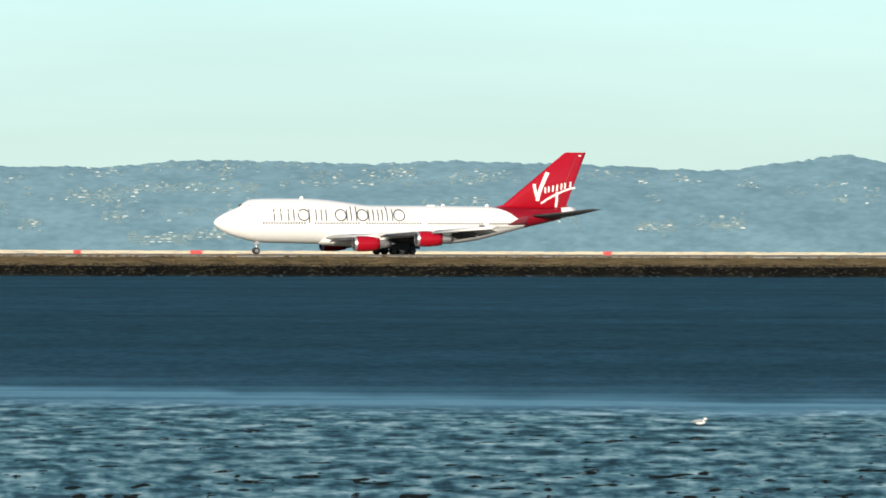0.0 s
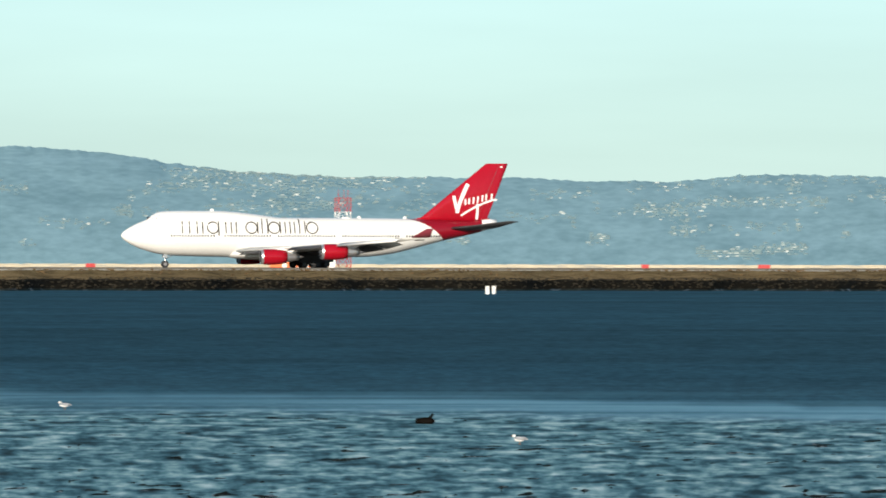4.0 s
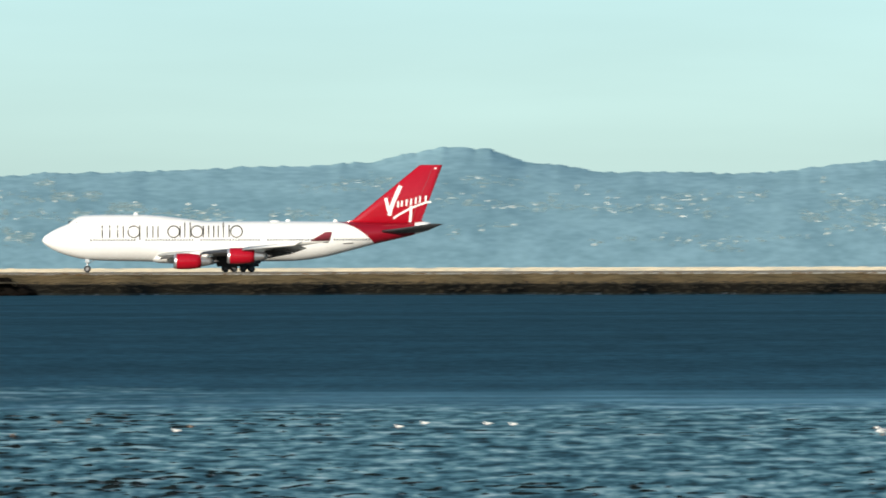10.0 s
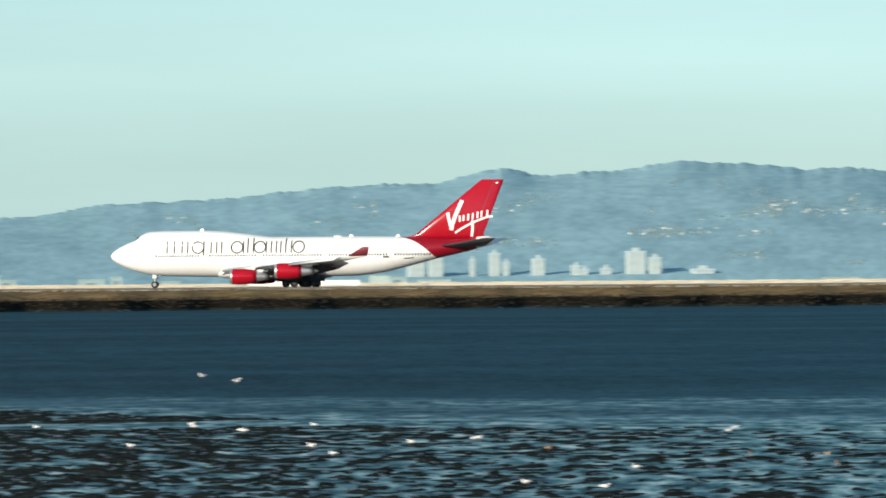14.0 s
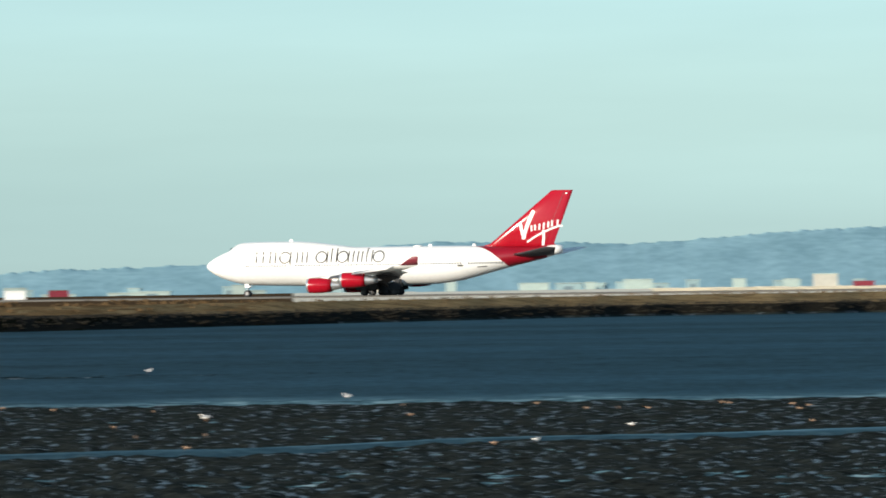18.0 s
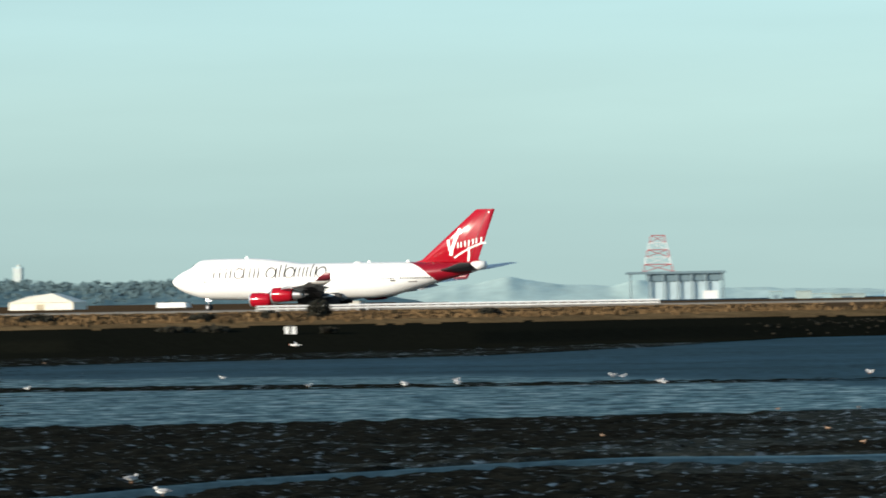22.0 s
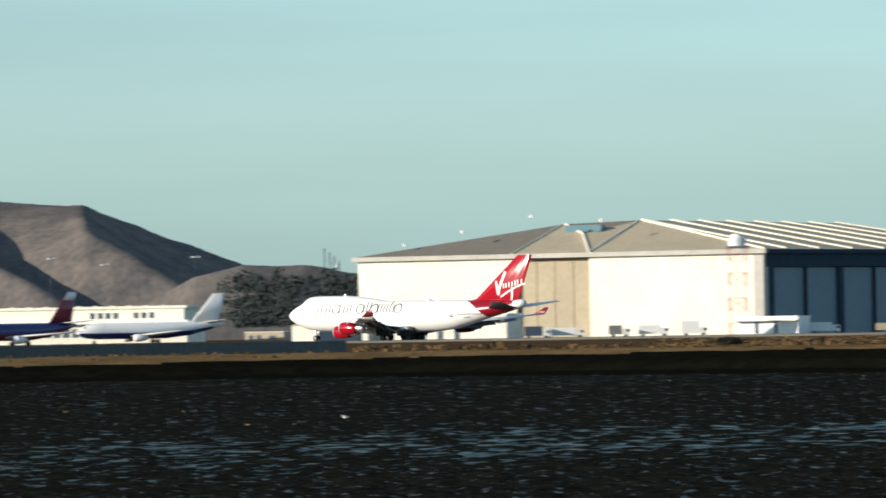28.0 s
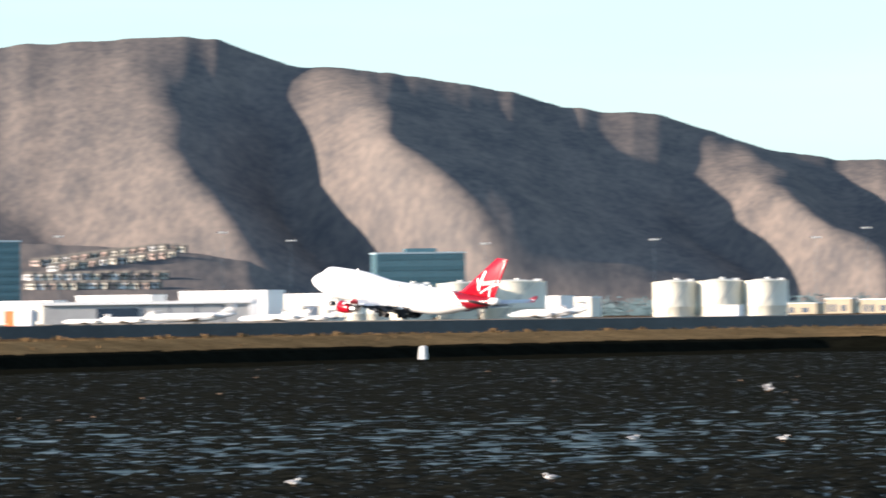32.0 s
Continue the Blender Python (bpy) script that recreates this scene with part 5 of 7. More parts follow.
def shed():
    """Its door front is turned from the sun, its left wall towards it."""
    e = stand("field_hangar", -30.03, 1393, 2.7, 25, "white hangar with pale roof and slate-blue doors", "hangar")
    part("wall", box(0, 20.2, 0, 13, -0.3, 7.0), M_WHITE, e)
    c = [(-0.6, -0.9), (20.9, -0.9), (20.9, 13.9), (-0.6, 13.9)]
    hip = [(x, y, 6.8) for x, y in c] + [(x, y, 7.35) for x, y in c] + [(3.6, 6.5, 8.5), (16.6, 6.5, 8.5)]
    part("roof", (hip, [(3, 2, 1, 0), (0, 1, 5, 4), (1, 2, 6, 5), (2, 3, 7, 6), (3, 0, 4, 7), (4, 5, 9, 8), (5, 6, 9), (6, 7, 8, 9), (7, 4, 8)]), M_WHITE, e, "white low hipped metal roof with deep eaves")
    for i in range(4):
        part("door_panel", box(0.9 + i * 4.75, 5.55 + i * 4.75, -0.25 - 0.12 * (i % 2), -0.08, -0.1, 6.2), M_SLATE, e, "slate-blue sliding door panel")
    part("lintel", box(0.5, 20.0, -0.5, -0.02, 6.2, 6.95), M_STEEL, e, "dark steel door track")
    part("side_wing", box(-7.5, -0.05, 2.0, 11, -0.3, 4.6), M_WHITE, e, "low white side wing")
    part("wing_roof", box(-7.8, -0.02, 1.7, 11.3, 4.6, 4.9), M_WHITE, e)
    part("doorway", box(-3.6, -2.0, 1.9, 1.99, -0.1, 3.4), M_ROOFD, e, "brown doorway")
    part("roof_vent", box(9, 10.2, 5.8, 7.2, 8.3, 9.3), M_WHITE, e)


shed()


def radar_tower():
    e = stand("radar_tower", -31.008, 1350, 2.4, 36, "red and white lattice radar tower with a drum on top", "tower")
    n, z0, dz, w = 8, -0.5, 2.55, 3.88
    cs = ((-1, -1), (1, -1), (1, 1), (-1, 1))
    for k in range(n):                                     # white frame in bays, with knee braces; a red and white stair mast inside
        za, zb = z0 + dz * k, z0 + dz * (k + 1)
        m = M_WHITE if k % 2 else M_REDST
        for i, (a, b) in enumerate(cs):
            c, d = cs[(i + 1) % 4]
            part("leg", rod((a * w, b * w, za), (a * w, b * w, zb), 0.17, 6), m, e)
            part("ring_beam", rod((a * w, b * w, zb), (c * w, d * w, zb), 0.12, 5), m, e)
            mx, my = (a + c) / 2 * w, (b + d) / 2 * w
            for p, q in ((a, b), (c, d)):
                part("knee_brace", rod((p * w, q * w, za + 0.2), (mx + (p * w - mx) * 0.35, my + (q * w - my) * 0.35, zb), 0.09, 4), m, e)
        core = M_REDST if k % 3 != 1 else M_WHITE
        part("core_section", join(*[rod((x, y, za), (x, y, zb), 0.11, 5) for x in (-1.6, 1.6) for y in (-1.6, 1.6)], *[rod((-1.6, y, za + dz * q / 4), (1.6, -y, za + dz * (q + 1) / 4), 0.08, 4) for q in range(4) for y in ((-1.6, 1.6)[q % 2],)], box(-1.6, 1.6, -1.6, 1.6, zb - 0.12, zb)), core, e, "inner stair mast section")
    part("lower_gallery", box(-4.35, 4.35, -4.35, 4.35, 19.95, 20.2), M_STEEL, e, "dark lower gallery deck")
    for i, (a, b) in enumerate(cs):
        c, d = cs[(i + 1) % 4]
        for q in range(5):
            u = q / 4
            part("gallery_post", rod(((a + (c - a) * u) * 4.25, (b + (d - b) * u) * 4.25, 20.1), ((a + (c - a) * u) * 4.25, (b + (d - b) * u) * 4.25, 22.0), 0.06, 4), M_REDST, e)
        for z in (20.9,):
            part("gallery_rail", rod((a * 4.25, b * 4.25, z), (c * 4.25, d * 4.25, z), 0.06, 4), M_STEEL, e)
    part("platform", box(-4.35, 4.35, -4.35, 4.35, 21.9, 22.3), M_REDST, e, "red walkway platform")
    g = []
    for z in (23.0, 23.6):
        for a, b in (((-4.15, -4.15), (4.15, -4.15)), ((4.15, -4.15), (4.15, 4.15)), ((4.15, 4.15), (-4.15, 4.15)), ((-4.15, 4.15), (-4.15, -4.15))):
            g.append(rod((*a, z), (*b, z), 0.09, 5))
    for x in (-4.15, -2.1, 0, 2.1, 4.15):
        for y in (-4.15, 4.15):
            g.append(rod((x, y, 22.5), (x, y, 23.6), 0.07, 5))
    part("handrail", join(*g), M_STEEL, e, "grey handrail")
    part("cabin", lathe([(22.4, 2.2), (25.0, 2.2)], 8, 'z'), M_WHITE, e, "white equipment cabin")
    part("drum", lathe([(25.0, 2.3), (25.05, 3.3), (27.2, 3.3), (27.3, 3.0)], 28, 'z'), M_CONC, e, "round grey radome drum", True)


radar_tower()


def tent():
    e = stand("domed_shelter", -31.72, 1700, 2.4, 0, "white low domed fabric shelter", "shelter")
    rings = []
    for y in (0, 9):
        rings.append([(8.2 * math.cos(math.pi * i / 12), y, 3.1 * math.sin(math.pi * i / 12) ** 0.8 * (1.0 + 0.25 * math.cos(math.pi * i / 12))) for i in range(13)])
    part("shell", loft(rings), M_WHITE, e, "", True)
    part("door", box(-0.8, 0.8, -0.08, -0.01, 0, 2.4), M_WING, e)
    plain_hut("small_hut", -31.46, 1705, 5.2, 4.2, "white hut beside a domed shelter", dark=((0.35, 0.65, 0.1, 0.6),))
    h = plain_hut("control_hut", -33.74, 1650, 5.4, 2.1, "white hut with an orange domed top")
    part("dome", lathe([(2.1, 1.3), (2.9, 1.35), (3.6, 0.9), (3.85, 0.05)], 18, 'z', (0.8, 1.6, 0)), M_ORANGE, h, "orange dome", True)


tent()

# ---- the great hangar ----


def great_hangar():
    """Corner at bearing -36.24; the cream wall runs off to the left, the door wall to the right."""
    beta = radians(25)
    e = stand("great_hangar", -36.242, 1880, 2.4, 0, "huge cream hangar with hipped tan roof and slate doors", "hangar")
    ca, sb = math.cos(beta), math.sin(beta)

    def L(a, b, z):            # a along the cream wall, b along the door wall
        return (-a * ca + b * sb, a * sb + b * ca, z)

    def slab(a0, a1, b0, b1, z0, z1):
        v = [L(a, b, z) for z in (z0, z1) for a, b in ((a0, b0), (a1, b0), (a1, b1), (a0, b1))]
        return v, [(0, 1, 2, 3), (7, 6, 5, 4), (4, 5, 1, 0), (5, 6, 2, 1), (6, 7, 3, 2), (7, 4, 0, 3)]
    A, B, H, T = 110.0, 148.0, 19.6, 28.0
    da, db = 46.5, 66.5          # the tall door bay in the cream wall
    part("wall_right", slab(0, da, 0, 1.0, -0.5, H), M_CREAM, e, "sunlit cream wall")
    part("wall_left", slab(db, A, 0, 1.0, -0.5, H), M_CREAM, e, "sunlit cream wall")
    for i in range(4):
        w = (db - da) / 4
        part("bay_door", slab(da + i * w + 0.1, da + (i + 1) * w - 0.1, 1.4, 2.0, -0.5, H - 0.2), M_ROOF, e, "recessed tan door leaf")
    part("back_wall", slab(0, A, B - 1, B, -0.5, H), M_CREAM, e)
    part("far_wall", slab(A - 1, A, 1, B - 1, -0.5, H), M_CREAM, e)
    part("inner_floor", slab(1, A - 1, 2.2, B - 1, -0.3, 0.0), M_CONC, e)
    # the door wall: frame, seven leaves, dark pillars
    n = 7
    w = (B - 6) / n
    for i in range(n):
        part("hangar_door", slab(0.3, 0.9, 4 + i * w + 0.35, 4 + (i + 1) * w - 0.35, -0.5, H - 3.4), M_HDOOR, e, "slate-blue sliding hangar door")
    for i in range(n + 1):
        wide = 1.6 if i in (0, 2, 4, 7) else 0.5
        part("pillar", slab(-0.3, 0.3, 4 + i * w - wide, 4 + i * w + wide, -0.5, H - 3.3), M_WALL, e, "dark pillar")
    part("door_header", slab(-0.5, 1.2, 1.2, B, H - 3.2, H), M_WALL, e, "dark steel door header")
    part("corner_pier", slab(-0.2, 2.4, -0.2, 3.4, -0.5, H), M_CONC, e, "grey corner pier")
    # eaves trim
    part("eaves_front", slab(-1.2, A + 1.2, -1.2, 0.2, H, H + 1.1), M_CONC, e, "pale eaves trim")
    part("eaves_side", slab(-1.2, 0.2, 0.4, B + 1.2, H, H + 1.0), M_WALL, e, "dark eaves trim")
    # hipped roof in facets
    z0 = H + 1.0
    p = {"FR": L(-1, -1, z0), "FL": L(A + 1, -1, z0), "BR": L(-1, B + 1, z0), "BL": L(A + 1, B + 1, z0), "P1": L(63, 20, T), "P2": L(44, 24, T + 0.6), "P3": L(44, B - 9, T + 0.3), "N": L(54, 12, T - 2.6),
         "V1": L(67, -1, z0), "V2": L(46, -1, z0)}

    def face(name, keys, material, label):
        top = [p[k] for k in keys]
        low = [(q[0], q[1], q[2] - 0.5) for q in top]
        m = len(keys)
        part(name, (top + low, [tuple(range(m)), tuple(range(2 * m - 1, m - 1, -1))] + [(i, i + m, (i + 1) % m + m, (i + 1) % m) for i in range(m)]), material, e, label)
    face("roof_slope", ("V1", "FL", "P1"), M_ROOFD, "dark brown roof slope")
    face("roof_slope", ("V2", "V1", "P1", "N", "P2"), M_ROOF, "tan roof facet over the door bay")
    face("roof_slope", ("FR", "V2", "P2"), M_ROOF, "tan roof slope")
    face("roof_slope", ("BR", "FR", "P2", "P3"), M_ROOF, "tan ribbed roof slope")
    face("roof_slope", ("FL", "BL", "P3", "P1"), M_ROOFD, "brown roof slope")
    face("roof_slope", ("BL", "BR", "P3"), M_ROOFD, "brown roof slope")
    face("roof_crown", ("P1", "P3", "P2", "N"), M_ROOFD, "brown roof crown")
    part("skylight", slab(50, 60, 14, 16, T - 2.0, T - 0.4), M_TEAL, e, "pale blue skylight band")
    # white ribs down the slope over the doors
    for i in range(8):
        k = i / 7
        a = Vector(p["P2"]).lerp(Vector(p["P3"]), k)
        b = Vector(L(-0.8, 12 + (B - 14) * k, z0))
        part("roof_rib", rod(a + Vector((0, 0, 0.3)), b + Vector((0, 0, 0.3)), 0.25, 5), M_CREAM, e, "cream roof rib")
    for a, b in (("P1", "V1"), ("P2", "V2"), ("P2", "FR"), ("N", "V2"), ("P1", "N")):
        part("hip_trim", rod(Vector(p[a]) + Vector((0, 0, 0.15)), Vector(p[b]) + Vector((0, 0, 0.15)), 0.3, 5), M_CREAM, e)
    for a in (98, 82, 63, 44):
        part("roof_vent", rod(L(a, 2, 0.4 + z0 + (110 - a) * 0.18 if a > 60 else T), L(a, 2, 1.2 + z0 + (110 - a) * 0.18 if a > 60 else T + 1), 0.4, 6), M_WHITE, e)


great_hangar()


def field_beacon():
    e = stand("beacon_tower", -36.43, 1815, 2.4, 10, "red and white lattice tower with a white lamp house", "tower")
    lattice(e, 4.0, 0, 20.4, 7, 0.045)
    part("platform", box(-2.6, 2.6, -2.6, 2.6, 20.4, 20.8), M_STEEL, e)
    part("lamp_house", lathe([(20.8, 2.0), (22.6, 2.2), (22.8, 1.4), (23.6, 1.2)], 14, 'z'), M_WHITE, e, "white round lamp house")


field_beacon()


def hangar_annexes():
    e = plain_hut("annex_building", -38.62, 1835, 34, 6.2, "low cream annex with a row of dark arches", body=M_CREAM, depth=10)
    for i in range(5):
        x = -13 + i * 4.2
        arch = [(x, 0), (x + 1.4, 0)] + [(x + 0.7 + 0.7 * math.cos(math.pi * k / 6), 3.0 + 0.8 * math.sin(math.pi * k / 6)) for k in range(7)]
        part("arch_window", loft([[(q[0], -0.08, q[1]) for q in arch], [(q[0], -0.01, q[1]) for q in arch]]), M_BLUED, e, "dark arched window")
    g = stand("gabled_shed", -39.42, 1840, 2.4, -20, "cream gabled shed with a wide dark door", "building")
    part("wall", box(-9.5, 9.5, 0, 12, -0.3, 4.2), M_CREAM, g)
    part("roof", ([(-9.8, -0.3, 4.2), (-2.0, -0.3, 6.2), (9.8, -0.3, 5.2), (-9.8, 12, 4.2), (-2.0, 12, 6.2), (9.8, 12, 5.2), (9.8, -0.3, 4.2), (9.8, 12, 4.2)], [(0, 1, 4, 3), (1, 2, 5, 4), (0, 6, 2, 1), (3, 4, 5, 7), (0, 3, 7, 6), (2, 6, 7, 5)]), M_ROOF, g, "tan gabled roof")
    part("door", box(-3.0, 8.0, -0.1, -0.01, 0, 3.6), M_WALL, g, "wide dark door")
    rng = random.Random(5)
    for az, w, h, m in ((-37.9, 6, 2.6, M_BLUED), (-37.7, 9, 2.2, M_WHITE), (-37.3, 5, 2.5, M_STEEL), (-37.05, 7, 2.4, M_WHITE), (-36.75, 6, 3.2, M_WHITE), (-36.1, 5, 2.2, M_STEEL), (-35.8, 7, 2.4, M_WHITE), (-35.3, 8, 2.0, M_ROOF)):
        t = stand("service_truck", az, 1800 + rng.uniform(-15, 15), 2.4, 0, {M_BLUED: "dark blue box-bodied service truck by the hangar", M_WHITE: "white box-bodied service truck by the hangar"}.get(m, "grey box-bodied service truck by the hangar"), "truck", "service trucks")
        part("cargo_body", box(-w / 2, w / 2 - 1.9, -1.2, 1.2, 0.8, h + 0.4), m, t)
        part("cab", box(w / 2 - 1.8, w / 2, -1.1, 1.1, 0.6, 2.2), M_WHITE, t)
        part("windscreen", box(w / 2 - 0.9, w / 2 - 0.2, -1.14, -1.1, 1.4, 2.0), M_GLASS, t)
        for x in (-w / 2 + 1, w / 2 - 1):
            for y in (-1.0, 1.0):
                part("wheel", lathe([(-0.15, 0.45), (0.15, 0.45)], 12, 'y', (x, y, 0.45)), M_DARK, t)

    e = plain_hut("service_building", -36.22, 1780, 15, 4.4, "long low white service building before the hangar", dark=((0.30, 0.36, 0.1, 0.7), (0.62, 0.67, 0.1, 0.7)))
    part("awning", box(-7.8, 7.8, -1.6, -0.2, 3.3, 3.5), M_CREAM, e, "thin pale awning")


hangar_annexes()

# ---- parked airliners and small jets ----


def parked_jet(az, r, turn, length, body, tail, label, belly=None, group="parked airliners", t_tail=False, tip=None):
    """A twin jet at the stand, its nose to the local -x."""
    s = length / 39.0
    e = stand("parked_jet", az, r, 2.4, turn, label, "aircraft", group)
    st = [(0, 3.1, 3.2, 0.1), (1, 2.3, 3.9, 0.95), (3, 1.6, 4.9, 1.6), (6, 1.3, 5.3, 1.9), (24, 1.3, 5.3, 1.9), (30, 2.0, 5.3, 1.6), (36, 3.5, 5.2, 0.8), (39, 4.4, 5.0, 0.25)]
    rings = [[(s * (x - 19.5), s * w * math.cos(t), s * ((b + u) / 2 + (u - b) / 2 * math.sin(t))) for t in [2 * math.pi * i / 20 for i in range(20)]] for x, b, u, w in st]
    part("fuselage", loft(rings), body, e, "", True)
    if belly:
        rings = [[(s * (x - 19.5), s * (w + 0.03) * math.cos(t), s * ((b + u) / 2 + ((u - b) / 2 + 0.03) * math.sin(t))) for t in [math.pi + math.pi * i / 10 + (0.25 if i == 0 else -0.25 if i == 10 else 0) for i in range(11)]] for x, b, u, w in st[1:-1]]
        part("belly", loft(rings, cap=False), belly, e, "painted belly", True)
    zt = 8.5 if t_tail else 12.4
    part("tail_fin", loft([foil_ring((s * 10.5, 0, s * 4.8), s * 7.5, s * 0.6, (0, 1, 0)), foil_ring((s * 16.8, 0, s * zt), s * 3.0, s * 0.25, (0, 1, 0))]), tail, e, "painted tail fin", True)
    if tip:
        part("fin_tip", loft([foil_ring((s * 15.3, 0, s * (zt - 1.9)), s * 4.0, s * 0.36, (0, 1, 0)), foil_ring((s * 16.85, 0, s * (zt + 0.03)), s * 3.0, s * 0.28, (0, 1, 0))]), tip, e, "pale fin tip", True)
    for k in (-1, 1):
        part("wing", loft([foil_ring((-s * 5, k * s * 1.6, s * 2.0), s * 7.5, s * 0.9, (0, 0, 1)), foil_ring((s * 3.5, k * s * 17, s * 3.2), s * 1.8, s * 0.2, (0, 0, 1))]), M_WING, e, "", True)
        zz = zt if t_tail else 5.2
        part("tailplane", loft([foil_ring((s * 14, k * s * 0.4, s * zz), s * 4.4, s * 0.4, (0, 0, 1)), foil_ring((s * 17.3, k * s * 6.8, s * (zz + 0.5)), s * 1.6, s * 0.15, (0, 0, 1))]), M_WING if not t_tail else body, e, "", True)
        ex, ey, ez = ((7.5, 2.6, 4.2) if t_tail else (-5.5, 5.5, 1.5))
        part("engine", lathe([(0, s * 0.7), (s * 0.4, s * 0.95), (s * 2.2, s * 0.9), (s * 3.6, s * 0.5)], 16, 'x', (s * ex, k * s * ey, s * ez)), body if t_tail else M_WHITE, e, "", True)
        part("main_gear", join(rod((s * 1.5, k * s * 2.6, s * 1.8), (s * 1.5, k * s * 2.6, 0.4), 0.16, 6), lathe([(-0.4, 0.5 * s + 0.1), (0.4, 0.5 * s + 0.1)], 14, 'y', (s * 1.5, k * s * 2.6, 0.5 * s + 0.1))), M_DARK, e)
    part("nose_gear", join(rod((-s * 14.5, 0, s * 1.5), (-s * 14.5, 0, 0.3), 0.1, 6), lathe([(-0.25, 0.4 * s + 0.05), (0.25, 0.4 * s + 0.05)], 12, 'y', (-s * 14.5, 0, 0.4 * s + 0.05))), M_DARK, e)
    part("cockpit_window", box(-s * 17.3, -s * 16.3, -s * 1.15, s * 1.15, s * 4.0, s * 4.35), M_GLASS, e)
    return e


parked_jet(-41.72, 2130, 44, 46, M_NAVY, M_TAIL, "navy blue parked airliner with a maroon pale-tipped tail", belly=M_TAIL, tip=M_WHITE)
parked_jet(-40.74, 2230, 15, 44, M_WHITE, M_WHITE, "white parked airliner with a blue belly", belly=M_NAVY)
for az, r, ln, turn in ((-48.40, 1985, 13, 20), (-48.10, 1980, 16, 30), (-47.62, 1975, 22, 6), (-46.98, 1985, 17, 25), (-45.1, 2060, 16, 20), (-45.0, 2080, 20, 15), (-47.1, 2010, 15, 30), (-46.75, 1995, 14, 18)):
    parked_jet(az, r, -turn, ln, M_WHITE, M_WHITE, "small white business jet with a high tail", group="business jets", t_tail=True)

# ---- terminal, tanks, far buildings ----


def terminal():
    e = stand("terminal", -41.38, 2420, 2.4, -16, "long two-tier white terminal with a window band", "building")
    part("lower_tier", box(-40, 40, 0, 22, -0.3, 6.0), M_CREAM, e)
    part("upper_tier", box(-36, 38, 4, 20, 6.0, 10.6), M_CREAM, e)
    for x in (8, 10.5, 13, 15.5, 22, 24.5, 27):
        part("upper_window", box(x, x + 1.5, 3.9, 3.99, 7.6, 9.4), M_BLUED, e)
    part("canopy", box(-41, 41, -2, 4, 6.0, 6.9), M_WHITE, e, "projecting white canopy")
    part("roof", box(-37, 39, 3.4, 20.4, 10.6, 11.4), M_CREAM, e)
    for i in range(26):
        x = -38 + i * 2.95
        part("window", box(x, x + 2.2, -0.08, -0.01, 2.0, 4.6), M_BLUED, e)
    for i in range(12):
        x = -30 + i * 5.4
        part("roof_vent", box(x, x + 1.6, 8, 10, 11.4, 11.7), M_CONC, e)
    for az, r, w, h in ((-43.2, 2480, 13, 3.6), (-42.62, 2500, 11, 4.6), (-42.9, 2530, 9, 5.0), (-42.35, 2540, 8, 3.6), (-44.9, 2500, 18, 6.5), (-46.4, 2350, 26, 5.6), (-46.9, 2380, 30, 8.4), (-39.9, 2450, 13, 2.8), (-47.4, 2330, 28, 9.5), (-48.2, 2340, 24, 8.6), (-48.9, 2320, 22, 7.2), (-45.2, 2420, 24, 6.8)):
        plain_hut("cargo_building", az, r, w, h, "pale flat-roofed cargo building with dark openings", body=(M_ROOF if az > -44 else M_CREAM) if int(w) % 4 else M_WHITE, dark=((0.1, 0.22, 0.1, 0.6), (0.3, 0.42, 0.1, 0.6), (0.62, 0.8, 0.15, 0.55)), group="cargo buildings")


terminal()


def tank(az, r, d, h):
    e = stand("fuel_tank", az, r, 2.4, 0, "round cream fuel tank with a rail and roof fittings", "tank", "fuel tanks")
    part("shell", lathe([(-0.3, d / 2), (h * 0.28, d / 2), (h * 0.29, d / 2 + 0.06), (h * 0.31, d / 2 + 0.06), (h * 0.32, d / 2), (h - 0.2, d / 2)], 40, 'z', ends=False), M_TANK, e, "", True)
    part("top_rim", lathe([(h - 0.2, d / 2 + 0.12), (h, d / 2 + 0.12)], 40, 'z', ends=False), M_TANK, e)
    part("roof", lathe([(h - 0.2, d / 2), (h + 0.5, d / 6), (h + 0.55, 0.05)], 40, 'z', ends=False), M_TANK, e)
    part("roof_fitting", lathe([(h + 0.3, 0.5), (h + 1.0, 0.5)], 10, 'z', (d * 0.05, 0, 0)), M_WHITE, e)
    part("roof_fitting", box(d * 0.3, d * 0.42, -0.6, 0.6, h, h + 0.7), M_WHITE, e)
    part("pipe", rod((-d / 2, -d * 0.2, h * 0.18), (d / 2, -d * 0.25, h * 0.1), 0.12, 6), M_STEEL, e)
    g = [rod((d / 2 * math.cos(t), d / 2 * math.sin(t), h * (0.05 + 0.9 * k / 10)), (d / 2 * math.cos(t + 0.1), d / 2 * math.sin(t + 0.1), h * (0.05 + 0.9 * (k + 1) / 10)), 0.1, 4) for k, t in [(k, -2.0 + 0.1 * k) for k in range(10)]]
    part("stair", join(*g), M_STEEL, e)


for az, r, d, h in ((-44.093, 2100, 11.6, 9.6), (-43.76, 2100, 12.0, 9.7), (-43.43, 2100, 12.0, 9.6), (-46.02, 2240, 11.8, 10.2), (-45.68, 2250, 11.6, 10.4), (-45.27, 2260, 18.6, 10.8), (-46.42, 2200, 6.0, 6.8), (-46.3, 2230, 5.5, 6.6)):
    tank(az, r, d, h)
plain_hut("pump_house", -43.75, 2070, 9.0, 3.2, "small white pump house before the fuel tanks")


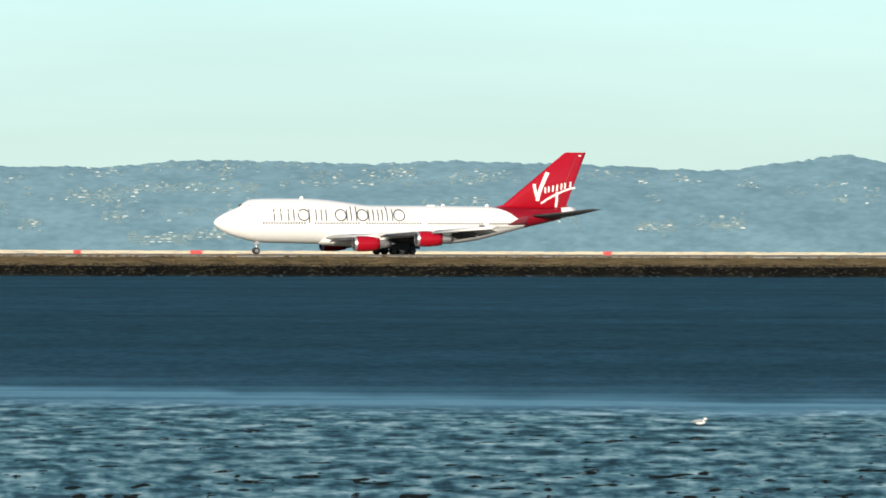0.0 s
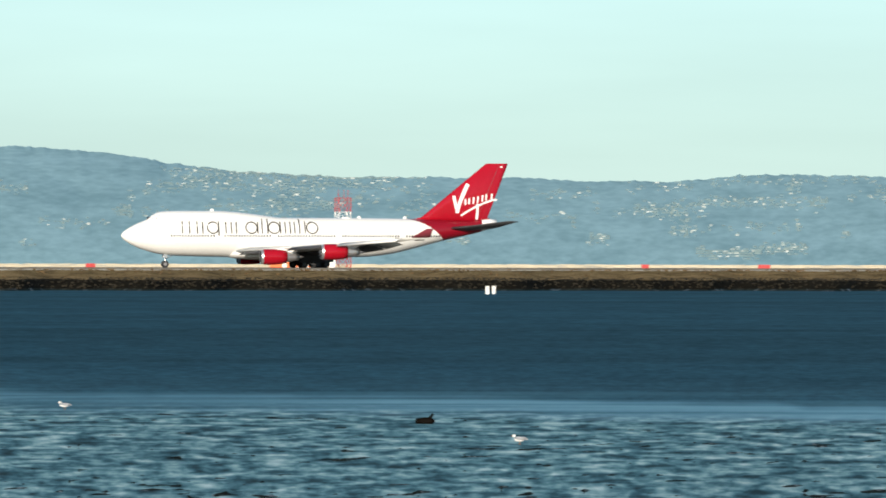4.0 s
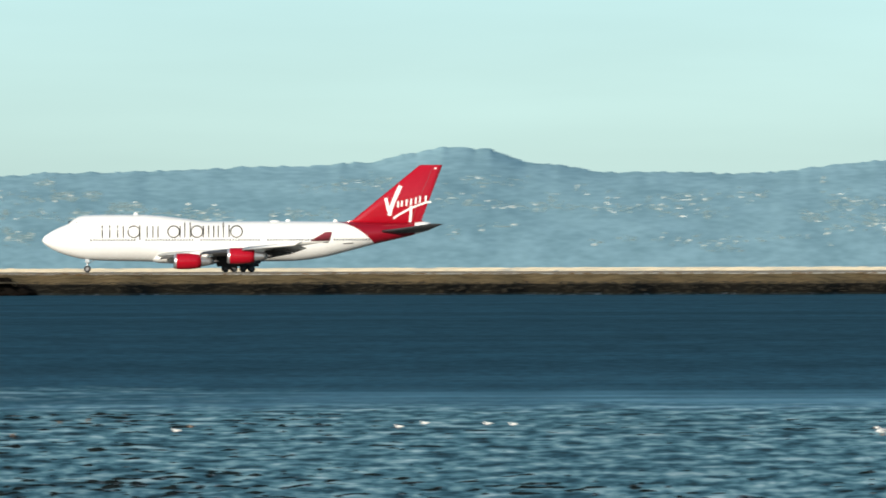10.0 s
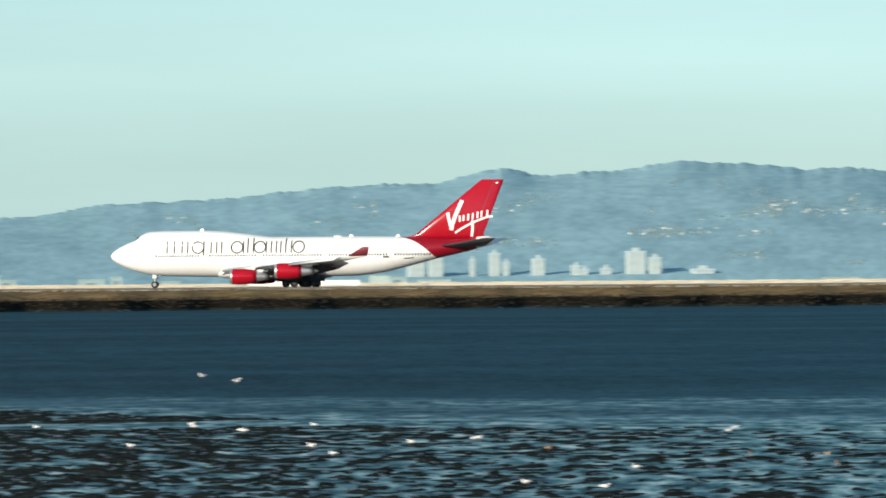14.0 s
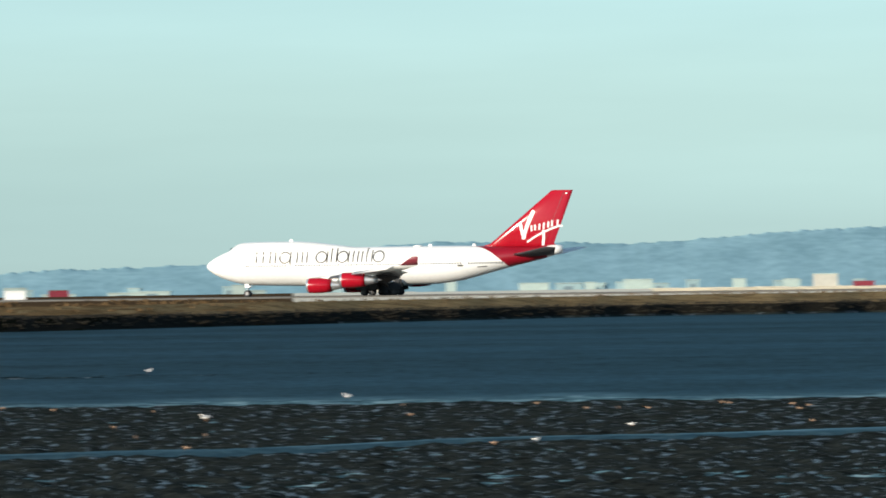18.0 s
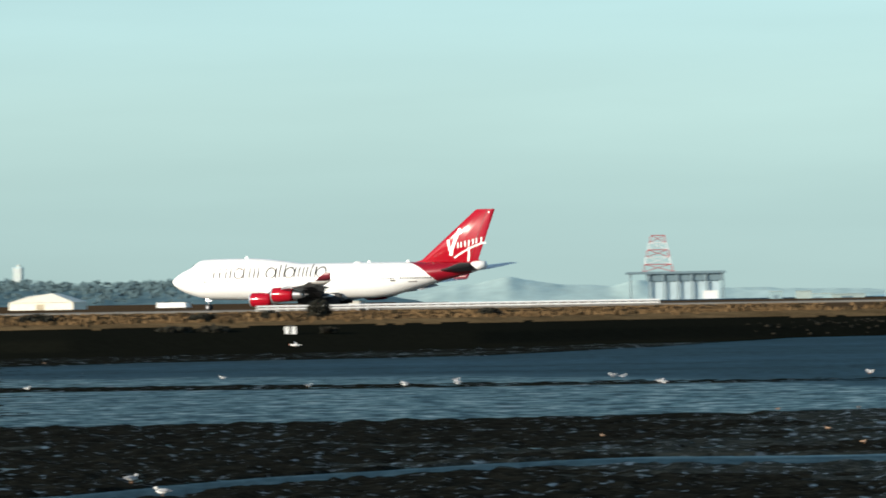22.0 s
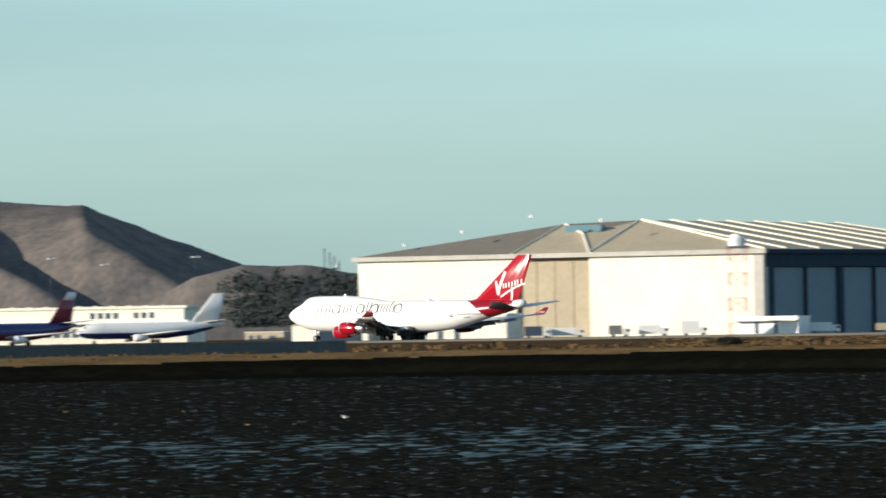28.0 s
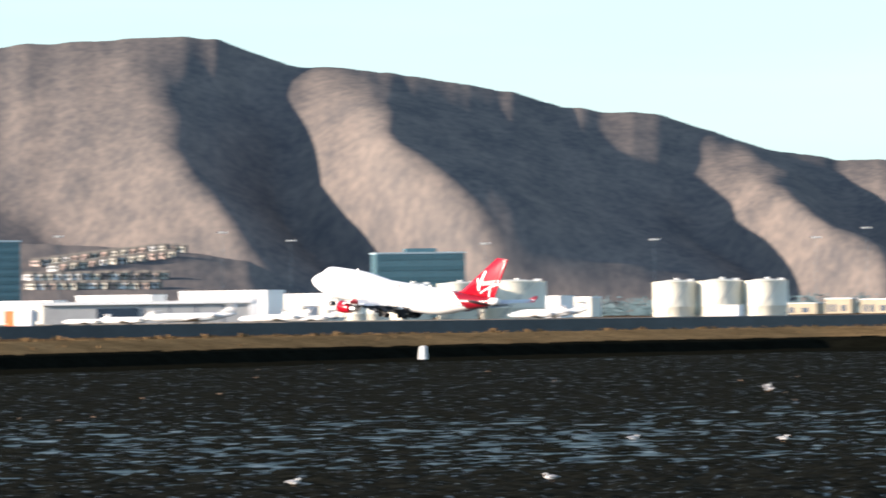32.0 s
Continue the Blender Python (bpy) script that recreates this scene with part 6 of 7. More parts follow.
def block(az, r, w, d, h, floors, label, body, name="office_block", z=2.0):
    """A tower or office block with window bands as separate strips."""
    e = stand(name, az, r, z, {"city_tower": -22 if az < -20 else 16, "apartment_block": 32}.get(name, 8), label, "building")
    part("body", box(-w / 2, w / 2, 0, d, -1, h), body, e)
    part("roof", box(-w / 2 - 0.2, w / 2 + 0.2, -0.2, d + 0.2, h, h + 0.6), M_TOWN, e)
    for k in range(floors):
        z = h * (k + 0.45) / floors
        part("window_band", box(-w / 2 + 0.3, w / 2 - 0.3, -0.12, -0.02, z, z + h / floors * 0.42), M_TEALD if body in (M_TEAL, M_HAZED, M_BLUED) else M_TOWNW, e, "window band")
    part("plant_room", box(-w * 0.15, w * 0.2, d * 0.3, d * 0.7, h + 0.6, h + 2.0), body, e)


block(-45.95, 2880, 33, 14, 24.0, 6, "wide teal glass office block", M_TEAL)
block(-49.15, 2700, 26, 14, 28.6, 11, "teal glass office tower with window bands", M_TEAL)
rng_city = random.Random(12)
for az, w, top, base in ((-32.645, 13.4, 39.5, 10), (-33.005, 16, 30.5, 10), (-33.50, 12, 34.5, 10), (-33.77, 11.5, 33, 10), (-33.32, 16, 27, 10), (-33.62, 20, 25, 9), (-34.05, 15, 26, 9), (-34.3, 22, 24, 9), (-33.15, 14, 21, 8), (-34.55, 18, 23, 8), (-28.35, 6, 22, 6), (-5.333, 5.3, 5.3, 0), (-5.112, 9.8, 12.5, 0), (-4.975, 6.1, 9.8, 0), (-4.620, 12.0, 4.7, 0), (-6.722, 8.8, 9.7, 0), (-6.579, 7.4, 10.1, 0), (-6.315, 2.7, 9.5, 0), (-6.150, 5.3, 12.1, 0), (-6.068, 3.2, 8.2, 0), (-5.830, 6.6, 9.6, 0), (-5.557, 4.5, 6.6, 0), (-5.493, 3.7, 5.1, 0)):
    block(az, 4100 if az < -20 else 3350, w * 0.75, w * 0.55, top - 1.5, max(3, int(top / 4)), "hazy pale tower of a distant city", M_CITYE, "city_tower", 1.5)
for az, r, w, d, h, fl, m, label in ((-34.27, 2920, 15, 10, 20.5, 7, M_CONC, "pale apartment tower with window bands"), (-34.08, 2890, 12, 9, 17.5, 6, M_HAZED, "dark glazed apartment block with flat roof"), (-33.78, 2900, 17, 9, 13.5, 5, M_BLUED, "dark slate mid-rise block below the city"), (-33.5, 2930, 14, 8, 9.5, 3, M_TOWN, "grey mid-rise block below the city"), (-34.45, 2880, 12, 8, 13.0, 4, M_STEEL, "grey mid-rise block with flat roof"), (-33.2, 2940, 12, 8, 7.5, 3, M_HOUSEH, "low hazy block below the city")):
    block(az, r, w, d, h, fl, label, m, "apartment_block", 1.5)
CITY_HOMES = [(rng_city.uniform(-33.3, -31.7), rng_city.uniform(0.03, 0.62), rng_city.uniform(1.6, 4.6), rng_city.uniform(1.0, 3.2)) for _ in range(110)]


def low_hangar():
    e = stand("jet_hangar", -47.99, 2050, 2.4, 0, "long grey jet hangar with one dark open bay", "hangar")
    part("wall", box(-26, 28, 0.3, 18, -0.3, 5.4), M_STEELW, e, "pale grey wall")
    part("roof", box(-27, 29, -0.6, 18.5, 5.4, 6.2), M_WHITE, e)
    part("open_bay", box(-12, -1, 0.1, 0.29, 0, 4.4), M_WALL, e, "dark open bay")
    part("end_pier", box(28, 30.5, -0.4, 18, -0.3, 6.8), M_WHITE, e)
    for x in (0, 7, 14, 21):
        part("door_seam", box(x, x + 0.2, 0.2, 0.29, 0, 5.0), M_WALL, e)
    plain_hut("orange_shed", -48.9, 2040, 7, 4.4, "white shed with an orange corner", stripes=((0.0, 0.35),))


low_hangar()


def blast_wall():
    e = tagged(new("blast_fence"), "long dark blue corrugated blast fence on the airfield", "fence")
    n = 110
    az0, az1 = -54.0, -39.3
    for i in range(n):
        a, b = polar(az0 + (az1 - az0) * i / n, 1010, 2.2), polar(az0 + (az1 - az0) * (i + 1) / n, 1010, 2.2)
        a, b = Vector(a), Vector(b)
        u = (b - a) / 6
        out = Vector((a.y - b.y, b.x - a.x, 0)).normalized() * 0.16
        pts = []
        for k in range(7):
            pts.append(a + u * k + (out * 0.07 if k % 2 else -out * 0.07))
        v = [tuple(q) for q in pts] + [(q.x, q.y, 4.05) for q in pts]
        part("panel", (v, [(k, k + 1, k + 8, k + 7) for k in range(6)]), M_FENCE, e)


blast_wall()


def shore_markers():
    e = stand("channel_marker", -45.94, 800, 0.05, 0, "squat white concrete marker post on the mud", "post")
    part("base", lathe([(-0.4, 0.62), (0.22, 0.62), (0.28, 0.42)], 14, 'z'), M_WHITE, e)
    part("shaft", lathe([(0.26, 0.40), (1.55, 0.34), (1.75, 0.16)], 14, 'z'), M_WHITE, e)
    for az, r, z in ((-26.385, 795, 1.5), (-26.335, 795, 1.5), (11.965, 1036, 0.25), (12.012, 1040, 0.25)):
        s = stand("marker_post", az, r, z, 0, "short white wooden marker post at the shore", "post", "marker posts")
        part("post", box(-0.24, 0.24, -0.15, 0.15, -0.4, 0.78), M_WHITE, s)
        part("cap", box(-0.28, 0.28, -0.2, 0.2, 0.78, 0.86), M_CONC, s)


shore_markers()

# ---- far woods, houses, hillside homes ----


def north_height(A):
    e = np.interp(A, [-35.5, -34.5, -33, -32.45, -32.2, -31.3, -30.7, -29.3, -28.6, -27.8, -27.1, -26.6, -26.2, -25.8, -25.3], [0.2, 0.26, 0.22, 0.24, 0.26, 0.24, 0.21, 0.19, 0.13, 0.09, 0.11, 0.13, 0.11, 0.02, -0.09])
    return EYE + 3900 * np.tan(np.radians(e + 0.012 * fbm(A * 9, A * 0, 83, 4)))


def far_height(A):
    e = np.interp(A, [-27, -26, -25.4, -25.0, -24.76, -24.4, -24.0, -23.8, -23.4, -22, -21], [-0.05, 0.02, 0.04, 0.07, 0.12, 0.05, 0.03, 0.08, 0.01, -0.03, -0.1])
    return EYE + 3900 * np.tan(np.radians(e + 0.008 * fbm(A * 8, A * 0, 83, 3)))


def north_relief(A, S, H):
    R = 3500 + 400 * S
    cap = EYE + (H - EYE) * R / 3900
    return np.minimum((H + 1) * S ** 0.7 - 1 + fbm(A * 4, S * 3, 87, 3) * 1.0, np.where(S < 0.95, cap, H))


# haze over the north shore is put into this base colour
M_NORTH = hill_material("hazed_north_hill", (0.098, 0.165, 0.178), (0.125, 0.200, 0.215), 0.03, 1.0, -29.0, 0.08)
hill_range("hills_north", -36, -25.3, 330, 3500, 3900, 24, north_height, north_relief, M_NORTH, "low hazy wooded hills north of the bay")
for i, (az, t, w, h) in enumerate(CITY_HOMES):
    A = np.array([az])
    plain_hut("far_house", az, 3500 + 400 * t, w, h, "pale hazy house on the slope below the city", body=(M_SHEDH, M_HOUSEH, M_BEIGEH, M_HOUSEH)[i % 4], roof=(M_HAZED, M_HOUSEH)[i % 2], z=float(north_relief(A, np.array([t]), north_height(A))[0]) - 0.4, group="far houses")
# paler still: more haze in the base colour than the nearer range
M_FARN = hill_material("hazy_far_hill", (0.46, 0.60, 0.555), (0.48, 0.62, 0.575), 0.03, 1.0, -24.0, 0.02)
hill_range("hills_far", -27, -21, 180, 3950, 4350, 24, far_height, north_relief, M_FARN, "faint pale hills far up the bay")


def far_woods():
    """Clumpy tree crowns along the low north shore hills."""
    rng = random.Random(71)
    V, F, k = [], [], 0
    for _ in range(1500):
        az = rng.uniform(-35.8, -26.4)
        if -33.2 < az < -31.8 and rng.random() < 0.7:
            continue
        top = float(north_height(np.array([az]))[0])
        r = rng.uniform(3300, 3880)
        zt = EYE + (top - EYE) * r / 3900 + (rng.uniform(0.2, 2.6) if rng.random() < 0.4 else rng.uniform(-8.0, 0.7) * rng.random())
        x, y, _ = polar(az, r)
        w, h = rng.uniform(1.4, 3.4), rng.uniform(1.6, 3.0)
        zb = max(zt - h, 0.0)
        for _ in range(26):
            t, q, u = rng.uniform(0, 6.28), math.sqrt(rng.random()), rng.random()
            px, py, pz = x + w * q * math.cos(t), y + w * q * math.sin(t), zb + (zt - zb) * u * math.sqrt(max(0.05, 1 - 0.8 * q * q))
            s = rng.uniform(0.4, 0.9)
            V += [(px - s, py, pz - s * 0.6), (px + s * rng.uniform(0.6, 1), py + rng.gauss(0, s), pz - s * 0.4), (px + rng.gauss(0, s * 0.5), py, pz + s * 0.6)]
            F.append((k, k + 1, k + 2))
            k += 3
    for _ in range(330):                                   # and a broken line at the mountain's foot
        az = rng.choice((rng.uniform(-45.6, -40.8), rng.uniform(-44.6, -42.6)))
        r = rng.uniform(2620, 2900)
        x, y, _ = polar(az, r)
        w, h = rng.uniform(1.0, 2.6), rng.uniform(2.5, 8.5)
        for _ in range(30):
            t, q, u = rng.uniform(0, 6.28), math.sqrt(rng.random()), rng.random()
            px, py, pz = x + w * q * math.cos(t), y + w * q * math.sin(t), 2.0 + h * u * math.sqrt(max(0.05, 1 - 0.8 * q * q))
            s2 = rng.uniform(0.3, 0.8)
            V += [(px - s2, py, pz - s2 * 0.6), (px + s2 * rng.uniform(0.6, 1), py + rng.gauss(0, s2), pz - s2 * 0.4), (px + rng.gauss(0, s2 * 0.5), py, pz + s2 * 0.6)]
            F.append((k, k + 1, k + 2))
            k += 3
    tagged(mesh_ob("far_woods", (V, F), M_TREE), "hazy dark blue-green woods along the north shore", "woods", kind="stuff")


def field_grass():
    """Sun-bleached grass that stands beyond the runway."""
    rng = random.Random(72)
    V, F, k = [], [], 0
    for _ in range(12000):
        az, r = rng.uniform(-14.8, 20.5), 1425 + 600 * rng.random() ** 1.3
        if r < 1425 / math.cos(radians(az)):
            continue
        x, y, _ = polar(az, r)
        w, h = rng.uniform(0.8, 2.4), rng.uniform(0.05, 0.13)
        c, q = math.cos(radians(-az + rng.uniform(-35, 35))), math.sin(radians(-az + rng.uniform(-35, 35)))
        V += [(x - c * w, y - q * w, 2.36), (x + c * w, y + q * w, 2.36), (x + c * w * 0.8, y + q * w * 0.8 + 0.1, 2.4 + h * rng.uniform(0.6, 1)), (x - c * w * 0.7, y - q * w * 0.7 + 0.1, 2.4 + h)]
        F.append((k, k + 1, k + 2, k + 3))
        k += 4
    tagged(mesh_ob("field_grass", (V, F), M_STRAW), "sun-bleached dry grass beyond the runway", "grass", kind="stuff")


M_STRAW = mat("bleached_straw", (0.56, 0.49, 0.36), 0.9, var=0.2, scale=0.1, spec=0.02)
far_woods()
field_grass()


def knoll_height(A):
    return EYE + 2980 * np.tan(np.radians(np.interp(A, [-53, -50, -48.9, -48.3, -47.7, -47.2, -46.9, -46.5], [0.50, 0.53, 0.52, 0.50, 0.44, 0.36, 0.22, 0.0]) + 0.01 * fbm(A * 6, A * 0, 91, 2)))


def knoll_relief(A, S, H):
    return (H - 2) * S ** 0.9 + 2 + fbm(A * 4, S * 4, 93, 3) * 0.8 * S


hill_range("knoll_west", -53, -46.5, 160, 2760, 2980, 24, knoll_height, knoll_relief, M_MT, "tan grassy knoll below the mountain")


def low_hill_height(A):
    return EYE + 3000 * np.tan(np.radians(np.interp(A, [-41.2, -40.7, -40.4, -40.05, -39.6, -39.2, -38.7, -38], [0.0, 0.24, 0.40, 0.48, 0.475, 0.41, 0.25, 0.0])))


hill_range("knoll_north", -41.2, -38, 130, 2800, 3000, 20, low_hill_height, knoll_relief, M_MT, "low brown knoll with trees and a radio mast")
rm = stand("radio_mast", -39.41, 2990, 28.5, 0, "dark thin radio masts on the knoll", "mast")
for x, h in ((-2.0, 8.2), (0, 6.5), (1.6, 5.0), (3.5, 3.2)):
    part("mast", rod((x, 0, -2), (x, 0, h), 0.22, 5), M_WALL, rm)
part("dish", lathe([(0, 0.1), (0.5, 1.0)], 12, 'y', (2.6, -0.5, 1.0)), M_WING, rm)


# haze greys this dark leaf colour
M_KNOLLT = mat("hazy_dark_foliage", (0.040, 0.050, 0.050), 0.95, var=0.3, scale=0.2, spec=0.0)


def knoll_trees():
    """Dark trees below the masts on the knoll."""
    rng = random.Random(73)
    V, F, k = [], [], 0
    S = np.linspace(0.05, 0.95, 40)
    for _ in range(360):
        az = rng.choice((rng.uniform(-40.25, -38.9), rng.uniform(-40.1, -39.65), rng.uniform(-39.5, -39.1)))
        q = rng.randrange(4, 34)
        A = np.full(40, az)
        zb = float(knoll_relief(A, S, low_hill_height(A))[q]) - 0.4
        x, y, _ = polar(az, 2800 + 200 * float(S[q]))
        w, h = rng.uniform(1.0, 2.6), rng.uniform(2.5, 6.0)
        for _ in range(34):
            t, d, u = rng.uniform(0, 6.28), math.sqrt(rng.random()), rng.random()
            px, py, pz = x + w * d * math.cos(t), y + w * d * math.sin(t), zb + h * u * math.sqrt(max(0.05, 1 - 0.8 * d * d))
            s2 = rng.uniform(0.35, 0.9)
            V += [(px - s2, py, pz - s2 * 0.6), (px + s2 * rng.uniform(0.6, 1), py + rng.gauss(0, s2), pz - s2 * 0.4), (px + rng.gauss(0, s2 * 0.5), py, pz + s2 * 0.6)]
            F.append((k, k + 1, k + 2))
            k += 3
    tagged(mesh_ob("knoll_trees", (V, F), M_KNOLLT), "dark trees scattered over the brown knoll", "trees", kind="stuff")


knoll_trees()


def knoll_homes():
    """Terraces of row houses that step along the knoll's slope."""
    rng = random.Random(21)
    masters = []
    for face, label in ((M_CREAM, "cream row house with dark windows on the slope"), (M_WHITE, "white row house with dark windows on the slope"), (M_PINK, "pinkish row house with dark windows on the slope")):
        h = tagged(new("row_house"), label, "house", "row houses")
        part("wall", box(-1.75, 1.75, 0, 4, -2.0, 2.5), face, h)
        part("roof", ([(-2.0, -0.3, 2.5), (2.0, -0.3, 2.5), (2.0, 4.3, 2.5), (-2.0, 4.3, 2.5), (-2.0, 2.0, 3.5), (2.0, 2.0, 3.5)], [(0, 1, 5, 4), (2, 3, 4, 5), (1, 2, 5), (3, 0, 4)]), M_ROOFD, h, "dark roof")
        for wx in (-1.35, 0.3):
            part("window", box(wx, wx + 1.0, -0.08, -0.01, 1.1, 2.0), M_GLASS, h)
        part("garage_door", box(-1.3, 0.4, -0.08, -0.01, -0.9, 0.4), M_ROOFD, h)
        # solid dark strip put in for the shaded gap beside each house
        part("gap_strip", box(1.75, 1.95, -0.5, 4.2, -2.0, 2.6), M_ROOFD, h, "dark strip standing in for the gap between houses")
        masters.append(h)
    used = set()
    S = np.linspace(0.05, 1.0, 80)
    for a0, a1, e0, e1, n in TERRACES:
        for i in range(n):
            k = i / (n - 1)
            az, el = a0 + (a1 - a0) * k, e0 + (e1 - e0) * k
            A = np.full(80, az)
            z = knoll_relief(A, S, knoll_height(A))
            r = 2760 + 220 * S
            up = np.degrees(np.arctan2(z - EYE, r))
            q = int(np.argmin(np.abs(up - el)))
            x, y, _ = polar(az, float(r[q]))
            m = pose(x, y, float(z[q]) - 0.3, 0, 0, -az - 18 + rng.uniform(-5, 5))
            pick = rng.randrange(3)
            if pick in used:
                copy_thing(masters[pick], m)
            else:
                masters[pick].matrix_world = m
                used.add(pick)


M_PINK = mat("pinkish_plaster", (0.60, 0.46, 0.40), 0.8, var=0.1, scale=0.3)
TERRACES = [(-48.769, -47.712, 0.351, 0.465, 16), (-48.645, -47.786, 0.313, 0.404, 13), (-48.827, -47.844, 0.249, 0.248, 15), (-48.81, -47.91, 0.182, 0.179, 13)]


knoll_homes()


def slope_at(a, e):
    """How far up the eastern slope, 0 to 1, the ground is seen at that elevation."""
    S = np.linspace(0.02, 0.97, 60)
    A = np.full(60, a)
    z = east_relief(A, S, east_height(A))
    up = np.degrees(np.arctan2(z - EYE, 3300 + (R_EAST - 3300) * S))
    k = int(np.argmax(up >= e)) if (up >= e).any() else 59
    return float(S[k]), float(z[k])


def hillside_town():
    """Pale houses in street rows and clusters over the far eastern hills."""
    rng = random.Random(33)
    V, F, k = [], [], 0
    rows = []
    for e in (0.60, 0.575, 0.55, 0.525, 0.50, 0.475, 0.45):                      # the terraced streets
        rows.append((9.3 + rng.uniform(-0.2, 0.5), 11.3 + rng.uniform(-0.5, 0.3), e, 46))
    for a0, a1, e, n in ((9.9, 10.9, 0.33, 60), (10.3, 11.6, 0.36, 26), (14.6, 16.4, 0.40, 50), (13.6, 14.8, 0.52, 36), (15.9, 17.2, 0.48, 30), (1.1, 2.2, 0.5, 30), (2.3, 3.9, 0.36, 60), (-0.6, 0.6, 0.30, 40), (-1.8, -0.8, 0.45, 26), (-3.9, -3.0, 0.40, 40), (-5.2, -4.5, 0.26, 26), (5.0, 5.6, 0.36, 26), (5.7, 6.3, 0.24, 30), (6.6, 7.3, 0.30, 14), (0.2, 1.6, 0.14, 50), (3.2, 5.0, 0.1, 26), (-2.5, -1.2, 0.18, 40)):
        rows.append((a0, a1, e, n))
    for a0, a1, e, n in ((13.05, 13.55, 0.335, 34), (13.5, 14.45, 0.36, 70), (14.15, 14.25, 0.46, 10), (14.8, 15.05, 0.47, 16), (15.2, 15.6, 0.475, 24), (15.4, 15.62, 0.51, 16), (13.5, 13.95, -0.015, 60), (13.95, 14.3, 0.017, 40), (17.2, 17.5, 0.09, 40), (17.75, 18.0, 0.105, 36), (17.95, 18.1, 0.41, 10), (18.65, 18.75, 0.285, 8), (13.3, 13.43, 0.15, 16), (12.7, 12.85, 0.09, 14), (4.76, 4.97, 0.27, 20), (5.23, 5.38, 0.232, 14), (5.38, 5.63, 0.16, 34), (5.63, 6.05, 0.095, 60), (5.83, 6.0, 0.24, 22), (6.0, 6.17, 0.377, 12), (7.24, 7.65, 0.385, 30), (7.4, 7.6, 0.335, 16), (8.35, 8.6, 0.455, 16), (10.05, 10.7, 0.158, 60), (9.28, 9.36, 0.30, 10), (-5.15, -4.78, 0.26, 40), (-4.36, -4.03, 0.385, 34), (-4.2, -4.0, 0.45, 20), (-3.58, -3.45, 0.48, 14), (-3.3, -2.75, 0.355, 60), (-0.83, -0.7, 0.53, 14), (-0.72, -0.56, 0.43, 24), (-0.48, -0.36, 0.44, 14), (-0.28, -0.02, 0.35, 44), (-1.43, -1.18, 0.128, 30), (-1.06, -0.85, 0.128, 26), (-0.36, -0.1, 0.17, 30), (0.31, 0.43, 0.244, 12)):
        rows.append((a0, a1, e, n))
    for _ in range(150):
        a = rng.uniform(-9, 21)
        w = rng.choice((0.05, 0.12, 0.3, 0.5))
        top = float(np.interp(a, EAST_A + SOUTH_A[1:], EAST_E + SOUTH_E[1:]))
        rows.append((a, a + w, max(0.0, top * rng.betavariate(2.0, 2.2)), max(4, int(w * rng.uniform(14, 40)))))
    for a0, a1, e, n in rows:
        lean = rng.uniform(-0.02, 0.02)
        for _ in range(int(n * 2.4)):
            a = rng.uniform(a0, a1)
            t, z = slope_at(a, e + lean * (a - a0) + rng.gauss(0, 0.022))
            x, y, _ = polar(a, 3300 + (R_EAST - 3300) * t)
            w, d, h = rng.uniform(0.7, 2.4), rng.uniform(0.8, 2), rng.uniform(0.25, 0.95)
            c, q = math.cos(radians(-a)), math.sin(radians(-a))
            gv, gf = box(-w / 2, w / 2, -d / 2, d / 2, -1.0, h)
            V += [(x + c * p[0] - q * p[1], y + q * p[0] + c * p[1], z + p[2]) for p in gv]
            F += [tuple(i + k for i in f) for f in gf]
            k += 8
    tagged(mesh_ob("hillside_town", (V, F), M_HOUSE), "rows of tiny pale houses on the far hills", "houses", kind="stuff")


M_HOUSE = bpy.data.materials.new("hazed_house_paints")
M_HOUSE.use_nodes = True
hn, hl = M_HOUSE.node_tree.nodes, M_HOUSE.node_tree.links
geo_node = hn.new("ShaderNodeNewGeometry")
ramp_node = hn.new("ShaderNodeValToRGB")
# house paints pulled towards blue-green, distance haze mixed into them
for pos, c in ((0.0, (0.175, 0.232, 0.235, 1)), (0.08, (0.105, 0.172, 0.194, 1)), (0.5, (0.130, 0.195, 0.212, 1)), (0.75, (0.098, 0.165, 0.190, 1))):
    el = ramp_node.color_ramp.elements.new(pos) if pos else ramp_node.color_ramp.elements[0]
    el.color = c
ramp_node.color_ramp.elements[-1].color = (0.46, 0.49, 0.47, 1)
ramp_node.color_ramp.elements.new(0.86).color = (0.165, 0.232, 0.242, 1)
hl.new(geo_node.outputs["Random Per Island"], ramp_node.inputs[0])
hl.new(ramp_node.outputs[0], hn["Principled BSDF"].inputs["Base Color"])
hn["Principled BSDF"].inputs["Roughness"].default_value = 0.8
hillside_town()

# ---- gulls ----


def ball(cx, cy, cz, rx, ry, rz, n=10, m=7):
    v = [(cx + rx * math.sin(math.pi * j / m) * math.cos(2 * math.pi * i / n), cy + ry * math.sin(math.pi * j / m) * math.sin(2 * math.pi * i / n), cz + rz * math.cos(math.pi * j / m)) for j in range(1, m) for i in range(n)]
    k = len(v)
    v += [(cx, cy, cz + rz), (cx, cy, cz - rz)]
    f = [(j * n + i, (j + 1) * n + i, (j + 1) * n + (i + 1) % n, j * n + (i + 1) % n) for j in range(m - 2) for i in range(n)]
    f += [(k, i, (i + 1) % n) for i in range(n)] + [(k + 1, (m - 2) * n + (i + 1) % n, (m - 2) * n + i) for i in range(n)]
    return v, f


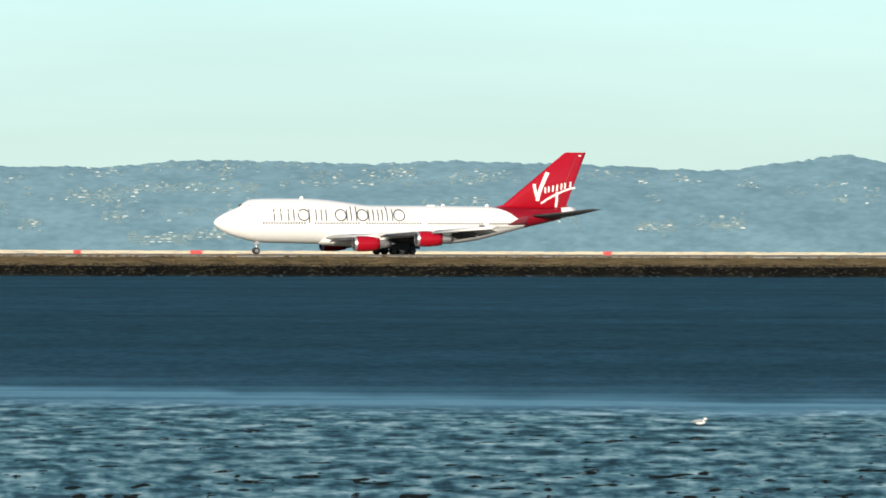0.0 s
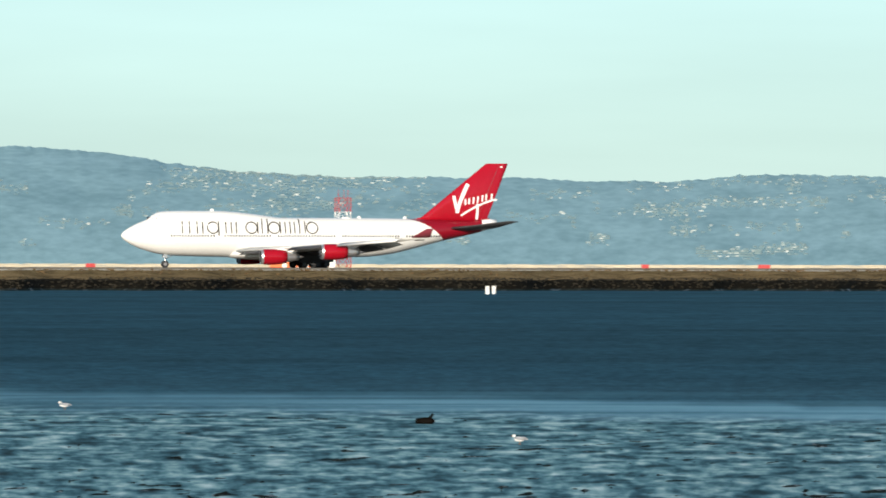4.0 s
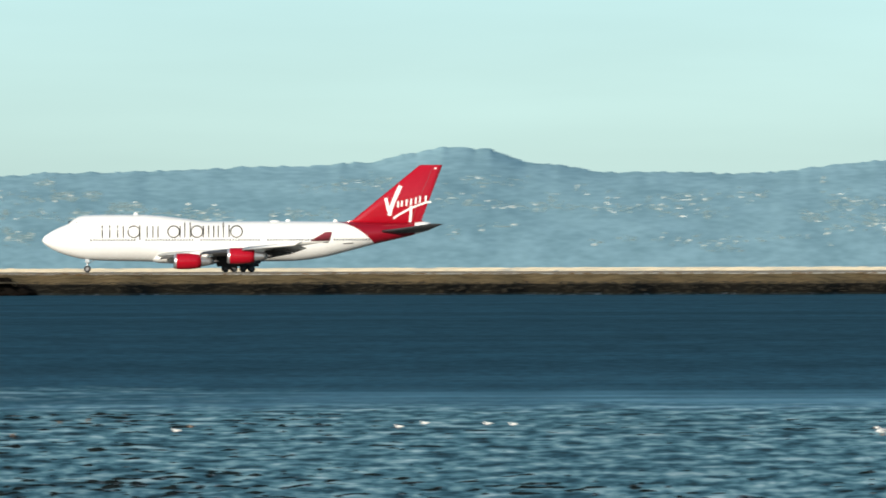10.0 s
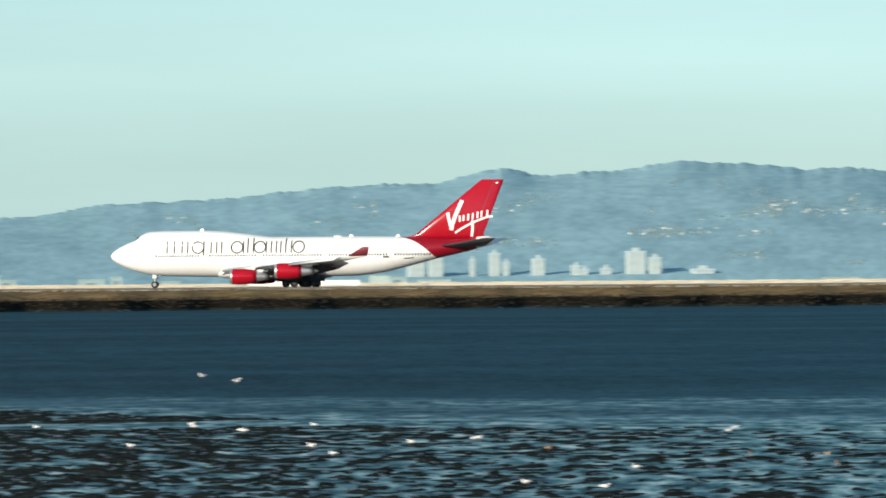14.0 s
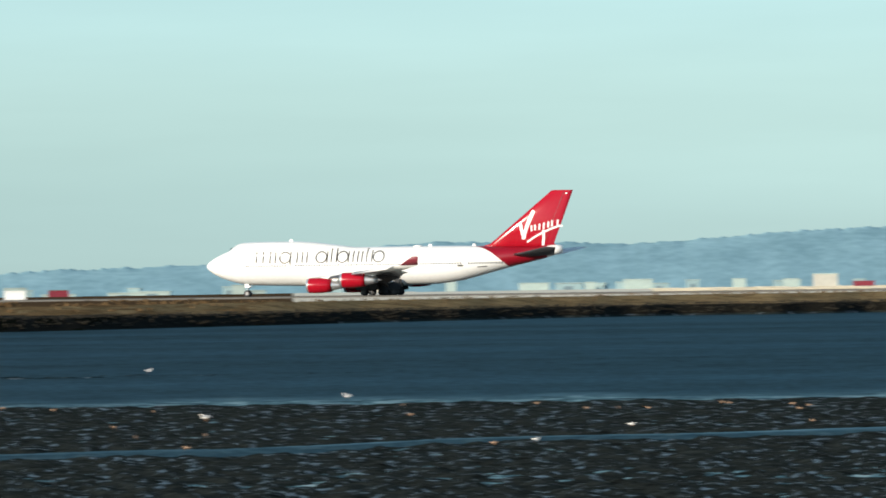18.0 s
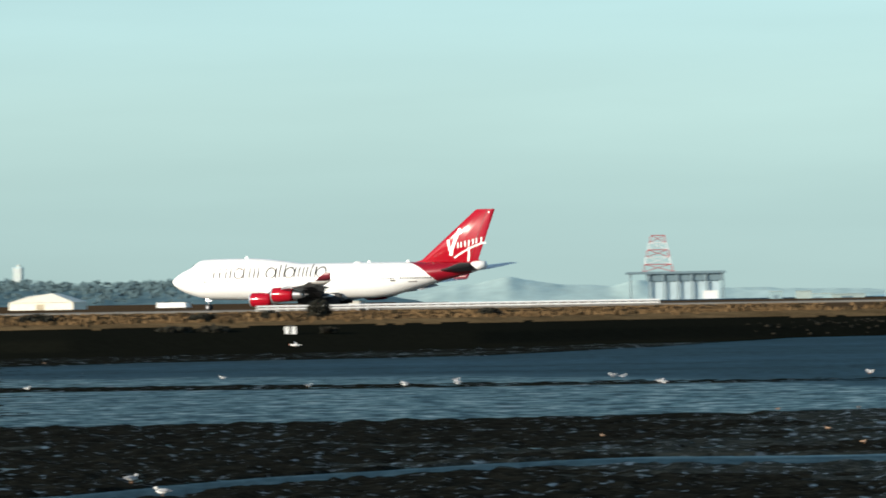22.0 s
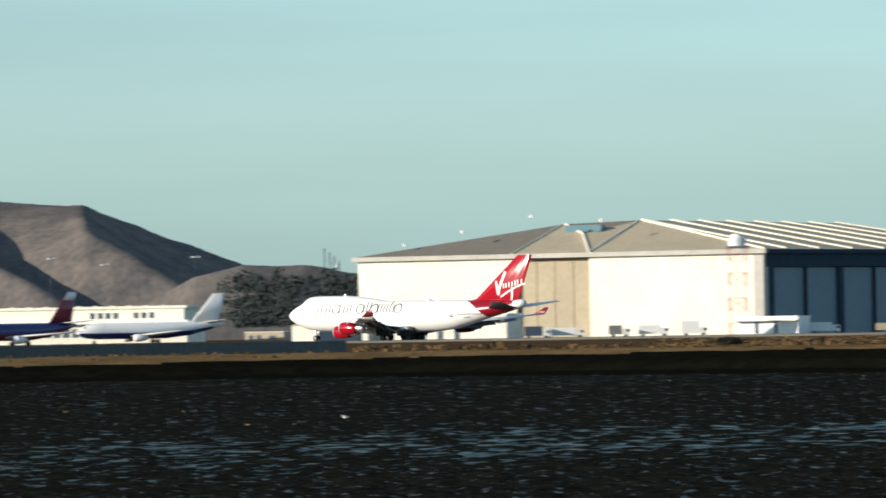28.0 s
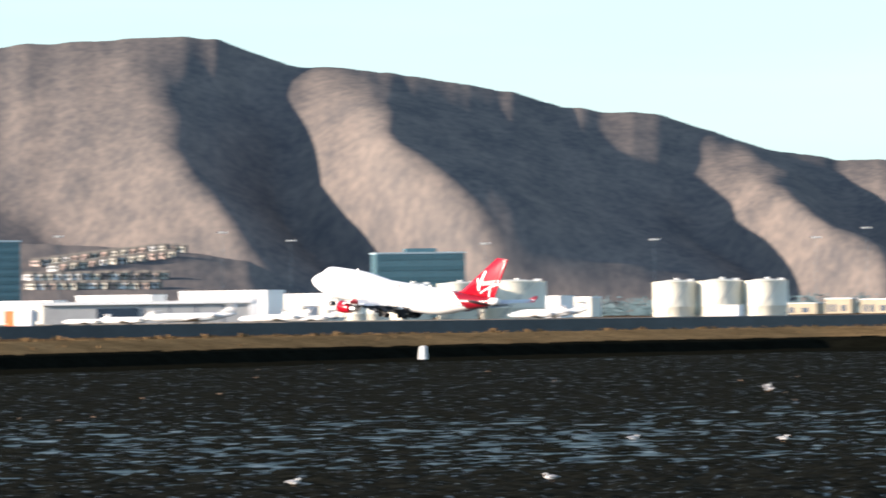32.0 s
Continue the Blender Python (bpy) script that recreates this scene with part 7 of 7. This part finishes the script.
def gull_master(name, label, back, scale):
    e = tagged(new(name), label, "bird", "birds on the mud")
    s = scale
    part("body", ball(0, 0, 0.19 * s, 0.2 * s, 0.085 * s, 0.09 * s), M_GULL if back is M_GULLG else back, e, "", True)
    part("head", ball(-0.19 * s, 0, 0.3 * s, 0.06 * s, 0.048 * s, 0.05 * s), M_GULL if back is M_GULLG else back, e, "", True)
    part("beak", rod((-0.23 * s, 0, 0.3 * s), (-0.31 * s, 0, 0.285 * s), 0.014 * s, 5, 0.004 * s), M_BEAK, e)
    for k in (-1, 1):
        part("wing", ball(0.06 * s, k * 0.075 * s, 0.22 * s, 0.2 * s, 0.025 * s, 0.055 * s, 8, 5), back, e, "", True)
        part("leg", rod((0.02 * s, k * 0.03 * s, 0.12 * s), (0.02 * s, k * 0.035 * s, -0.04), 0.009 * s, 5), M_BEAK, e)
    part("tail", rod((0.16 * s, 0, 0.2 * s), (0.33 * s, 0, 0.19 * s), 0.05 * s, 6, 0.02 * s), back, e)
    return e


M_LOG = mat("sodden_wood", (0.008, 0.007, 0.006), 0.9, var=0.4, scale=2, spec=0.0)
M_SAND = mat("brown_feathers", (0.36, 0.24, 0.16), 0.8, var=0.3, scale=8)


def birds():
    """Gulls and small waders on the flat: bearing and distance of the larger ones, the rest strewn."""
    rng = random.Random(77)
    gull = gull_master("gull", "white gull with grey wings standing on the mud", M_GULLG, 0.85)
    wader = gull_master("wader", "small brown wader feeding on wet mud", M_SAND, 0.45)
    pale = gull_master("plover", "small pale shorebird on the wet mud", M_GULL, 0.5)
    spots = [(17.68, 230), (12.2, 224), (8.87, 273), (5.35, 238), (1.82, 245), (2.02, 249), (2.47, 247), (2.66, 247), (0.19, 243), (5.36, 238), (-8.37, 272), (-8, 267), (-7.49, 276), (-7.51, 242), (-6.31, 252), (-5.27, 215), (-4.52, 266), (-2.81, 231), (-6.02, 199), (-7.5, 242), (-7.35, 232), (-6.78, 245), (-6.28, 251), (-9.52, 276), (-8.38, 275), (-8.02, 268), (-8.30, 405), (-8.05, 385), (-8.83, 242), (-12.52, 335), (-18.52, 480), (-22.12, 484), (-21.47, 480), (-18.11, 306), (-17.07, 363), (-25.14, 461), (-23.93, 485), (-23.63, 450), (-21.47, 483), (-22.13, 488), (-27.54, 231), (-27.32, 216), (-26.86, 515)]
    spots += [(-25.53, 463), (-25.15, 470), (-24.01, 491), (-23.66, 452), (-22.13, 485), (-30.2, 479), (-29.83, 474), (-29.51, 488), (-28.83, 485), (-28.29, 472), (-26.23, 463), (-25.53, 460), (-25.14, 467), (-24, 488), (-34.04, 471), (-34.35, 469), (-32.74, 483), (-30.21, 488), (-29.84, 480), (-30.32, 251), (-34.35, 473), (-34.04, 471), (-32.74, 478), (-35.68, 879), (-39.32, 472), (-43.4, 486), (-39.32, 472), (-43.43, 499), (-43.43, 495), (-43.42, 487), (-45.02, 246), (-46.9, 243)]
    spots += [(-35.67, 904), (-35.61, 901), (-34.37, 482), (-34.31, 481), (-34.07, 481), (-34.01, 480), (-32.77, 487), (-32.70, 489), (-43.42, 509), (-44.41, 319), (-43.31, 311)]
    small = [(-4.45, 260), (-4.40, 266), (-5.13, 214), (-5.36, 195), (-5.94, 199), (-2.73, 235), (-2.70, 242), (-2.36, 235), (-2.09, 248), (-2.03, 261), (-1.75, 243), (-1.24, 251), (1.82, 248), (2.01, 253), (2.47, 252), (2.66, 251), (-12.20, 303), (-11.99, 297), (-12.89, 335), (-10.69, 271), (-14.99, 283), (-15.69, 260)]
    small += [q for q in spots if -10 < q[0] < 3.5 and q[1] < 300 and all(abs(q[0] - s[0]) > 0.15 for s in small)]
    spots = [q for q in spots if not (-10 < q[0] < 3.5 and q[1] < 300)]
    first = True
    for az, r in spots:
        x, y, _ = polar(az, r)
        z = max(0.0, float(ground_height(np.array([az]), np.array([r]))[0]))
        m = pose(x, y, z, 0, 0, rng.choice((0, 180)) - az + rng.uniform(-40, 40))
        if first:
            gull.matrix_world = m
            first = False
        else:
            copy_thing(gull, m)
    first = True
    for i, (az, r) in enumerate(small):
        x, y, _ = polar(az, r)
        z = max(0.0, float(ground_height(np.array([az]), np.array([r]))[0]))
        m = pose(x, y, z, 0, 0, rng.choice((0, 180)) - az + rng.uniform(-30, 30))
        if i:
            copy_thing(pale, m)
        else:
            pale.matrix_world = m
    waders = [(-3.73, 228), (-3.66, 217), (-1.99, 235), (-1.00, 238), (-0.66, 256), (-0.45, 259), (0.30, 249), (-5.77, 236), (-4.30, 226), (-16.66, 335), (-16.61, 312), (-15.68, 333), (-15.32, 321), (-15.09, 320), (-14.87, 322), (-14.33, 328), (-14.28, 328), (-13.81, 323), (-13.76, 315), (-13.69, 324), (-13.67, 290), (-16.00, 256), (-13.00, 312), (-12.80, 319), (-12.49, 321), (-11.31, 318), (-10.73, 308), (-10.53, 293), (-22.80, 342), (-22.44, 296), (-22.21, 343), (-22.18, 269), (-24.09, 288), (-21.68, 337), (-21.48, 327), (-20.65, 337), (-20.46, 275), (-19.79, 237), (-19.59, 338), (-19.22, 336), (-18.78, 293), (-18.62, 273), (-18.49, 328), (-18.11, 277), (-18.25, 257)]
    for i in range(95):
        az = rng.uniform(-50, -28)
        r = rng.uniform(400, 720)
        if i < len(waders):
            az, r = waders[i]
        x, y, _ = polar(az, r)
        z = max(0.0, float(ground_height(np.array([az]), np.array([r]))[0]))
        m = pose(x, y, z, 0, 0, rng.uniform(0, 360))
        if first:
            wader.matrix_world = m
            first = False
        else:
            copy_thing(wader, m)


birds()
for az, r, w in ((11.51, 251, 0.32), (-1.174, 345, 0.36), (-45.94 - 0.29, 790, 2.4)):
    e = stand("driftwood", az, r, 0.02, 0, "dark sodden driftwood log on the mud", "log")
    part("log", lathe([(-w, 0.02), (-w * 0.9, 0.09), (0, 0.13), (w * 0.7, 0.11), (w, 0.03)], 9, 'x', (0, 0, 0.07)), M_LOG, e)
    part("branch", rod((w * 0.3, 0, 0.1), (w * 0.8, 0.05, 0.3), 0.05, 5), M_LOG, e)


def flying_bird(name, label, coat, k=1.5):
    e = tagged(new(name), label, "bird")

    def big(geo):
        return [tuple(c * k for c in q) for q in geo[0]], geo[1]
    part("body", big(ball(0, 0, 0, 0.24, 0.075, 0.08)), coat, e, "", True)
    part("head", big(ball(-0.24, 0, 0.03, 0.07, 0.05, 0.05)), coat, e, "", True)
    part("beak", big(rod((-0.3, 0, 0.025), (-0.38, 0, 0.01), 0.016, 5, 0.004)), M_ORANGE, e)
    part("tail", big(loft([[(0.2, -0.05, 0.02), (0.2, 0.05, 0.02), (0.2, 0.05, -0.02), (0.2, -0.05, -0.02)], [(0.42, -0.1, 0.01), (0.42, 0.1, 0.01), (0.42, 0.1, 0), (0.42, -0.1, 0)]])), coat, e)
    wings = []
    for k in (-1, 1):
        up = (0, 0, 1)
        g = loft([foil_ring((-0.13, 0, 0), 0.26, 0.05, up), foil_ring((-0.17, k * 0.32, 0.04), 0.2, 0.03, up), foil_ring((0.02, k * 0.66, 0.0), 0.06, 0.01, up)])
        w = part("wing", big(g), coat, e, "long outstretched wing", True)
        w.location = (0, k * 0.05, 0.04)
        wings.append((k, w))
    return e, wings


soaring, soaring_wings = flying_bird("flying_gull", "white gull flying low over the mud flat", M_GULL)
darter, darter_wings = flying_bird("flying_shorebird", "dark shorebird beating its wings over the wet mud", M_LOG, 1.0)


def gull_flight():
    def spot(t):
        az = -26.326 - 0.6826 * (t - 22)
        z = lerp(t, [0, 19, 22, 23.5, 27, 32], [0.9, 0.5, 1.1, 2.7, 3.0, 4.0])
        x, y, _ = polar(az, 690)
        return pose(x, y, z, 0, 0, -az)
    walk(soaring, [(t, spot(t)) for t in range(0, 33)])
    for k, w in soaring_wings:
        walk(w, [(i * 0.2, pose(0, k * 0.05, 0.04, k * (28 if i % 2 else -22), 0, 0)) for i in range(161)])


def darter_flight():
    rows = []
    for t, az, z in ((0, -6.0, 2.0), (13, -11.2, 1.4), (15.5, -12.25, 0.85), (15.8, -12.33, 0.75), (16.0, -12.32, 0.67), (16.3, -12.42, 0.55), (16.9, -12.55, 0.16), (17.4, -12.6, 0.12), (32, -12.6, 0.12)):
        x, y, _ = polar(az, 320)
        rows.append((t, pose(x, y, z, 58 if t < 16.6 else 0, -20 if t < 16.6 else 0, 40 - az)))
    walk(darter, rows)
    for k, w in darter_wings:
        walk(w, [(i * 0.2, pose(0, k * 0.05, 0.03, k * (34 if i % 2 else -12), 0, 0)) for i in range(84)] + [(17.0, pose(0, k * 0.05, 0.03, k * -8, 0, 0)), (32, pose(0, k * 0.05, 0.03, k * -8, 0, 0))])


def far_shore():
    """Pale low buildings along the far side of the bay, and small airfield signs."""
    rng = random.Random(55)
    masters = []
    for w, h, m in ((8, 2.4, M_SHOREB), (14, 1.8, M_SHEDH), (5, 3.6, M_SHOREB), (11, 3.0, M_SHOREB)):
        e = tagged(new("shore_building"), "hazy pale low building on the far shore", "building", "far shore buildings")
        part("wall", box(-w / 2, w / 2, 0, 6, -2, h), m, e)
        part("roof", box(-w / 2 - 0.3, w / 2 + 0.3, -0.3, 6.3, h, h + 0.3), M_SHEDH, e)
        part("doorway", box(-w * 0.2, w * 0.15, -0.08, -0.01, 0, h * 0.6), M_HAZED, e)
        masters.append(e)
    for i in range(34):
        az = rng.uniform(-23, -3.5)
        x, y, _ = polar(az, rng.uniform(3240, 3290))
        m = pose(x, y, rng.uniform(-0.9, 0.4), 0, 0, -az + rng.uniform(-10, 10))
        if i < 4:
            masters[i].matrix_world = m
        else:
            copy_thing(masters[rng.randrange(4)], m)
    for az, w in ((13.99, 2.2), (9.06, 1.8), (14.02 - 0.9, 1.4), (17.0, 1.6)):
        e = stand("airfield_sign", az, 1425, 2.4, 0, "small red airfield sign on short legs", "sign", "airfield signs")
        part("panel", box(-w / 2, w / 2, -0.1, 0.1, 0.3, 1.0), M_REDST, e)
        for x in (-w / 3, w / 3):
            part("leg", rod((x, 0, -0.2), (x, 0, 0.3), 0.05, 5), M_STEEL, e)


far_shore()


motions()
